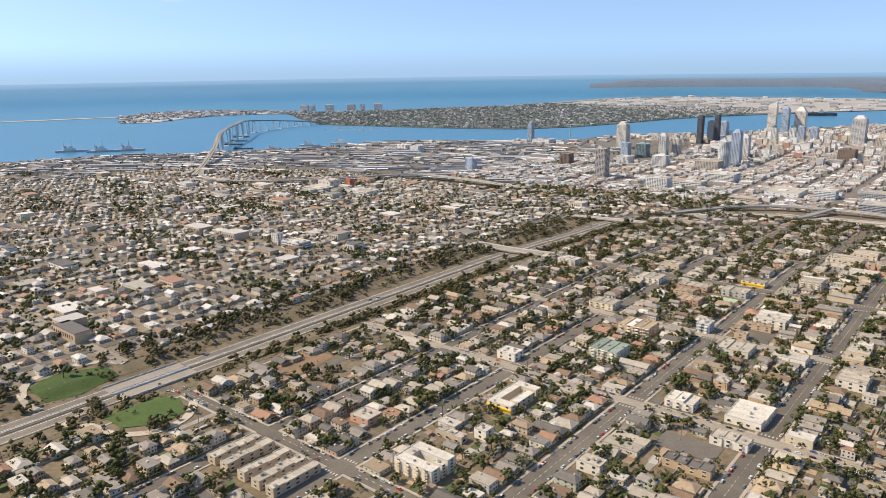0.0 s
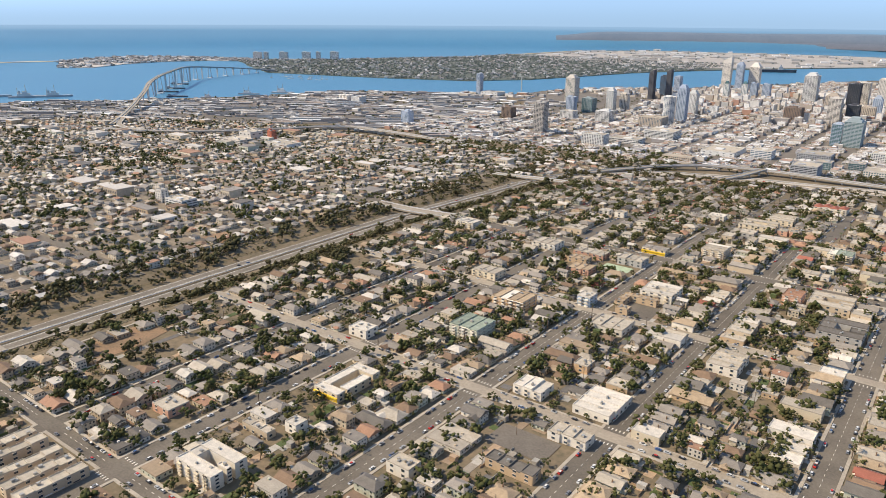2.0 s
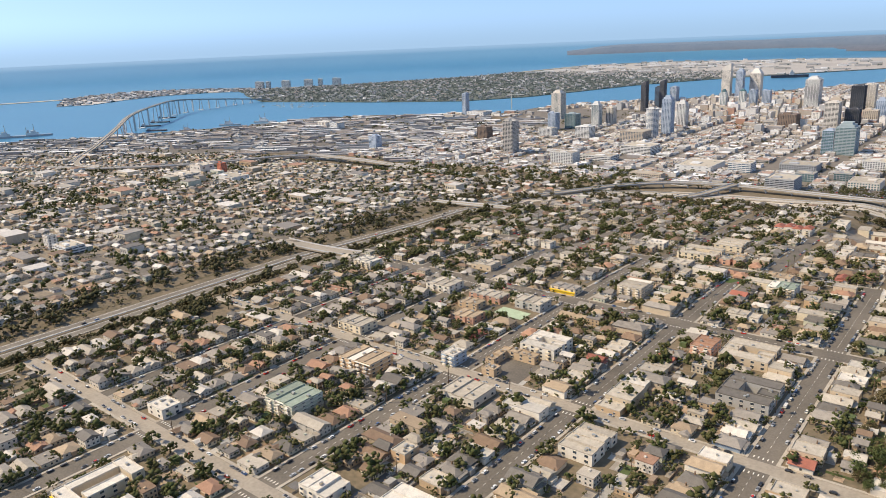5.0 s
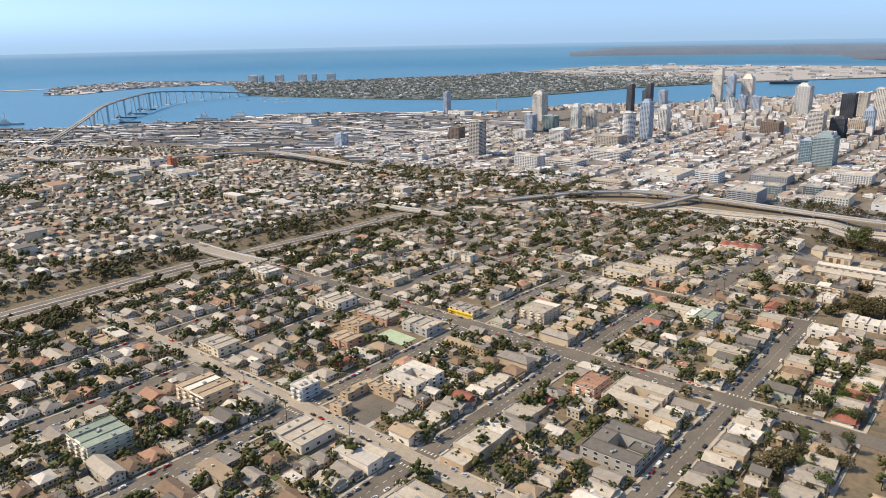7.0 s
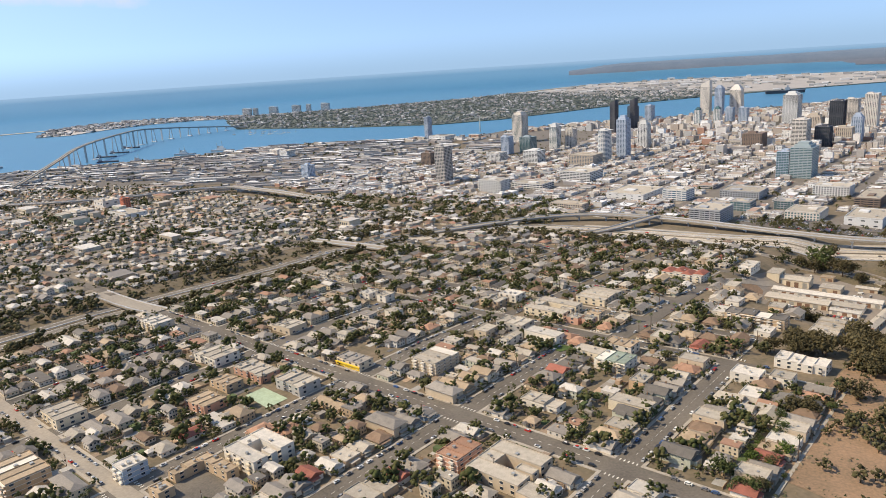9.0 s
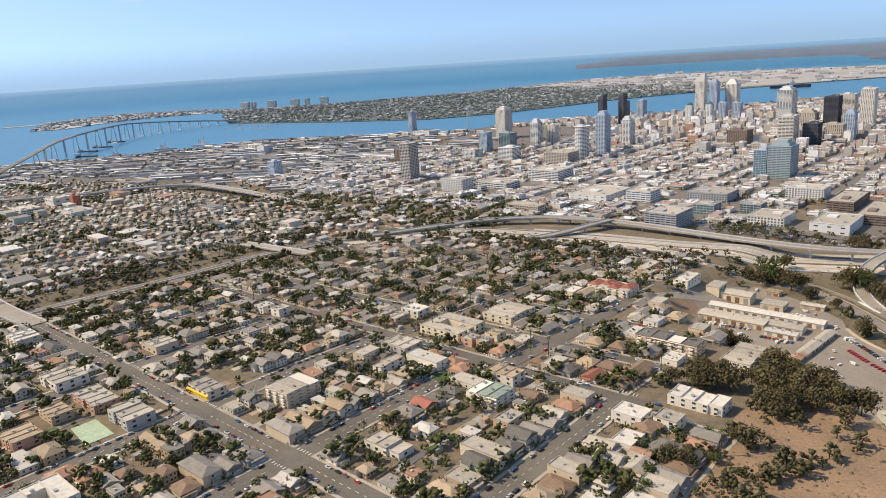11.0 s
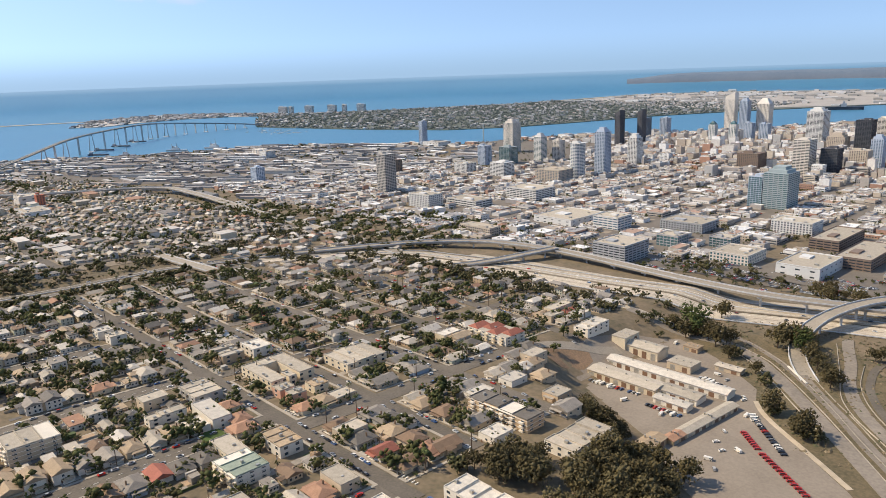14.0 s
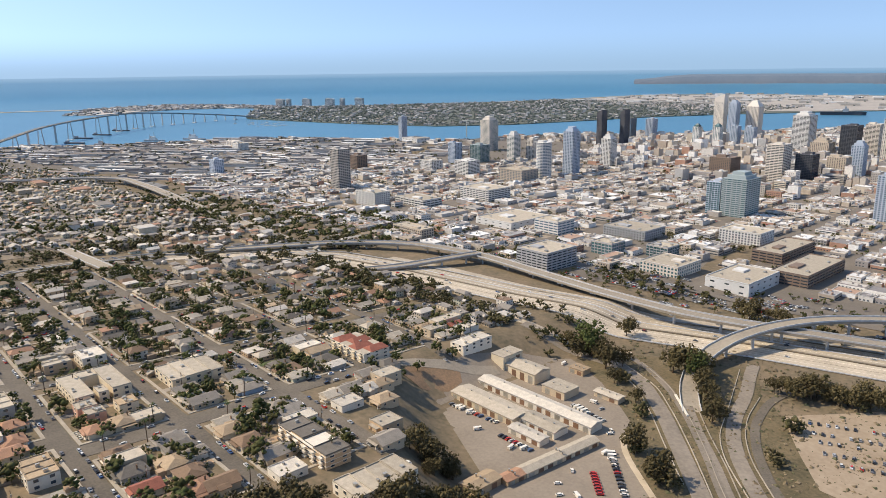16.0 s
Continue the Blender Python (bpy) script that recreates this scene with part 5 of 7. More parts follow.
TOWERS = [(-545, 1075, 17, 17, 48, "raw", "d", "bare", "tall raw-concrete tower still under construction", "box"), (-948, 1494, 10, 14, 48, "blue", "b", "grid", "slim pale hotel tower beside the bay", "box"),
          (-711, 1496, 22, 22, 52, "cream", "t", "grid", "stepped cream and green tower", "step"), (-630, 1340, 16, 15, 30, "blue", "b", "grid", "blue-grey downtown mid-rise block", "box"), (-609, 1372, 22, 20, 26, "teal", "t", "glass", "dark teal glass mid-rise", "box"),
          (-588, 1425, 15, 15, 38, "white", "t", "slab", "white and teal apartment tower", "step"), (-571, 1450, 15, 15, 31, "cream", "d", "grid", "cream-coloured downtown apartment tower", "box"), (-429, 1310, 20, 20, 46, "white", "b", "round", "round white apartment tower", "box"),
          (-424, 1360, 16, 16, 57, "blue", "b", "grid", "tall blue-grey apartment tower", "step"), (-441, 1467, 16, 16, 39, "white", "d", "grid", "white and grey striped apartment tower", "step"),
          (-606, 1675, 11, 16, 56, "dark", "d", "blind", "dark bronze glass twin tower", "slant"), (-578, 1704, 10, 15, 57, "dark", "d", "blind", "dark bronze glass twin tower", "slant"), (-612, 1770, 18, 18, 44, "dark", "b", "glass", "dark glass hotel slab", "box"),
          (-603, 1830, 15, 18, 40, "blue", "b", "grid", "pale blue waterfront hotel tower", "box"), (-525, 1945, 20, 16, 70, "cream", "d", "blind", "tall cream hotel tower with a slanted crown", "slant"), (-490, 1930, 16, 16, 68, "blue", "b", "grid", "tall grey residential tower", "step"),
          (-462, 1955, 24, 20, 62, "cream", "d", "blind", "tall pale tower with a pyramid crown", "pyramid"), (-420, 1800, 14, 14, 37, "blue", "b", "grid", "blue-grey tower in a pair", "box"), (-395, 1805, 16, 14, 36, "blue", "b", "grid", "blue-grey tower in a pair", "box"),
          (-468, 1760, 12, 12, 36, "white", "t", "grid", "white tower with a green glass crown", "green"), (-428, 1755, 12, 12, 38, "white", "t", "grid", "white tower with a green glass crown", "green"), (-304, 1795, 26, 30, 60, "white", "d", "slab", "broad white tower with balcony bands", "step"),
          (-201, 1475, 20, 24, 46, "cream", "d", "slab", "cream office tower with a blank corner", "box"), (-262, 1462, 28, 26, 27, "brown", "d", "blind", "brown boxy office block", "box"), (-176, 1496, 20, 20, 34, "dark", "d", "glass", "dark grey glass office block", "box"),
          (-213, 1735, 22, 24, 52, "dark", "d", "glass", "dark brown glass office tower", "box"), (-205, 1805, 20, 24, 50, "cream", "d", "slab", "pale banded office tower", "box"), (-165, 1755, 20, 24, 62, "cream", "d", "blind", "tall beige stone office tower", "box"),
          (-246, 1722, 26, 24, 27, "tan", "d", "blind", "broad tan stone office block", "step"), (-160, 1552, 22, 20, 27, "tan", "d", "blind", "plain tan stone office block", "box"), (-153, 1596, 15, 15, 38, "blue", "b", "grid", "pale blue residential tower", "step"),
          (-32, 1316, 15, 15, 41, "blue", "b", "grid", "pale blue-white residential tower", "box"), (-136, 1250, 24, 28, 36, "teal", "t", "slab", "teal glass residential tower with a stepped top", "step"), (-156, 1247, 14, 22, 31, "blue", "t", "glass", "lower teal glass wing of a residential tower", "box"), (-774, 1024, 16, 14, 21, "blue", "b", "grid", "red and blue mid-rise block", "box"),
          (-680, 1196, 20, 18, 20, "brown", "d", "grid", "grey gridded office block", "box"), (-526, 1266, 26, 22, 19, "white", "d", "slab", "white stepped downtown mid-rise block", "box"), (-442, 1276, 40, 30, 14, "tan", "b", "grid", "tan downtown mid-rise block", "box"), (-376, 1150, 44, 34, 12, "white", "d", "slab", "long white mid-rise block", "box"),
          (-593, 1260, 26, 20, 14, "white", "d", "grid", "white downtown mid-rise apartment block", "box"), (-1055, 1200, 24, 20, 12, "white", "d", "blind", "pale concrete grain block by the harbour", "box"),
          (-140, 975, 28, 32, 13, "grey", "d", "slab", "dark grey parking garage with open decks", "box"), (-211, 1069, 26, 22, 11, "white", "b", "slab", "white and blue banded office block", "box"), (-262, 1072, 44, 52, 6, "white", "d", "plain", "large white flat-roofed warehouse", "box"),
          (-25, 1033, 29, 42, 8, "white", "d", "plain", "large white and grey college hall", "box"), (-133, 1038, 19, 17, 9, "grey", "t", "glass", "low teal glass college building", "box"), (-73, 1026, 29, 30, 7, "cream", "t", "grid", "cream college building with teal glass", "box"),
          (-100, 1060, 18, 16, 8, "grey", "t", "glass", "low teal glass college building", "box"), (-39, 1125, 22, 56, 8, "brown", "d", "slab", "brown banded brick college block", "box"), (-5, 1085, 24, 60, 8, "brown", "d", "slab", "brown banded brick college block", "box"), (-434, 1040, 34, 20, 14, "white", "d", "grid", "white condominium slab with vertical fins", "box"),
          (-401, 1075, 46, 26, 7, "white", "d", "slab", "white low condominium block", "box"), (-288, 975, 38, 14, 6.5, "tan", "d", "grid", "tan stepped condominium terrace", "box"), (-796, 690, 40, 22, 9, "cream", "d", "slab", "long pale hospital wing with bands", "box"),
          (-830, 740, 26, 22, 12, "cream", "d", "plain", "blank cream hospital block", "box"), (-790, 745, 9, 9, 16, "red", "d", "blind", "red brick hospital tower", "box"), (-745, 725, 46, 26, 5, "white", "d", "plain", "white low hospital wing", "box"), (-543, 416, 9, 7, 11, "cream", "d", "blind", "cream church tower block", "box"), (-521, 420, 24, 15, 6, "white", "d", "slab", "low white school block with bands", "box"),
          (-80, 1150, 34, 24, 10, "white", "d", "grid", "white college block with gridded windows", "box"), (-155, 1105, 40, 30, 8, "grey", "d", "grid", "grey gridded courtyard apartment block", "box"), (-915, 1500, 46, 34, 9, "white", "d", "plain", "broad white waterfront convention hall", "box")]
for x, y, a, b, h, c, g_, st, lab, cap in TOWERS:
    tower(x, y, a, b, h, c, g_, st, lab, 0, cap, name="tower" if h > 18 else "office_building")
TALL = [(x, y, a / 2 + 3, b / 2 + 3) for x, y, a, b, *_ in TOWERS]

# downtown, block by block: parcels with low buildings, lots and small gardens between the streets
city = random.Random(11)
DOWNTOWN, CITY_LOTS, PARKED = Shape(), Shape(), []


def parcels(x0, x1, y0, y1, least):
    """Cuts a block into building plots."""
    w, d = x1 - x0, y1 - y0
    if max(w, d) < least * city.uniform(1.0, 2.1):
        return [(x0, x1, y0, y1)]
    k = city.uniform(0.35, 0.65)
    if w > d:
        return parcels(x0, x0 + w * k, y0, y1, least) + parcels(x0 + w * k, x1, y0, y1, least)
    return parcels(x0, x1, y0, y0 + d * k, least) + parcels(x0, x1, y0 + d * k, y1, least)


def low_block(x, y, a, b, h, kind):
    """One low city building with its parapet, roof plant and windows."""
    z = ground(x, y)
    DOWNTOWN.box(x, y, z - 1, z + h, a, b, 0, 1)
    DOWNTOWN.box(x, y, z + h, z + h + 0.12, a - 0.5, b - 0.5, 0, 0)
    for k in (-1, 1):
        DOWNTOWN.box(x, y + k * (b / 2 - 0.14), z + h, z + h + 0.5, a, 0.28, 0, 1)
        DOWNTOWN.box(x + k * (a / 2 - 0.14), y, z + h, z + h + 0.5, 0.28, b - 0.56, 0, 1)
    for u in range(city.randint(1, 4)):
        DOWNTOWN.box(x + city.uniform(-0.36, 0.36) * a, y + city.uniform(-0.36, 0.36) * b, z + h, z + h + city.uniform(0.7, 1.6), city.uniform(0.8, 2.4), city.uniform(0.8, 2.4), 0, 0)
    if h > 5 and city.random() < 0.5:
        DOWNTOWN.box(x + a * 0.1, y - b * 0.1, z + h, z + h + 2.2, a * 0.3, b * 0.32, 0, 1)
    if kind == 0 or y > 1560:
        return
    fh = 2.0
    for i in range(int(h / fh)):
        q = z + i * fh + 0.7
        if kind == 2:
            DOWNTOWN.pane(x, y - b / 2, q, q + 0.8, a - 1.0, False, 2)
            DOWNTOWN.pane(x + a / 2, y, q, q + 0.8, b - 1.0, True, 2)
            continue
        for u in range(int(a / 2.2)):
            DOWNTOWN.pane(x - a / 2 + 1.1 + u * 2.2, y - b / 2, q, q + 0.85, 1.0, False, 2)
        for u in range(int(b / 2.2)):
            DOWNTOWN.pane(x + a / 2, y - b / 2 + 1.1 + u * 2.2, q, q + 0.85, 1.0, True, 2)


for bx in range(-736, 140, 64):
    for by in range(967, 2440, 46):
        cx, cy = bx, by
        if float(coast_side(np.array([cx * 1.0]), np.array([cy * 1.0]))[0]) < 40 or (cx < -560 and 1330 < cy < 1700):
            continue
        core = max(0.0, 1 - math.hypot((cx + 420) / 330, (cy - 1760) / 330), 1 - math.hypot((cx + 200) / 200, (cy - 1580) / 240))
        for x0, x1, y0, y1 in parcels(cx - 26, cx + 26, cy - 17.5, cy + 17.5, 11.5 if core < 0.2 else 13):
            x, y, a, b = (x0 + x1) / 2, (y0 + y1) / 2, x1 - x0 - 0.5, y1 - y0 - 0.5
            if y - 0.35 * (x + 100) < 1004 or not off_freeway(x, y, 34) or any(abs(x - p) < q + a / 2 - 2 and abs(y - r) < w + b / 2 - 2 for p, r, q, w in TALL):
                continue
            pick = city.random()
            if pick < (0.2 if core < 0.2 else 0.08):
                z = ground(x, y)
                CITY_LOTS.box(x, y, z - 0.6, z + 0.34, a, b, 0, 0)
                for u in range(int(a / 1.7)):
                    for v in range(max(1, int(b / 6))):
                        if city.random() < 0.66:
                            PARKED.append((x - a / 2 + 1.0 + u * 1.7, y - b / 2 + 2.2 + v * 6))
                continue
            h = city.choice((2.2, 2.4, 2.8, 3.2, 3.6, 4.4, 5.2)) if core < 0.12 else city.choice((3, 4, 5, 6, 7, 9, 12)) * (0.9 + core)
            if y < 1190 and x > -330:
                h = min(h, 4.6)
            low_block(x, y, a * city.uniform(0.8, 1.0), b * city.uniform(0.8, 1.0), h, city.choice((0, 0, 1, 1, 2)))
tagged(new("pavement_city_lots", CITY_LOTS.mesh("city_lots", ASPHALT_YARD)), "worn parking lots between the downtown buildings", "parking lot", kind="structure")
CITY_WALL = palette("walls_city", [(0.60, 0.54, 0.46), (0.72, 0.69, 0.65), (0.60, 0.51, 0.41), (0.46, 0.39, 0.32), (0.68, 0.60, 0.49), (0.48, 0.47, 0.46), (0.42, 0.25, 0.18), (0.76, 0.74, 0.71), (0.42, 0.38, 0.34), (0.80, 0.79, 0.77), (0.30, 0.28, 0.27), (0.74, 0.70, 0.64)], tone=(1.0, 0.99, 0.97))
CITY_ROOF = palette("roofs_city", [(0.62, 0.59, 0.55), (0.42, 0.39, 0.36), (0.28, 0.26, 0.25), (0.76, 0.75, 0.73), (0.46, 0.38, 0.30), (0.54, 0.50, 0.45), (0.36, 0.34, 0.33), (0.78, 0.77, 0.75), (0.40, 0.27, 0.20), (0.66, 0.64, 0.61)], tone=(1.0, 0.99, 0.97))
tagged(new("downtown_blocks", DOWNTOWN.mesh("downtown", [CITY_ROOF, CITY_WALL, GLASS])), "crowded low downtown blocks of pale and brick buildings", "buildings", kind="stuff")

# harbour sheds and yards between the houses and the water
HARB = Shape()
for k in range(2700):
    x, y = city.uniform(-1700, -600), city.uniform(440, 1500)
    s_ = y - 0.35 * (x + 100)
    d = float(coast_side(np.array([x]), np.array([y]))[0])
    if d < 25 or (s_ < 1130 and not (x < -1250 and y > 480)) or (x > -880 and y < 900) or (x > -700 and y > 1220) or (-1120 < x and y < 880):
        continue
    if any(abs(x - p) < q + 20 and abs(y - r) < w + 14 for p, r, q, w in TALL):
        continue
    a, b, h = (city.uniform(6, 18) if city.random() < 0.66 else city.uniform(24, 80)), city.uniform(4, 11), city.choice((2.0, 2.4, 3, 3, 4.5))
    z = ground(x, y)
    t = city.choice((0, 38, 38))
    HARB.box(x, y, z - 1, z + h, a, b, t, 1)
    if city.random() < 0.5:
        HARB.roof(x, y, z + h, a + 0.6, b + 0.6, b * 0.1, 0, t, 0)
    else:
        HARB.box(x, y, z + h, z + h + 0.5, a * 0.98, b * 0.98, t, 0)
tagged(new("harbour_sheds", HARB.mesh("harbour", [palette("roofs_harbour", [(0.36, 0.34, 0.33), (0.24, 0.23, 0.22), (0.50, 0.48, 0.46), (0.17, 0.16, 0.16), (0.33, 0.27, 0.23), (0.70, 0.69, 0.67), (0.29, 0.28, 0.28), (0.40, 0.38, 0.36)]), palette("walls_harbour", [(0.46, 0.43, 0.40), (0.34, 0.30, 0.28), (0.54, 0.51, 0.47)])])), "low pale industrial sheds behind the waterfront", "sheds", kind="stuff")

# ---------------------------------------------------------------- trees
def tree_kind(h, r, mat, label, seed, tall=0.5, clumps=126, cards=420):
    rand = random.Random(seed)
    root = base("tree", Matrix.Identity(4), label, "tree", "trees of the neighbourhood")
    t = Shape().bar((0, 0, -0.6), (0.05 * r, 0, h * 0.55), h * 0.035, 7, r2=h * 0.02)
    for k in range(5):
        a = k * 1.26 + rand.uniform(-0.3, 0.3)
        t.bar((0, 0, h * rand.uniform(0.25, 0.45)), (math.cos(a) * r * 0.6, math.sin(a) * r * 0.6, h * rand.uniform(0.55, 0.8)), h * 0.016, 5, r2=h * 0.006)
    part("trunk", t, BARK, root)
    c = Shape()
    lobes = [(rand.uniform(-0.5, 0.5) * r, rand.uniform(-0.5, 0.5) * r, h * rand.uniform(0.5, 0.82), r * rand.uniform(0.4, 0.62)) for _ in range(7)]
    for k in range(clumps):
        lx, ly, lz, lr = lobes[k % 7]
        d = Vector((rand.gauss(0, 1), rand.gauss(0, 1), rand.gauss(0, 0.8))).normalized() * lr * rand.uniform(0.55, 1.05)
        c.clump(lx + d.x, ly + d.y, lz + d.z * tall * 1.6, r * rand.uniform(0.07, 0.17), rand)
    for k in range(cards):
        lx, ly, lz, lr = lobes[k % 7]
        d = Vector((rand.gauss(0, 1), rand.gauss(0, 1), rand.gauss(0, 0.9))).normalized() * lr * rand.uniform(0.9, 1.25)
        p = Vector((lx, ly, lz)) + Vector((d.x, d.y, d.z * tall * 1.6))
        q = r * 0.1
        c.add([tuple(p + Vector((rand.uniform(-q, q), rand.uniform(-q, q), rand.uniform(-q, q)))) for _ in range(3)], [(0, 1, 2)])
    part("crown", c.mesh("crown", mat, True), mat, root)
    return root


def palm_kind(h, seed):
    rand = random.Random(seed)
    root = base("palm_tree", Matrix.Identity(4), "tall slender palm with a small green head of fronds", "palm tree", "palms along the streets")
    part("trunk", Shape().bar((0, 0, -0.5), (0.15, 0.1, h), 0.2, 6, r2=0.13), BARK, root)
    c = Shape()
    for k in range(22):
        a, e = k * 2.4, rand.uniform(-0.6, 0.7)
        u = Vector((math.cos(a), math.sin(a), 0))
        w = Vector((-u.y, u.x, 0)) * 0.16
        p0 = Vector((0.15, 0.1, h))
        p1 = p0 + u * 0.8 + Vector((0, 0, e * 0.8))
        p2 = p0 + u * 1.5 + Vector((0, 0, e * 0.8 - 0.5))
        c.add([tuple(p0), tuple(p1 + w), tuple(p1 - w), tuple(p2)], [(0, 1, 2), (1, 3, 2)])
    part("crown", c, LEAF, root)
    return root


TREE_KINDS = [tree_kind(5.0, 2.6, LEAF, "dense dark green street tree", 1), tree_kind(4.0, 2.4, LEAF_DRY, "olive-green spreading yard tree", 2), tree_kind(6.5, 2.6, LEAF, "tall dark green tree", 3, 0.7), tree_kind(3.4, 2.0, LEAF_LIGHT, "bright green rounded yard tree", 4),
              tree_kind(5.6, 3.4, LEAF_DRY, "broad olive-green tree with a ragged crown", 5), tree_kind(5.2, 1.2, LEAF, "narrow dark cypress-like tree", 6, 1.0)]
PALM_KINDS = [palm_kind(7.5, 1), palm_kind(9.5, 2)]
grove = random.Random(21)
SPOTS = []
for xa, xb, ya, yb, upper in BLOCKS:
    n = int((xb - xa) * (yb - ya) / (22 if ya > 560 else 27))
    for k in range(n):
        x, y = grove.uniform(xa + 2, xb - 2), grove.uniform(ya + 2, yb - 2)
        if clear(x, y, 0.3) and not on_street(x, y, 0.4):
            SPOTS.append((x, y, grove.uniform(0.35, 0.9) if grove.random() < 0.8 else grove.uniform(0.95, 1.7)))
    for k in range(int((yb - ya) / (13 if ya < 560 else 7))):
        SPOTS.append((grove.choice((xa + 1.0, xb - 1.0)), grove.uniform(ya + 3, yb - 3), grove.uniform(0.4, 0.95)))
    for k in range(int((xb - xa) / 11)):
        SPOTS.append((grove.uniform(xa + 3, xb - 3), grove.choice((ya + 1.0, yb - 1.0)), grove.uniform(0.4, 0.95)))
SPOTS = [(x, y, s) for x, y, s in SPOTS if (y < 770 or off_freeway(x, y, 22)) and not (abs(x - 22) < 15 and abs(y - 705) < 16)]
SPOTS.sort(key=lambda p: -(p[0] * 1.0 - abs(p[1] - 480) * 0.12))
CLUMP = [(grove.uniform(14, 40), grove.uniform(668, 688)) for _ in range(12)] + [(grove.uniform(33, 52), grove.uniform(690, 736)) for _ in range(32)] + [(grove.uniform(2, 18), grove.uniform(728, 746)) for _ in range(9)]
CLUMP += [(52, 852), (55, 847), (6, 850), (-34, 868), (-24, 903), (48, 805), (60, 796), (66, 793), (24, 840)]
CLUMP += [(62 + 2.1 * k + grove.uniform(-2, 2), 893 + 0.75 * k + grove.uniform(-5, 5)) for k in range(20)] + [(grove.uniform(-10, 30), grove.gauss(982, 4)) for _ in range(6)]
CLUMP += [(grove.uniform(40, 55), grove.uniform(656, 690)) for _ in range(13)] + [(50, 632), (43, 636), (36, 612), (33, 607)] + [(grove.uniform(44, 72), grove.uniform(664, 702)) for _ in range(18)] + [(8, 667), (14, 672), (20, 669), (27, 674), (4, 740), (-2, 742)]
YARD_SIDE = [(-76, 795), (-74, 802), (-71, 814), (-66, 822), (-58, 822), (-57, 798), (-57, 775), (-58, 762), (-45, 767), (-37, 739), (-49, 780), (-51, 803)]
CLUMP = [(x, y) for x, y in CLUMP if not (abs(x - 24) < 11 and abs(y - 653) < 10)]
for i, (x, y, s) in enumerate(SPOTS[:215]):
    m = pose(x, y, ground(x, y), 0, 0, grove.uniform(0, 360)) @ Matrix.Diagonal((s, s, s, 1))
    made = copy_thing(TREE_KINDS[grove.choice((0, 0, 1, 2, 3, 4, 4, 5))], m)
    made.scale = (s, s, s)
for x, y in CLUMP:
    s = grove.uniform(1.1, 1.85)
    made = copy_thing(TREE_KINDS[grove.choice((4, 4, 1))], pose(x, y, ground(x, y), 0, 0, grove.uniform(0, 360)))
    made.scale = (s, s, s * 1.08)
    tagged(made, "tall dense eucalyptus with an olive-brown crown", "tree", "tall trees on the slope")
for x, y, s in [(-13, 866, 2.5), (-20, 868, 2.6), (-28, 870, 2.3), (-6, 860, 2.0), (-2, 868, 1.9), (-24, 862, 2.0), (18, 879, 2.2), (24, 882, 2.4), (31, 877, 2.1), (37, 871, 2.3), (43, 864, 2.0), (27, 888, 1.8), (50, 856, 1.7)]:
    made = copy_thing(TREE_KINDS[grove.choice((4, 2, 1))], pose(x, y, ground(x, y), 0, 0, grove.uniform(0, 360)))
    made.scale = (s, s, s * 1.1)
    tagged(made, "tall broad eucalyptus beside the freeway ramps", "tree", "tall trees on the slope")
for k in range(64):
    xa, xb, ya, yb, upper = grove.choice(BLOCKS[-22:] if k % 2 else BLOCKS)
    x, y = grove.choice((xa + 1, xb - 1)), grove.uniform(ya, yb)
    made = copy_thing(grove.choice(PALM_KINDS), pose(x, y, ground(x, y), 0, 0, grove.uniform(0, 360)))
for i, o in enumerate(TREE_KINDS + PALM_KINDS):
    x, y, s = SPOTS[215 + i]
    o.matrix_world = pose(x, y, ground(x, y))


def small_tree(s, x, y, z, h, r, rand, n=9):
    """A yard tree: a trunk, tufts of leaves on an uneven crown and loose sprays at its edge."""
    s.bar((x, y, z - 0.3), (x, y, z + h * 0.5), h * 0.03, 3)
    lean, tall = rand.uniform(-0.25, 0.25) * r, rand.uniform(0.75, 1.2)
    for k in range(n):
        a, q = rand.uniform(0, 6.3), math.sqrt(rand.random()) * 0.85
        k_ = r * (rand.uniform(0.34, 0.5) if n < 10 else rand.uniform(0.2, 0.42) * (1.15 - 0.5 * q))
        cx, cy = x + q * r * math.cos(a) + lean, y + q * r * math.sin(a)
        cz = z + h * tall * (0.32 + 0.55 * rand.random() * math.sqrt(max(0.05, 1.0 - q * q)))
        s.clump(cx, cy, cz, k_, rand)
        if n > 9:
            p = Vector((cx + rand.uniform(-1.3, 1.3) * k_, cy + rand.uniform(-1.3, 1.3) * k_, cz + rand.uniform(-0.8, 1.2) * k_))
            e = k_ * 0.5
            s.add([tuple(p + Vector((rand.uniform(-e, e), rand.uniform(-e, e), rand.uniform(-e, e)))) for _ in range(3)], [(0, 1, 2)])


wood = Shape()
for k in range(420):
    x, y = grove.uniform(54, 118), grove.uniform(66, 552)
    if all(abs(y - q) > 6 for q in Y_STREETS):
        s = grove.uniform(0.5, 1.4)
        small_tree(wood, x, y, ground(x, y), 4.8 * s, 2.6 * s, grove, 12)
for x, y in YARD_SIDE:
    small_tree(wood, x, y, ground(x, y), 6.0, 3.0, grove, 22)
for x, y, s in SPOTS[225:]:
    small_tree(wood, x, y, ground(x, y), 4.8 * s, 2.6 * s, grove, 10 if s < 0.9 else 17)
tagged(new("yard_trees", wood.mesh("yard_trees", LEAF_FAR, True)), "dark green yard and street trees among the houses", "trees", kind="stuff")
def inside_yard(x, y):
    """On the service yard or one of the ramps beside it."""
    s_ = x + y
    return s_ < 846 + 0.16 * (y - 780) or (x > 20 and abs(((x - 39) + (y - 838)) * 0.7071) < 4 and y < 850)


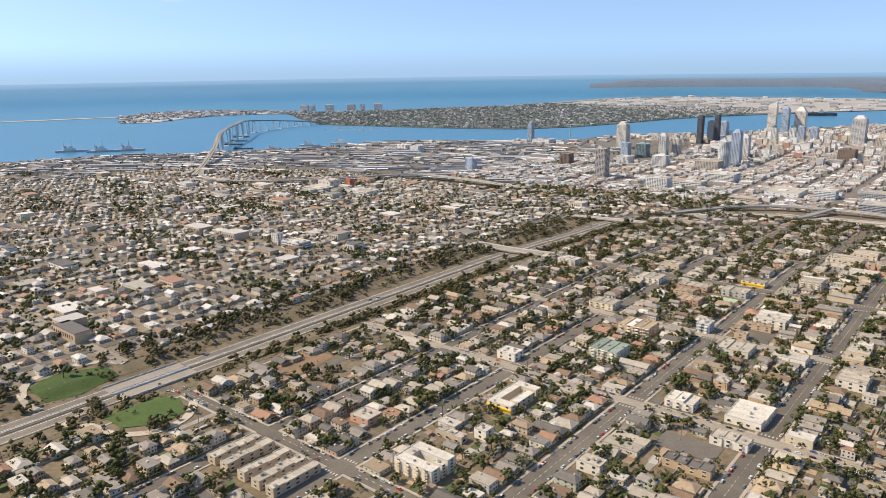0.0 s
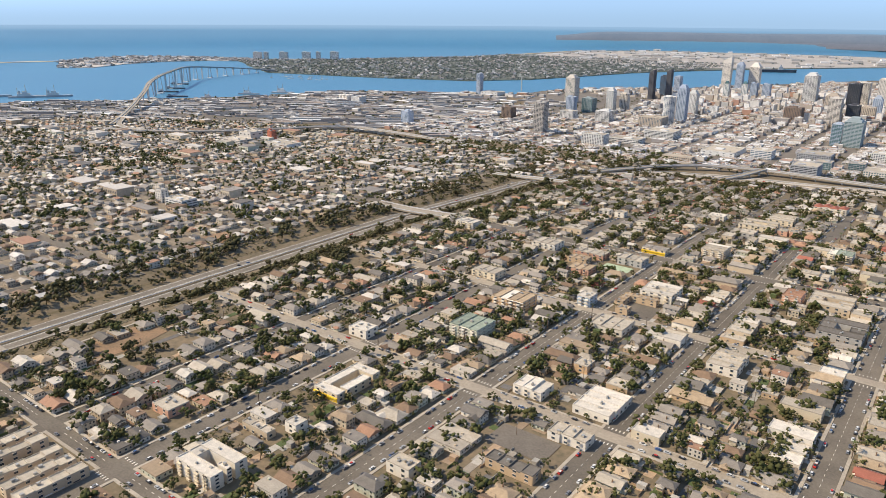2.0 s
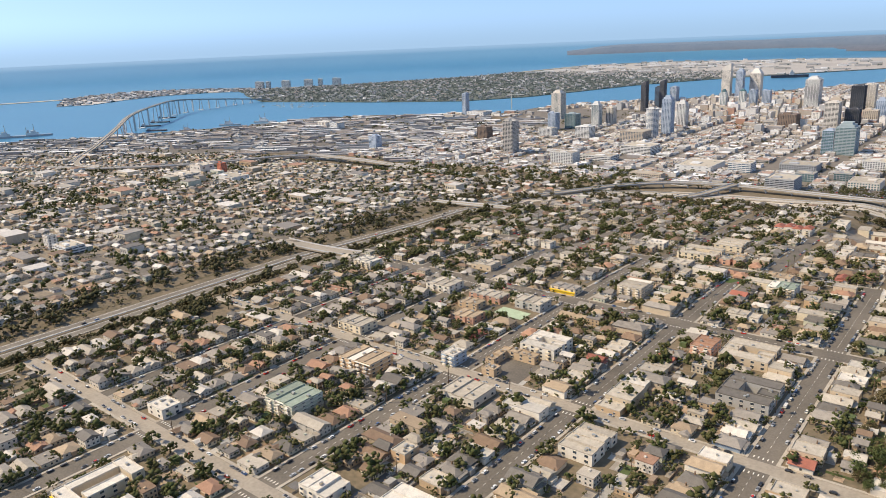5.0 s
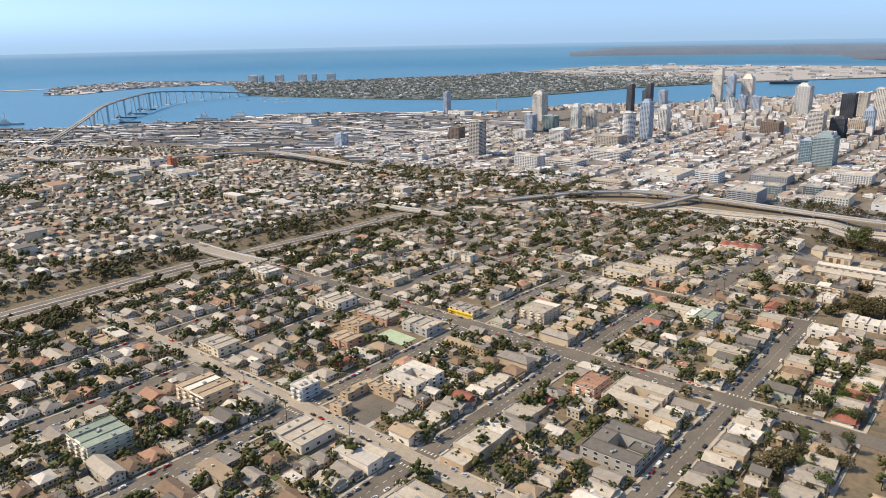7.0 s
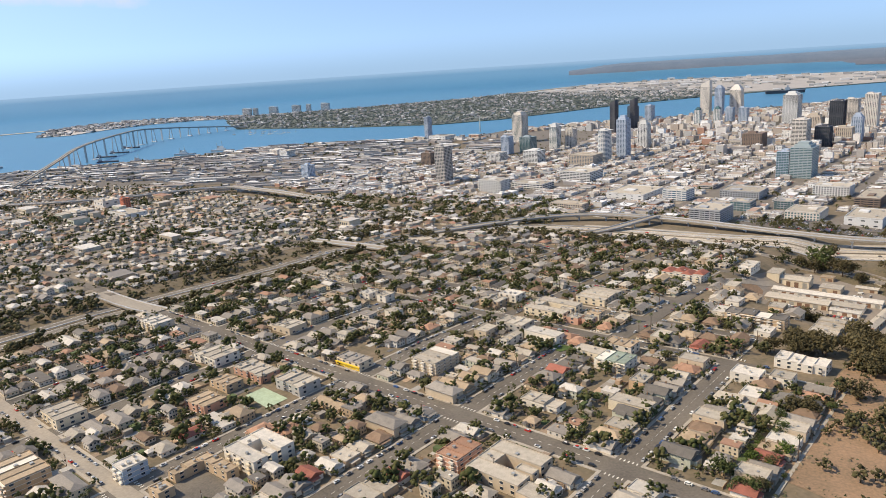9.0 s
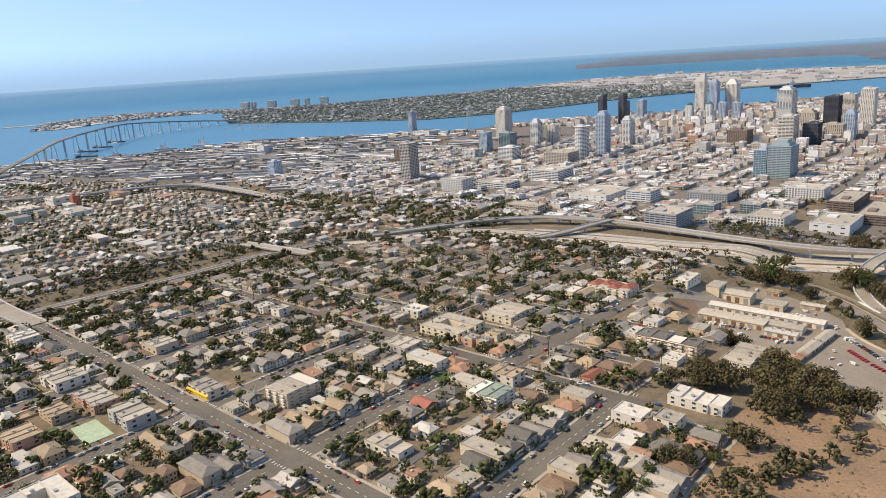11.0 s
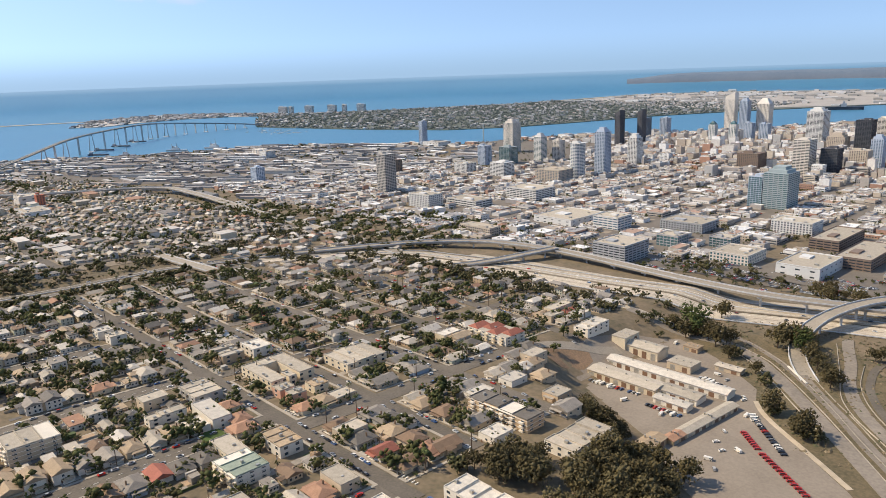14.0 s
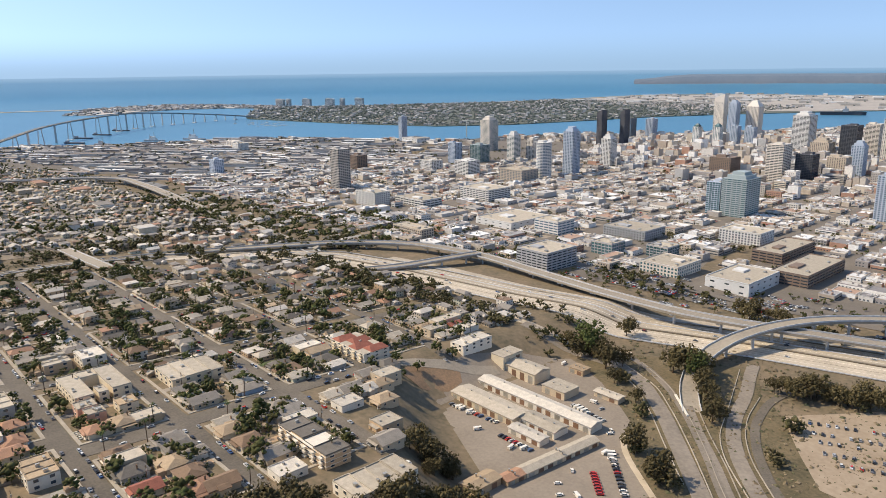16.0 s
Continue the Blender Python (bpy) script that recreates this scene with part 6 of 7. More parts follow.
wood = Shape()
for k in range(1500):
    side = grove.choice((-1, 1))
    x, y = -356 + side * grove.uniform(15, 26 if side > 0 else 52), grove.uniform(-150, 780)
    if abs(y - 535) < 9 or abs(y - 182) < 9 or abs(y - 731) < 8 or (y < 230 and grove.random() < 0.5):
        continue
    r = grove.choice((grove.uniform(0.8, 1.8), grove.uniform(1.2, 3.4)))
    small_tree(wood, x, y, ground(x, y), r * 1.7, r, grove, 7)
for k in range(1900):
    side = grove.choice((-1, -1, 1))
    x, y = -356 + side * grove.uniform(14, 27 if side > 0 else 46), grove.uniform(-150, 800)
    if noise.noise((x * 0.05, y * 0.022, 3.0)) < -0.02 or abs(y - 535) < 9 or abs(y - 182) < 10 or abs(y - 731) < 8 or (130 < y < 180) or not off_freeway(x, y, 14):
        continue
    r = grove.uniform(0.9, 2.2) if grove.random() < 0.68 else grove.uniform(2.2, 4.4)
    small_tree(wood, x, y, ground(x, y), r * 1.9, r, grove, 6)
for k in range(900):
    u = grove.random()
    x, y = -300 + 330 * u + grove.uniform(-30, 20), 850 + 30 * u + grove.gauss(0, 14)
    if off_freeway(x, y, 14) and noise.noise((x * 0.04, y * 0.06, 8.0)) > 0.0 and x < -30:
        r = grove.uniform(1.2, 3.4)
        small_tree(wood, x, y, ground(x, y), r * 1.9, r, grove, 14)
for cx, cy, sx_, sy_, n in ((66, 793, 7, 4, 9), (48, 805, 2, 3, 5), (88, 833, 3, 4, 6), (80, 862, 3, 4, 6), (31, 830, 5, 3, 4), (8, 852, 4, 2, 4), (-22, 868, 12, 4, 10), (50, 660, 8, 8, 12), (50, 632, 2, 2, 4), (42, 620, 5, 3, 6), (42, 636, 3, 3, 4), (35, 611, 3, 3, 5), (55, 615, 10, 4, 8), (78, 566, 24, 8, 20), (110, 620, 30, 24, 12), (62, 628, 9, 8, 9), (72, 645, 8, 10, 8), (60, 600, 14, 6, 12), (130, 570, 30, 12, 12), (95, 690, 14, 5, 6), (-340, 800, 22, 10, 26), (-270, 845, 24, 6, 20), (-160, 858, 40, 5, 26), (-330, 870, 30, 12, 34), (-410, 850, 40, 20, 50), (4, 664, 7, 3, 6), (-315, 395, 12, 26, 60), (-300, 160, 6, 14, 14), (-345, 150, 5, 9, 10), (-30, 874, 14, 5, 12), (80, 905, 20, 8, 16), (40, 975, 26, 8, 20), (-290, 905, 30, 14, 40), (-60, 985, 40, 10, 30), (-100, 1110, 60, 12, 30), (-285, 240, 8, 12, 14), (-395, 780, 14, 40, 60), (-400, 620, 8, 60, 60), (-400, 300, 8, 110, 90), (-300, 800, 18, 12, 30), (-200, 850, 60, 8, 50), (-75, 850, 14, 10, 20), (-240, 858, 40, 7, 40)):
    for k in range(n):
        x, y = grove.gauss(cx, sx_ * 0.55), grove.gauss(cy, sy_ * 0.55)
        r = grove.uniform(1.6, 3.6)
        small_tree(wood, x, y, ground(x, y), r * 2.0, r, grove, 18)
DRY_MIX = palette("dry_scrub", [(0.20, 0.155, 0.09), (0.13, 0.115, 0.06), (0.26, 0.20, 0.12), (0.10, 0.10, 0.05), (0.17, 0.13, 0.08)])
scrub = Shape()
for k in range(12000):
    zone = grove.random()
    if zone < 0.45:
        x, y = grove.uniform(-20, 150), grove.uniform(780, 925)
        if inside_yard(x, y):
            continue
    elif zone < 0.65:
        x, y = grove.uniform(38, 165), grove.uniform(548, 712)
    else:
        x, y = -356 + grove.choice((-1, 1)) * grove.uniform(13, 32), grove.uniform(-100, 790)
    if not off_freeway(x, y, 13) or noise.noise((x * 0.07, y * 0.07, 1.0)) < -0.25:
        continue
    scrub.clump(x, y, ground(x, y) + 0.2, 0.2 + 1.0 * grove.random() ** 3, grove, flat=0.6)
tagged(new("dry_scrub", scrub.mesh("dry_scrub", DRY_MIX)), "dry brown tufts of grass and scrub on the slopes", "scrub", kind="stuff")
tagged(new("slope_brush", wood.mesh("slope_brush", LEAF_BRUSH, True)), "dark brush and trees on the freeway slopes", "brush", kind="stuff")
wood = Shape()
for k in range(10500):
    x, y = grove.uniform(-1540, -386), grove.uniform(-240, 900)
    if y - 0.35 * (x + 100) > 1185 or (x < -1250 and y > 480 and k % 5) or (k % 2 and x < -1000):
        continue
    r = grove.uniform(1.3, 3.3)
    if k % 97 == 0:
        r = 5
    small_tree(wood, x, y, ground(x, y), r * 1.9, r, grove, 4 if x > -700 else 3)
for k in range(70):
    cx, cy, spread = grove.uniform(-1400, -420), grove.uniform(-180, 820), grove.uniform(8, 26)
    for q in range(int(spread * 1.1)):
        x, y = grove.gauss(cx, spread), grove.gauss(cy, spread * 0.7)
        if y - 0.35 * (x + 100) < 1150 and x < -402:
            r = grove.uniform(2.0, 4.4)
            small_tree(wood, x, y, ground(x, y), r * 2.0, r, grove, 6)
for k in range(900):
    x, y = grove.uniform(-640, -270), grove.uniform(850, 1010)
    if off_freeway(x, y, 24) and 890 + 0.1 * (x + 300) < y and y - 0.35 * (x + 100) < 1110:
        r = grove.uniform(1.5, 3.6)
        small_tree(wood, x, y, ground(x, y), r * 2.0, r, grove, 7)
for k in range(2600):
    x, y = grove.uniform(-720, 100), grove.uniform(900, 1900)
    if k % 2:
        x = round(x / 64) * 64 + 32 + grove.choice((-4.5, 4.5))
    else:
        y = round((y - 990) / 46) * 46 + 990 + grove.choice((-4.0, 4.0))
    if y - 0.35 * (x + 100) > 975 and off_freeway(x, y, 26) and not any(abs(x - p) < q and abs(y - r) < w for p, r, q, w in TALL):
        r = grove.uniform(1.0, 2.3)
        small_tree(wood, x, y, ground(x, y), r * 2.1, r, grove, 6)
for k in range(1500):
    x, y = grove.uniform(-1650, -620), grove.uniform(480, 1420)
    if y - 0.35 * (x + 100) > 1120 and float(coast_side(np.array([x]), np.array([y]))[0]) > 30:
        r = grove.uniform(1.4, 3.4)
        small_tree(wood, x, y, ground(x, y), r * 1.9, r, grove, 5)
tagged(new("far_trees", wood.mesh("far_trees", LEAF_FAR, True)), "dark trees spread through the far streets", "trees", kind="stuff")

# the peninsula: trees, houses, shore towers
wood, roofs = Shape(), Shape()


def inside(x, y, poly):
    hit = False
    for (ax, ay), (bx, by) in zip(poly, poly[1:] + poly[:1]):
        if (ay > y) != (by > y) and x < (bx - ax) * (y - ay) / (by - ay) + ax:
            hit = not hit
    return hit


for k in range(13000):
    x, y = grove.uniform(-2450, -820), grove.uniform(1620, 3100)
    if not inside(x, y, CORONADO):
        continue
    if grove.random() < 0.86:
        r = grove.uniform(1.8, 4.2)
        for j in range(2):
            wood.clump(x + grove.uniform(-r, r), y + grove.uniform(-r, r), 1.6 + r * grove.uniform(0.2, 0.9), r * 0.75, grove)
    else:
        h = grove.uniform(3, 6)
        q = grove.uniform(0.5, 0.95)
        roofs.box(x, y, 1, 1.6 + h * 0.8, 10 * q, 8 * q, 35, 1)
        roofs.roof(x, y, 1.6 + h * 0.8, 11 * q, 9 * q, 1.8, 2 * q, 35, 0)
for k in range(900):
    x, y = grove.uniform(-3020, -2340), grove.uniform(1287, 2092)
    if inside(x, y, CAYS):
        roofs.box(x, y, 1, grove.uniform(4, 6.5), grove.uniform(8, 18), grove.uniform(8, 14), 35, k % 2)
        wood.clump(x + 8, y + 5, 3, 3.5, grove)
for k in range(240):
    x, y = grove.uniform(-1800, 50), grove.uniform(2900, 4050)
    if inside(x, y, CORONADO):
        roofs.box(x, y, 1, grove.uniform(5, 10), grove.uniform(15, 60), grove.uniform(12, 30), 20, 1)
        wood.clump(x + 20, y - 25, 3, 5, grove)
for k in range(40):
    roofs.box(-1396 + k * 6.4 + grove.uniform(-2, 2), 3205 + grove.uniform(-10, 10), 1, 9, 9, 34, 0, 1)
tagged(new("peninsula_trees", wood.mesh("peninsula_trees", LEAF_COAST_HAZED, True)), "green trees over the peninsula, paled by painted haze", "trees", kind="stuff")
tagged(new("peninsula_houses", roofs.mesh("peninsula_houses", [palette("roofs_coast", [(0.30, 0.29, 0.29), (0.36, 0.35, 0.35), (0.24, 0.23, 0.23), (0.34, 0.29, 0.26), (0.52, 0.51, 0.50), (0.30, 0.30, 0.30)]), palette("walls_coast", [(0.50, 0.49, 0.48), (0.42, 0.40, 0.37), (0.64, 0.63, 0.62)])])), "pale small buildings among the peninsula trees", "houses", kind="stuff")
for i, (x, y) in enumerate(((-2470, 2085), (-2440, 2105), (-2400, 2165), (-2340, 2235), (-2310, 2275), (-2270, 2330))):
    tower(x, y, 34 if i not in (1, 4) else 16, 18, 26, "white", "d", "slab", "white shore apartment tower across the bay", 30, "box")

# ---------------------------------------------------------------- maintenance yard beside the freeway
def shed(x, y, sx, sy, h, rise, wall, roof, label, rot=0.0):
    root = base("shed", pose(x, y, ground(x, y), 0, 0, rot), label, "shed")
    s = Shape().box(0, 0, -1.5, h, sx, sy)
    if rise:
        for k in (-1, 1):
            if sx >= sy:
                s.add([(k * sx / 2 * 0.99, -sy / 2, h), (k * sx / 2 * 0.99, sy / 2, h), (k * sx / 2 * 0.99, 0, h + rise)], [(0, 1, 2)])
            else:
                s.add([(-sx / 2, k * sy / 2 * 0.99, h), (sx / 2, k * sy / 2 * 0.99, h), (0, k * sy / 2 * 0.99, h + rise)], [(0, 1, 2)])
    part("wall", s, wall_mat(wall), root)
    if rise:
        part("roof", Shape().roof(0, 0, h, sx + 0.8, sy + 0.8, rise), roof_mat(roof), root)
    else:
        part("roof", Shape().box(0, 0, h, h + 0.25, sx + 0.4, sy + 0.4), roof_mat(roof), root)
    k = max(2, int(max(sx, sy) / 4.5))
    for i in range(k):
        u = (i + 0.5) / k - 0.5
        if sx >= sy:
            part("roller_door", Shape().box(u * sx, -sy / 2, 0, h * 0.75, 2.6, 0.12), DOOR_MAT if i % 3 else METAL, root)
        else:
            part("roller_door", Shape().box(sx / 2, u * sy, 0, h * 0.75, 0.12, 2.6), DOOR_MAT if i % 3 else METAL, root)
    for i in range(3):
        part("roof_vent", Shape().drum((i - 1) * sx * 0.3, 0, h + rise * 0.8, h + rise + 0.7, 0.35, 8), METAL, root)
    return root


shed(-3, 807, 62, 7.5, 3.2, 1.2, "white", "white", "long white gabled workshop shed")
shed(-15, 791, 36, 10.5, 3.4, 0.8, "cream", "pale", "long grey-roofed workshop shed")
shed(12, 794, 18, 8.5, 3.0, 1.0, "white", "pale", "white workshop with a grey gabled roof")
shed(13, 784, 16, 5.5, 2.6, 0.6, "white", "white", "small white workshop shed with roller doors")
shed(31.1, 780.5, 5.2, 37, 2.2, 0.9, "cream", "pale", "very long narrow grey-roofed shed", -5.2)
shed(29.0, 757.5, 5.0, 8.6, 2.2, 0.9, "tan", "terracotta", "brown-roofed end of a long narrow shed", -5.2)
shed(-27, 827, 20, 10.5, 5.0, 1.4, "cream", "pale", "cream two-storey workshop with a gabled roof")
shed(-39, 827, 8, 13, 5.0, 0, "cream", "pale", "cream flat-roofed workshop wing")
shed(-4, 824, 12.5, 10, 3.6, 0, "beige", "pale", "beige flat-roofed depot building")
shed(14, 835, 12.5, 5, 2.4, 0.5, "beige", "pale", "low beige store shed")
shed(-12, 848, 8, 6, 2.6, 0, "tan", "tan", "small tan canopy building")
shed(25, 746, 7, 13, 3.0, 1.0, "tan", "tan", "small tan gabled shed under the trees")


def sheet(name, pts, mat, label, lift=0.2, cell=7.0):
    """A paved or planted patch that follows the ground, clipped to an outline."""
    edge = []
    for a, c in zip(pts, pts[1:] + pts[:1]):
        k = max(1, int(math.hypot(c[0] - a[0], c[1] - a[1]) / cell))
        edge += [(a[0] + (c[0] - a[0]) * i / k, a[1] + (c[1] - a[1]) * i / k) for i in range(k)]
    cx, cy = sum(p[0] for p in edge) / len(edge), sum(p[1] for p in edge) / len(edge)
    far = max(math.hypot(p[0] - cx, p[1] - cy) for p in edge)
    rings = max(2, int(far / cell / 1.5))
    m = len(edge)
    vs = [(cx, cy, ground(cx, cy) + lift)]
    for q in range(1, rings + 1):
        for ex, ey in edge:
            x, y = cx + (ex - cx) * q / rings, cy + (ey - cy) * q / rings
            vs.append((x, y, ground(x, y) + lift))
    fs = [(0, 1 + i, 1 + (i + 1) % m) for i in range(m)]
    for q in range(rings - 1):
        for i in range(m):
            j = (i + 1) % m
            fs.append((1 + q * m + i, 1 + q * m + m + i, 1 + q * m + m + j, 1 + q * m + j))
    area = sum(a[0] * c[1] - c[0] * a[1] for a, c in zip(pts, pts[1:] + pts[:1]))
    s = Shape().add(vs, fs if area > 0 else [f[::-1] for f in fs])
    me = s.mesh(name, mat)
    return tagged(new(name, me), label, name.split("_")[0], kind="structure")


sheet("pavement_yard", [(-46, 780), (-50, 810), (-44, 835), (-25, 858), (2, 846), (23, 831), (32, 824), (37, 812), (43, 803), (55, 793), (70, 781), (90, 765), (150, 705), (120, 676), (84, 700), (62, 722), (46, 730), (20, 752), (-30, 776)], ASPHALT_YARD, "worn asphalt service yard with faded markings", 0.16, 3.0)
for k, line_ in enumerate(([(-30, 866), (-8, 884), (22, 902), (45, 908), (60, 880), (40, 850), (23, 831), (2, 846)], [(23, 831), (40, 850), (60, 880), (72, 872), (92, 846), (75, 815), (55, 793), (37, 812)], [(55, 793), (75, 815), (92, 846), (108, 826), (170, 770), (200, 730), (150, 705), (90, 765)])):
    sheet("ground_slope", line_, BRUSH, "dry brown grass between the ramps", 0.08 + 0.004 * k, 4.0)
ribbon("road", [(-60, 764), (-57, 776), (-52, 788), (-47, 799), (-40, 806), (-36, 818)], 6.0, CONC_STREET, "pale concrete lane curving down to the yard", lift=0.32, step=4)
sheet("ground_dirt", [(-50, 770), (-53, 779), (-48, 792), (-43, 800), (-37, 796), (-35, 786), (-40, 774)], DIRT, "bare brown slope of earth beside the yard", 0.22, 2.0)
sheet("pavement_lot", [(-112, 279), (-86, 279), (-86, 294), (-112, 294)], ASPHALT_LOT, "small grey parking lot among the houses", 0.2, 3.0)
sheet("pavement_lot", [(72, 872), (100, 908), (150, 890), (170, 850), (130, 826), (104, 828), (90, 846)], DUST, "pale dusty parking lot with rows of cars", 0.2, 4.0)
sheet("ground_slope", [(36, 560), (140, 540), (170, 620), (130, 670), (84, 696), (60, 716), (40, 700), (38, 640)], DIRT, "dry brown grass slope below the houses", 0.14, 5.0)
sheet("ground_dirt", [(-244, 187), (-228, 187), (-228, 208), (-244, 206)], DIRT, "bare orange dirt lot", 0.18, 3.0)
sheet("ground_dirt", [(-318, 225), (-316, 262), (-298, 262), (-292, 240), (-296, 222)], DIRT, "bare orange dirt slope above the freeway", 0.18, 3.0)
sheet("ground_dirt", [(-318, 340), (-288, 340), (-286, 364), (-316, 366)], DIRT, "bare orange dirt slope above the freeway", 0.18, 3.0)
sheet("ground_dirt", [(-425, 372), (-402, 372), (-402, 395), (-425, 392)], DIRT, "bare orange dirt slope above the freeway", 0.6, 3.0)
sheet("ground_dirt", [(-160, 318), (-144, 318), (-144, 332), (-160, 332)], DIRT, "bare tan dirt corner lot", 0.18, 3.0)
ribbon("ground_slope", [(-332, -100), (-332, 700)], 12, BRUSH, "dry brush slope beside the freeway", 0.12, 7, category="slope")
ribbon("ground_slope", [(-380, -100), (-380, 700)], 14, BRUSH, "dry brush slope beside the freeway", 0.12, 7, category="slope")
sheet("ground_far_yards", [(-398, -240), (-398, 745), (-440, 800), (-640, 870), (-900, 860), (-1000, 660), (-1230, 560), (-1560, 430), (-1560, -240)], FAR_YARDS, "grey-brown yards of the far neighbourhood", 0.3, 30)
sheet("pavement_downtown", [(-330, 1010), (-100, 985), (90, 1010), (100, 1400), (60, 2600), (-300, 2520), (-520, 2100), (-620, 1860), (-860, 1600), (-700, 1230), (-480, 1050)], ASPHALT_LOT, "grey streets and lots between the downtown buildings", 0.25, 40)
sheet("pavement_harbour", [(-830, 960), (-700, 1100), (-860, 1480), (-1020, 1480), (-1150, 1420), (-1230, 1340), (-1265, 1210), (-1320, 1110), (-1380, 1020), (-1460, 890), (-1540, 770), (-1420, 620), (-1100, 780)], ASPHALT_LOT, "grey yards and quays of the harbour", 0.3, 40)
sheet("lawn", [(-392, 132), (-400, 150), (-390, 172), (-376, 174), (-370, 150), (-374, 134)], LAWN, "bright green lawn inside a ramp loop", 0.4, 2.0)
sheet("lawn", [(-333, 142), (-341, 154), (-338, 168), (-318, 176), (-303, 170), (-300, 156), (-312, 142)], LAWN, "bright green lawn inside a ramp loop", 0.3, 2.0)
sheet("lawn", [(-560, 670), (-525, 676), (-525, 705), (-560, 700)], LAWN, "small green park in the far neighbourhood", 0.5, 5.0)
ribbon("road", [(-345, 130), (-330, 134), (-308, 136), (-294, 150), (-296, 168), (-310, 179)], 4.5, FREEWAY, "curving freeway loop ramp", lift=0.35, step=4)
ribbon("road", [(-368, 128), (-385, 126), (-402, 136), (-408, 156), (-398, 176), (-385, 182)], 4.5, FREEWAY, "curving freeway loop ramp", lift=0.45, step=4)


# ---------------------------------------------------------------- cars
CAR_PAINT = {"white": (0.78, 0.78, 0.76), "silver": (0.45, 0.46, 0.47), "black": (0.03, 0.03, 0.035), "red": (0.50, 0.03, 0.02), "blue": (0.06, 0.12, 0.28), "grey": (0.18, 0.18, 0.19)}


def car_kind(color, van=False):
    word = "van" if van else "car"
    root = base(word, Matrix.Identity(4), f"{color} parked {word} with dark windows", word, "cars parked along the streets")
    paint = surface("car_" + color, CAR_PAINT[color], 0.3, 0.1, vary=0.05, rnd=0.08, spec=0.6)
    L_, W_, H_ = (3.1, 1.2, 1.25) if van else (2.6, 1.05, 0.6)
    s = Shape().box(0, 0, 0.18, H_, L_, W_)
    if not van:
        s.box(-0.12, 0, 0.86, 0.92, 1.35, W_ * 0.8)
    part("body", s, paint, root)
    g = Shape().box(-0.12, 0, 0.6, 0.87, 1.75, W_ * 0.92, top=0.8) if not van else Shape().box(1.15, 0, 0.75, 1.18, 1.06, W_ * 1.02)
    part("glazing", g, GLASS, root)
    for a in (-1, 1):
        for c in (-1, 1):
            w = part("wheel", Shape().drum(0, 0, -0.09, 0.09, 0.24, 10), TYRE, root)
            w.matrix_local = pose(a * L_ * 0.32, c * W_ * 0.46, 0.24, 90)
    return root


CARS = [car_kind(c) for c in ("white", "silver", "black", "red", "blue", "grey", "white")] + [car_kind("white", True)]
drive = random.Random(33)
PARK = []
for line_, w_, _ in STREETS:
    for (ax, ay), (bx, by) in zip(line_, line_[1:]):
        ll = math.hypot(bx - ax, by - ay)
        ux, uy = (bx - ax) / ll, (by - ay) / ll
        for side in (-1, 1):
            u = 6.0
            while u < ll - 6:
                u += drive.uniform(3.2, 6.4) if drive.random() < 0.66 else drive.uniform(7, 18)
                x, y = ax + ux * u - uy * side * (w_ / 2 - 0.85), ay + uy * u + ux * side * (w_ / 2 - 0.85)
                if sum(math.hypot(x - p, y - q) < 9 for p in X_STREETS for q in Y_STREETS) or (ux > 0.7 and x > 30) or y < 66:
                    continue
                if (uy > 0.7 and min(abs(y - q) for q in Y_STREETS + Y_UPPER) < 7.5 and y < 770) or (ux > 0.7 and min(abs(x - q) for q in (X_STREETS if y < 645 else X_UPPER)) < 7.5):
                    continue
                PARK.append((x, y, math.degrees(math.atan2(uy, ux)) + drive.choice((0, 180)), 0.2))
PARK.sort(key=lambda p: -(p[0] - abs(p[1] - 560) * 0.15))
YARD = [(46 + 1.35 * i, 781 - 1.25 * i, 40, 0.2, 3) for i in range(8)] + [(58.5 + 1.85 * i, 769.5 - 1.4 * i, 40, 0.2, 3) for i in range(13)]
YARD += [(42 + 1.6 * i, 797 - 1.6 * i, 40, 0.2, k) for i, k in enumerate((7, 7, 0, 5, 2, 2, 3, 2, 2, 5, 2, 0, 0, 2, 2))]
YARD += [(x, y, drive.uniform(0, 180), 0.2, drive.choice((0, 7, 7, 1))) for x, y in ((41.5, 767), (46.4, 762), (39.9, 777), (45.6, 752.6), (50.6, 747.7), (50.9, 765.8), (40.4, 795.5), (44.4, 793.8), (48, 791), (31.9, 811.5), (33, 809), (12, 826.6), (18, 824), (-17, 781), (14, 773), (17.7, 776), (-5, 774), (-23, 850), (27, 766))]
YARD += [(-30 + 2.0 * i, 781 + 0.2 * i, 80, 0.2, drive.randrange(8)) for i in range(14) if i % 5] + [(5 + 1.9 * i, 777, 85, 0.2, drive.randrange(7)) for i in range(9)]
YARD += [(8 + 2.1 * i, 818 - 0.3 * i, 80, 0.2, drive.choice((0, 1, 2, 7))) for i in range(9)]
for x, y, r, z, k in YARD:
    copy_thing(CARS[k], pose(x, y, ground(x, y) + z, 0, 0, r))
for x, y, r, z in PARK[:56]:
    copy_thing(CARS[drive.choice((0, 0, 1, 1, 2, 2, 2, 4, 5, 5, 5, 7))], pose(x, y, ground(x, y) + z, 0, 0, r))
for i, o in enumerate(CARS):
    x, y, r, z = PARK[56 + i]
    o.matrix_world = pose(x, y, ground(x, y) + z, 0, 0, r)
CAR_MIX = palette("cars_far", [CAR_PAINT[c] for c in ("white", "silver", "black", "grey", "white", "silver", "black", "silver", "grey", "grey", "blue", "white", "black", "silver", "red", "grey")], 0.35)
traffic = Shape()


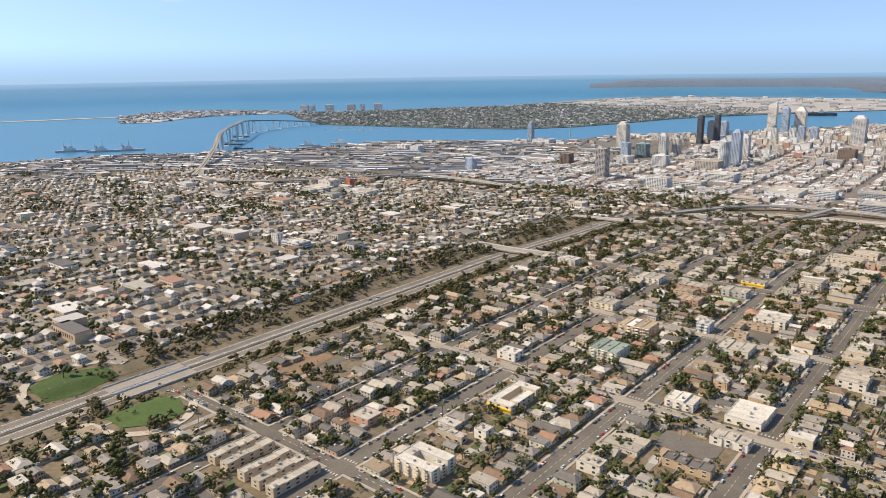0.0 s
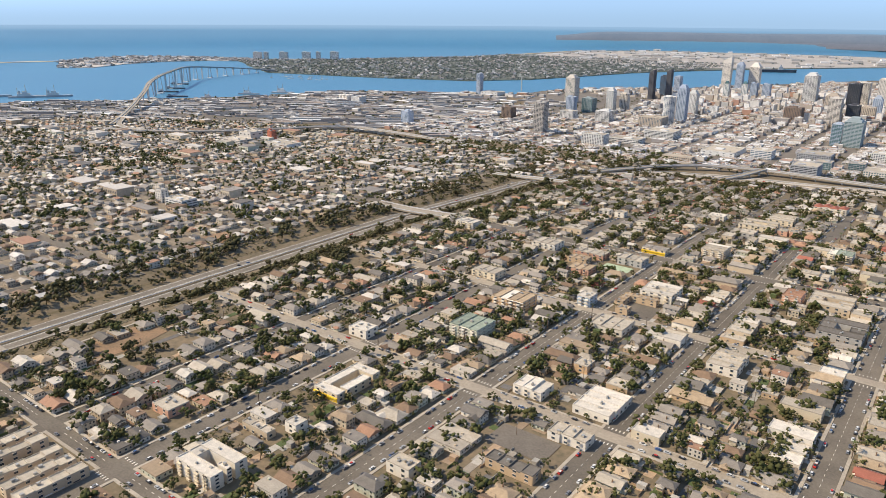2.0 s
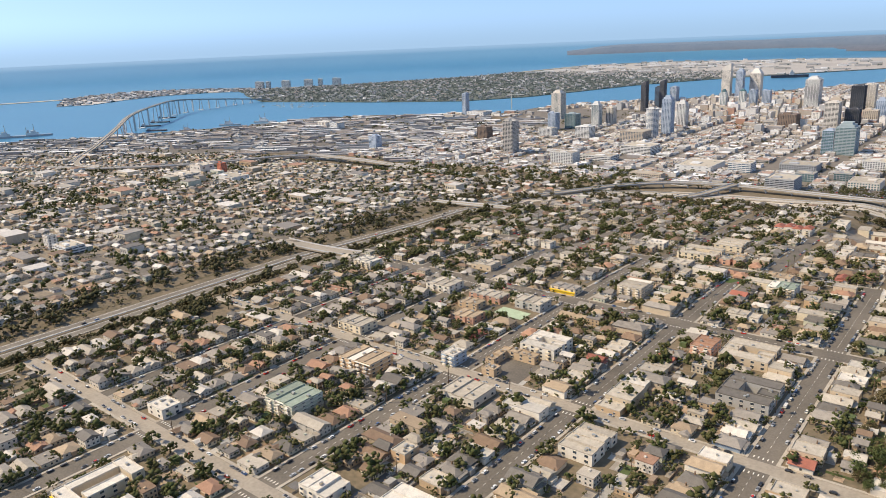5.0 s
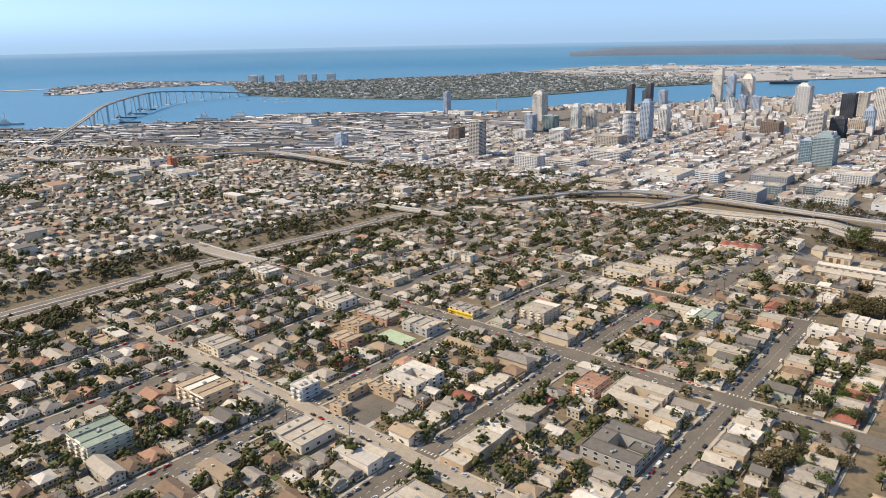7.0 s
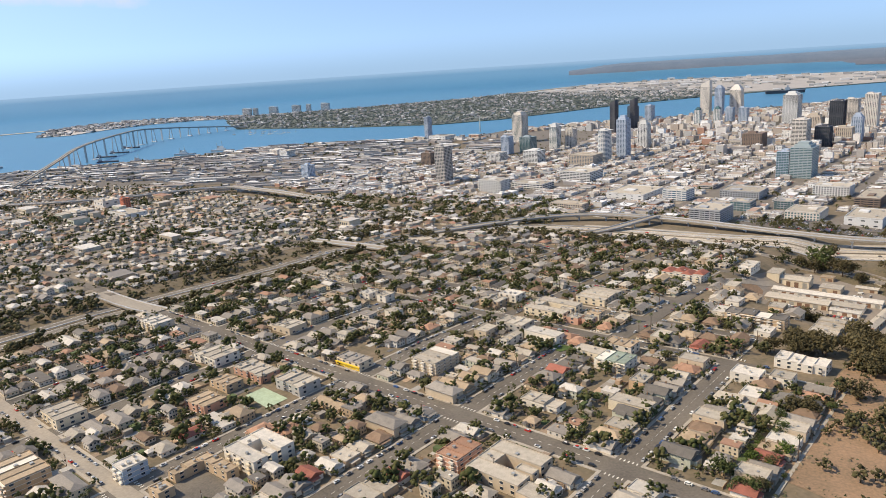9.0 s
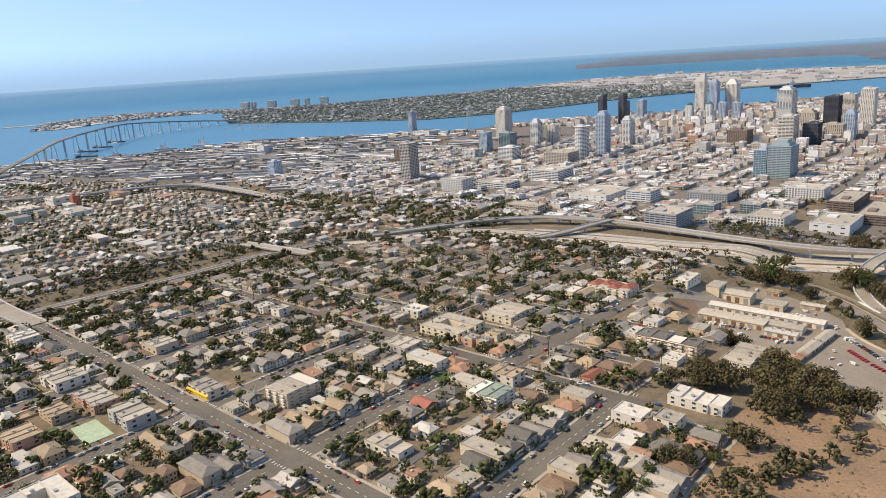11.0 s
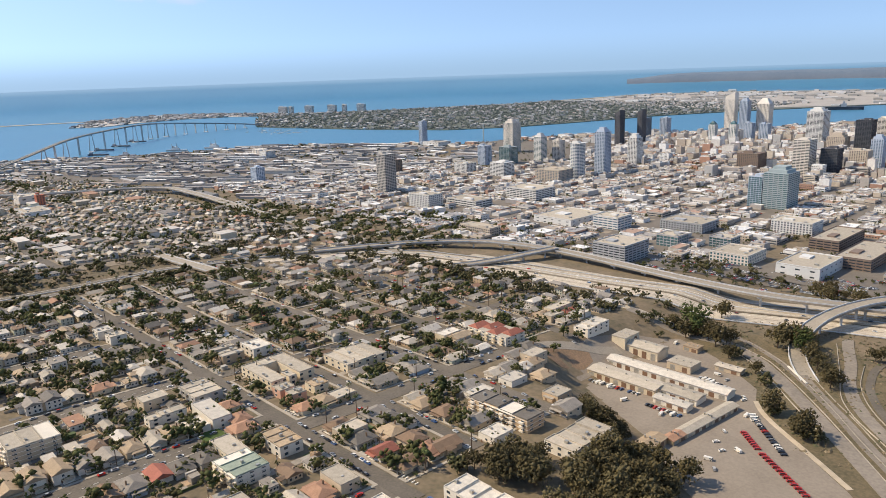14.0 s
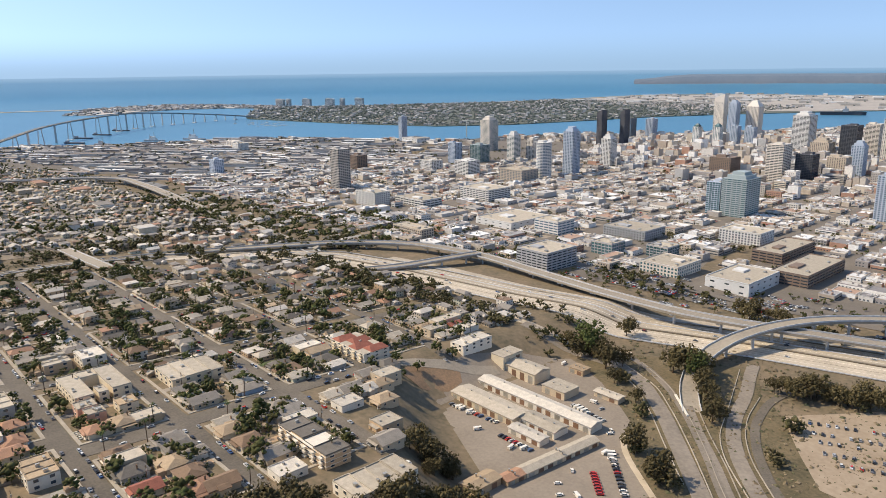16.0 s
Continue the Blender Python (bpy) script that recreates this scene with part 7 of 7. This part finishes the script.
def far_car(x, y, r, lift):
    z = ground(x, y) + lift
    traffic.box(x, y, z + 0.12, z + 0.55, 2.5, 1.02, r, 0)
    traffic.box(x, y, z + 0.5, z + 0.8, 1.45, 0.92, r, 1, top=0.8)
    traffic.box(x, y, z + 0.8, z + 0.84, 1.15, 0.74, r, 0)


for x, y, r, z in PARK[64:]:
    far_car(x, y, r, z)
for k in range(90):
    u = drive.random() * 11.0
    i = int(u)
    (ax, ay), (bx, by) = FWY[i], FWY[i + 1]
    f_ = u - i
    if i == 0:
        f_ = 0.3 + 0.7 * f_
    off = drive.choice((-11, -8, -4, 4, 8, 11))
    x, y = ax + (bx - ax) * f_, ay + (by - ay) * f_
    if y < 760:
        x += off
    else:
        x, y = x + off * 0.5, y - off * 0.75
    far_car(x, y, math.degrees(math.atan2(by - ay, bx - ax)), 0.34)
for i in range(5):
    for j in range(16):
        if drive.random() < 0.75:
            x, y = 82 + j * 2.9 + i * 4.5, 874 + j * 1.3 - i * 7.5 + (i // 2) * 2
            if inside(x, y, [(72, 872), (100, 908), (150, 890), (170, 850), (130, 838), (104, 846), (90, 856)]):
                far_car(x, y, 110 + drive.uniform(-6, 6), 0.22)
for x, y in PARKED:
    if y < 1420:
        far_car(x, y, 90, 0.3)
for k in range(700):
    x, y = drive.uniform(-700, 90), drive.uniform(985, 1500)
    if y - 0.35 * (x + 100) > 1020:
        far_car(round(x / 64) * 64 + 32 + drive.choice((-3, -1, 1, 3)), y, 90, 0.3)
for i in range(7):
    for j in range(22):
        if drive.random() < 0.7:
            far_car(-40 + j * 2.6, 985 + i * 4.6, 90, 0.1)
tagged(new("far_cars", traffic.mesh("far_cars", [CAR_MIX, GLASS])), "small parked and moving cars on streets and lots", "cars", kind="stuff")

# ---------------------------------------------------------------- yards: paving, walls, poles
yard = random.Random(44)
PAVE_MIX = palette("yard_paving", [(0.42, 0.39, 0.34), (0.36, 0.31, 0.25), (0.10, 0.13, 0.045), (0.48, 0.44, 0.38), (0.30, 0.22, 0.15), (0.14, 0.13, 0.12), (0.40, 0.28, 0.18)])
pads = Shape()
for xa, xb, ya, yb, upper in BLOCKS:
    for k in range(int((xb - xa) * (yb - ya) / 70)):
        x, y = yard.uniform(xa + 4, xb - 4), yard.uniform(ya + 4, yb - 4)
        if (y > 770 and not off_freeway(x, y, 24)) or not clear(x, y, 1.0):
            continue
        a, b = yard.uniform(1.5, 6), yard.uniform(1.5, 7)
        g_ = ground(x, y)
        pads.box(x, y, g_ - 0.5, g_ + yard.uniform(0.06, 0.12), a, b, 0, 0)
        if yard.random() < 0.5:
            pads.box(x + a / 2, y, g_ - 0.3, g_ + 0.9, 0.12, yard.uniform(5, 12), 0, 0)
        if yard.random() < 0.35:
            pads.box(x, y + b / 2, g_ - 0.3, g_ + 0.9, yard.uniform(4, 10), 0.12, 0, 0)
        if yard.random() < 0.35:
            pads.box(x + 1, y + 1, g_, g_ + yard.uniform(1.6, 2.2), yard.uniform(2, 3.5), yard.uniform(2, 4), 0, 0)
    mid = (xa + xb) / 2
    if xb - xa > 45:
        for k in range(int((yb - ya) / 6)):
            y = ya + 3 + k * 6
            g_ = ground(mid, y)
            pads.box(mid, y, g_ - 0.5, g_ + 0.13, 3.4, 6.0, 0, 0)
tagged(new("yard_paving", pads.mesh("yard_paving", PAVE_MIX)), "patchwork of driveways, patios, low walls and small sheds", "yards", kind="stuff")


def pole_kind():
    root = base("utility_pole", Matrix.Identity(4), "weathered wooden utility pole with a crossarm", "utility pole", "utility poles along the alleys")
    part("post", Shape().bar((0, 0, -0.5), (0, 0, 7.0), 0.13, 7, r2=0.09), BARK, root)
    part("crossarm", Shape().box(0, 0, 6.3, 6.45, 1.7, 0.12), BARK, root)
    part("transformer", Shape().drum(0.28, 0, 5.2, 5.9, 0.2, 8), METAL, root)
    return root


pk = pole_kind()
first = True
for xa, xb, ya, yb, upper in BLOCKS:
    if xb - xa < 45 or ya > 770:
        continue
    y = ya + 8
    while y < yb:
        if first:
            pk.matrix_world = pose((xa + xb) / 2 + 2.0, y, ground((xa + xb) / 2 + 2.0, y))
            first = False
        else:
            copy_thing(pk, pose((xa + xb) / 2 + 2.0, y, ground((xa + xb) / 2 + 2.0, y)))
        y += 24

# ---------------------------------------------------------------- harbour: ships, boats, silos, crane
def ship(x, y, rot, s, label):
    root = base("ship", pose(x, y, 0, 0, 0, rot), label, "ship")
    hull = [(-30, -4), (22, -4), (32, 0), (22, 4), (-30, 4)]
    part("hull", Shape().prism([(a * s, b * s) for a, b in hull], -1, 3.5 * s), FACADE["grey"], root)
    part("superstructure", Shape().box(-4 * s, 0, 3.4 * s, 8 * s, 22 * s, 6 * s).box(-2 * s, 0, 8 * s, 12 * s, 9 * s, 5 * s), FACADE["white"], root)
    part("mast", Shape().bar((0, 0, 11 * s), (0, 0, 24 * s), 0.6 * s, 5), METAL, root)
    part("funnel", Shape().box(-11 * s, 0, 7.8 * s, 13 * s, 4 * s, 3.4 * s, top=0.8), FACADE["grey"], root)
    part("mast", Shape().bar((-14 * s, 0, 8 * s), (-14 * s, 0, 19 * s), 0.5 * s, 5), METAL, root)


for x, y, r, s, lab in ((-1740, 765, 60, 1.15, "grey naval ship moored at the quay"), (-1675, 806, 60, 1.15, "grey naval ship moored at the quay"), (-1644, 853, 60, 1.1, "grey naval ship moored at the quay"), (-1366, 1161, 35, 0.8, "grey ship beside the terminal"), (-1330, 1232, 30, 0.9, "white ship beside the terminal"), (-1376, 1060, 40, 0.6, "small grey ship at the quay")):
    ship(x, y, r, s, lab)
root = base("ship", pose(-600, 2770, 0, 0, 0, 26), "long dark grey flat-decked naval ship at the far quay", "ship")
part("hull", Shape().prism([(-55, -6), (45, -6), (58, 0), (45, 6), (-55, 6)], -1, 8), FACADE["dark"], root)
part("flight_deck", Shape().prism([(-58, -9), (58, -6), (58, 4), (10, 11), (-58, 9)], 8, 9), FACADE["dark"], root)
part("superstructure", Shape().box(6, -7, 9, 18, 14, 4).box(6, -7, 18, 24, 5, 3), FACADE["grey"], root)
for k in range(34):
    x, y = grove.uniform(-1700, -1520), grove.uniform(1500, 1600)
    root = base("sailboat", pose(x, y, 0, 0, 0, grove.uniform(20, 40)), "small white sailboat at its mooring", "boat", "sailboats on the bay")
    part("hull", Shape().prism([(-4, -1.3), (2.5, -1.3), (4.5, 0), (2.5, 1.3), (-4, 1.3)], -0.4, 1.1), FACADE["white"], root)
    part("mast", Shape().bar((0, 0, 1), (0, 0, 11), 0.25, 5), METAL, root)
for k in range(6):
    x, y = -1112 + (k % 3) * 10, 1206 + (k // 3) * 11
    tagged(part("silo", Shape().drum(x, y, 0, 13, 5, 16).drum(x, y, 13, 14.5, 5, 16, r2=1.5), FACADE["cream"]), "pale concrete grain silo in a row", "silo", "silos by the harbour")
root = base("tower_crane", pose(-930, 1650, ground(-930, 1650)), "pale lattice tower crane over the waterfront", "crane")
part("mast", Shape().box(0, 0, -1, 34, 1.8, 1.8), METAL, root)
part("jib", Shape().box(12, 0, 32, 33.5, 46, 1.4, 0), METAL, root)

for x, y, r in [(-1551, 1073, 35), (-1612, 1132, 35), (-1705, 1206, 35), (-1445, 1026, 35)]:
    root = base("barge", pose(x, y, 0, 0, 0, r), "long flat dark barge anchored near the bridge", "barge", "barges on the bay")
    part("hull", Shape().prism([(-22, -5), (20, -5), (24, -2), (24, 2), (20, 5), (-22, 5)], -0.5, 2.4), FACADE["dark"], root)
    part("deckhouse", Shape().box(-17, 0, 2.3, 6, 6, 6), FACADE["grey"], root)
sheet("lawn", [(-82, 613), (-81, 621), (-71, 621), (-74, 612)], LAWN, "small green lawn between the houses", 0.3, 2.0)

sheet("pavement_lot", [(-125, 428), (-106, 428), (-107, 449), (-125, 449)], ASPHALT, "dark motel parking court", 0.2, 3.0)
sheet("pavement_lot", [(-166, 495), (-147, 493), (-147, 504), (-166, 505)], surface("mint_paving", (0.36, 0.45, 0.33), 0.9, vary=0.2, scale=0.2, fine=1.0), "pale green painted lot", 0.2, 3.0)

sheet("pavement_lot", [(-118, 962), (-60, 968), (20, 1000), (70, 1030), (70, 1060), (40, 1060), (-60, 1004), (-118, 996)], ASPHALT_LOT, "grey parking lots along the edge of downtown", 0.3, 8.0)
edge = random.Random(77)
grove_edge, cars_edge = Shape(), Shape()
for k in range(420):
    x = edge.uniform(-330, 90)
    y = 968 + 0.28 * max(0, x + 60) + edge.uniform(-14, 46)
    if any(abs(x - p) < q and abs(y - r) < w for p, r, q, w in TALL) or not off_freeway(x, y, 24):
        continue
    if k % 3:
        r_ = edge.uniform(1.2, 2.6)
        small_tree(grove_edge, x, y, ground(x, y), r_ * 2.1, r_, edge, 12)
    else:
        z = ground(x, y) + 0.3
        for q in range(edge.randint(3, 7)):
            cars_edge.box(x + q * 1.7, y, z + 0.15, z + 0.65, 1.2, 2.9, 0, 0)
            cars_edge.box(x + q * 1.7, y, z + 0.6, z + 0.92, 1.05, 1.6, 0, 1, top=0.8)
            cars_edge.box(x + q * 1.7, y, z + 0.92, z + 0.97, 0.86, 1.3, 0, 0)
tagged(new("lot_trees", grove_edge.mesh("lot_trees", LEAF_FAR, True)), "small dark trees round the downtown parking lots", "trees", kind="stuff")
tagged(new("lot_cars", cars_edge.mesh("lot_cars", [CAR_MIX, GLASS])), "rows of parked cars at the edge of downtown", "cars", kind="stuff")

# waterfront promenade, its trees and low pavilions
ribbon("pavement_quay", [(-985, 1450), (-850, 1530), (-830, 1690), (-745, 1800), (-590, 1830), (-575, 1990), (-490, 2110), (-400, 2290)], 74, ASPHALT_LOT, "grey quays and lots along the waterfront", lift=0.4, step=25, category="quay")
quay, sheds_ = Shape(), Shape()
shore = [(-985, 1450), (-850, 1530), (-830, 1690), (-745, 1800), (-590, 1830), (-575, 1990), (-490, 2110), (-400, 2290)]
for k in range(520):
    u = edge.random() * 7
    i = min(6, int(u))
    (ax, ay), (bx, by) = shore[i], shore[i + 1]
    x, y = ax + (bx - ax) * (u - i) + edge.uniform(-34, 34), ay + (by - ay) * (u - i) + edge.uniform(-34, 34)
    if any(abs(x - p) < q and abs(y - r) < w for p, r, q, w in TALL):
        continue
    if k % 5:
        r_ = edge.uniform(1.6, 3.6)
        small_tree(quay, x, y, ground(x, y), r_ * 2, r_, edge, 6)
    else:
        z, h = ground(x, y), edge.uniform(3, 7)
        a, c = edge.uniform(8, 26), edge.uniform(7, 14)
        sheds_.box(x, y, z - 1, z + h, a, c, 0, 1)
        sheds_.box(x, y, z + h, z + h + 0.5, a + 0.4, c + 0.4, 0, 0)
tagged(new("quay_trees", quay.mesh("quay_trees", LEAF_COAST_HAZED, True)), "grey-green trees along the waterfront", "trees", kind="stuff")
tagged(new("quay_pavilions", sheds_.mesh("quay_pavilions", [CITY_ROOF, CITY_WALL])), "low pale pavilions along the waterfront", "buildings", kind="stuff")
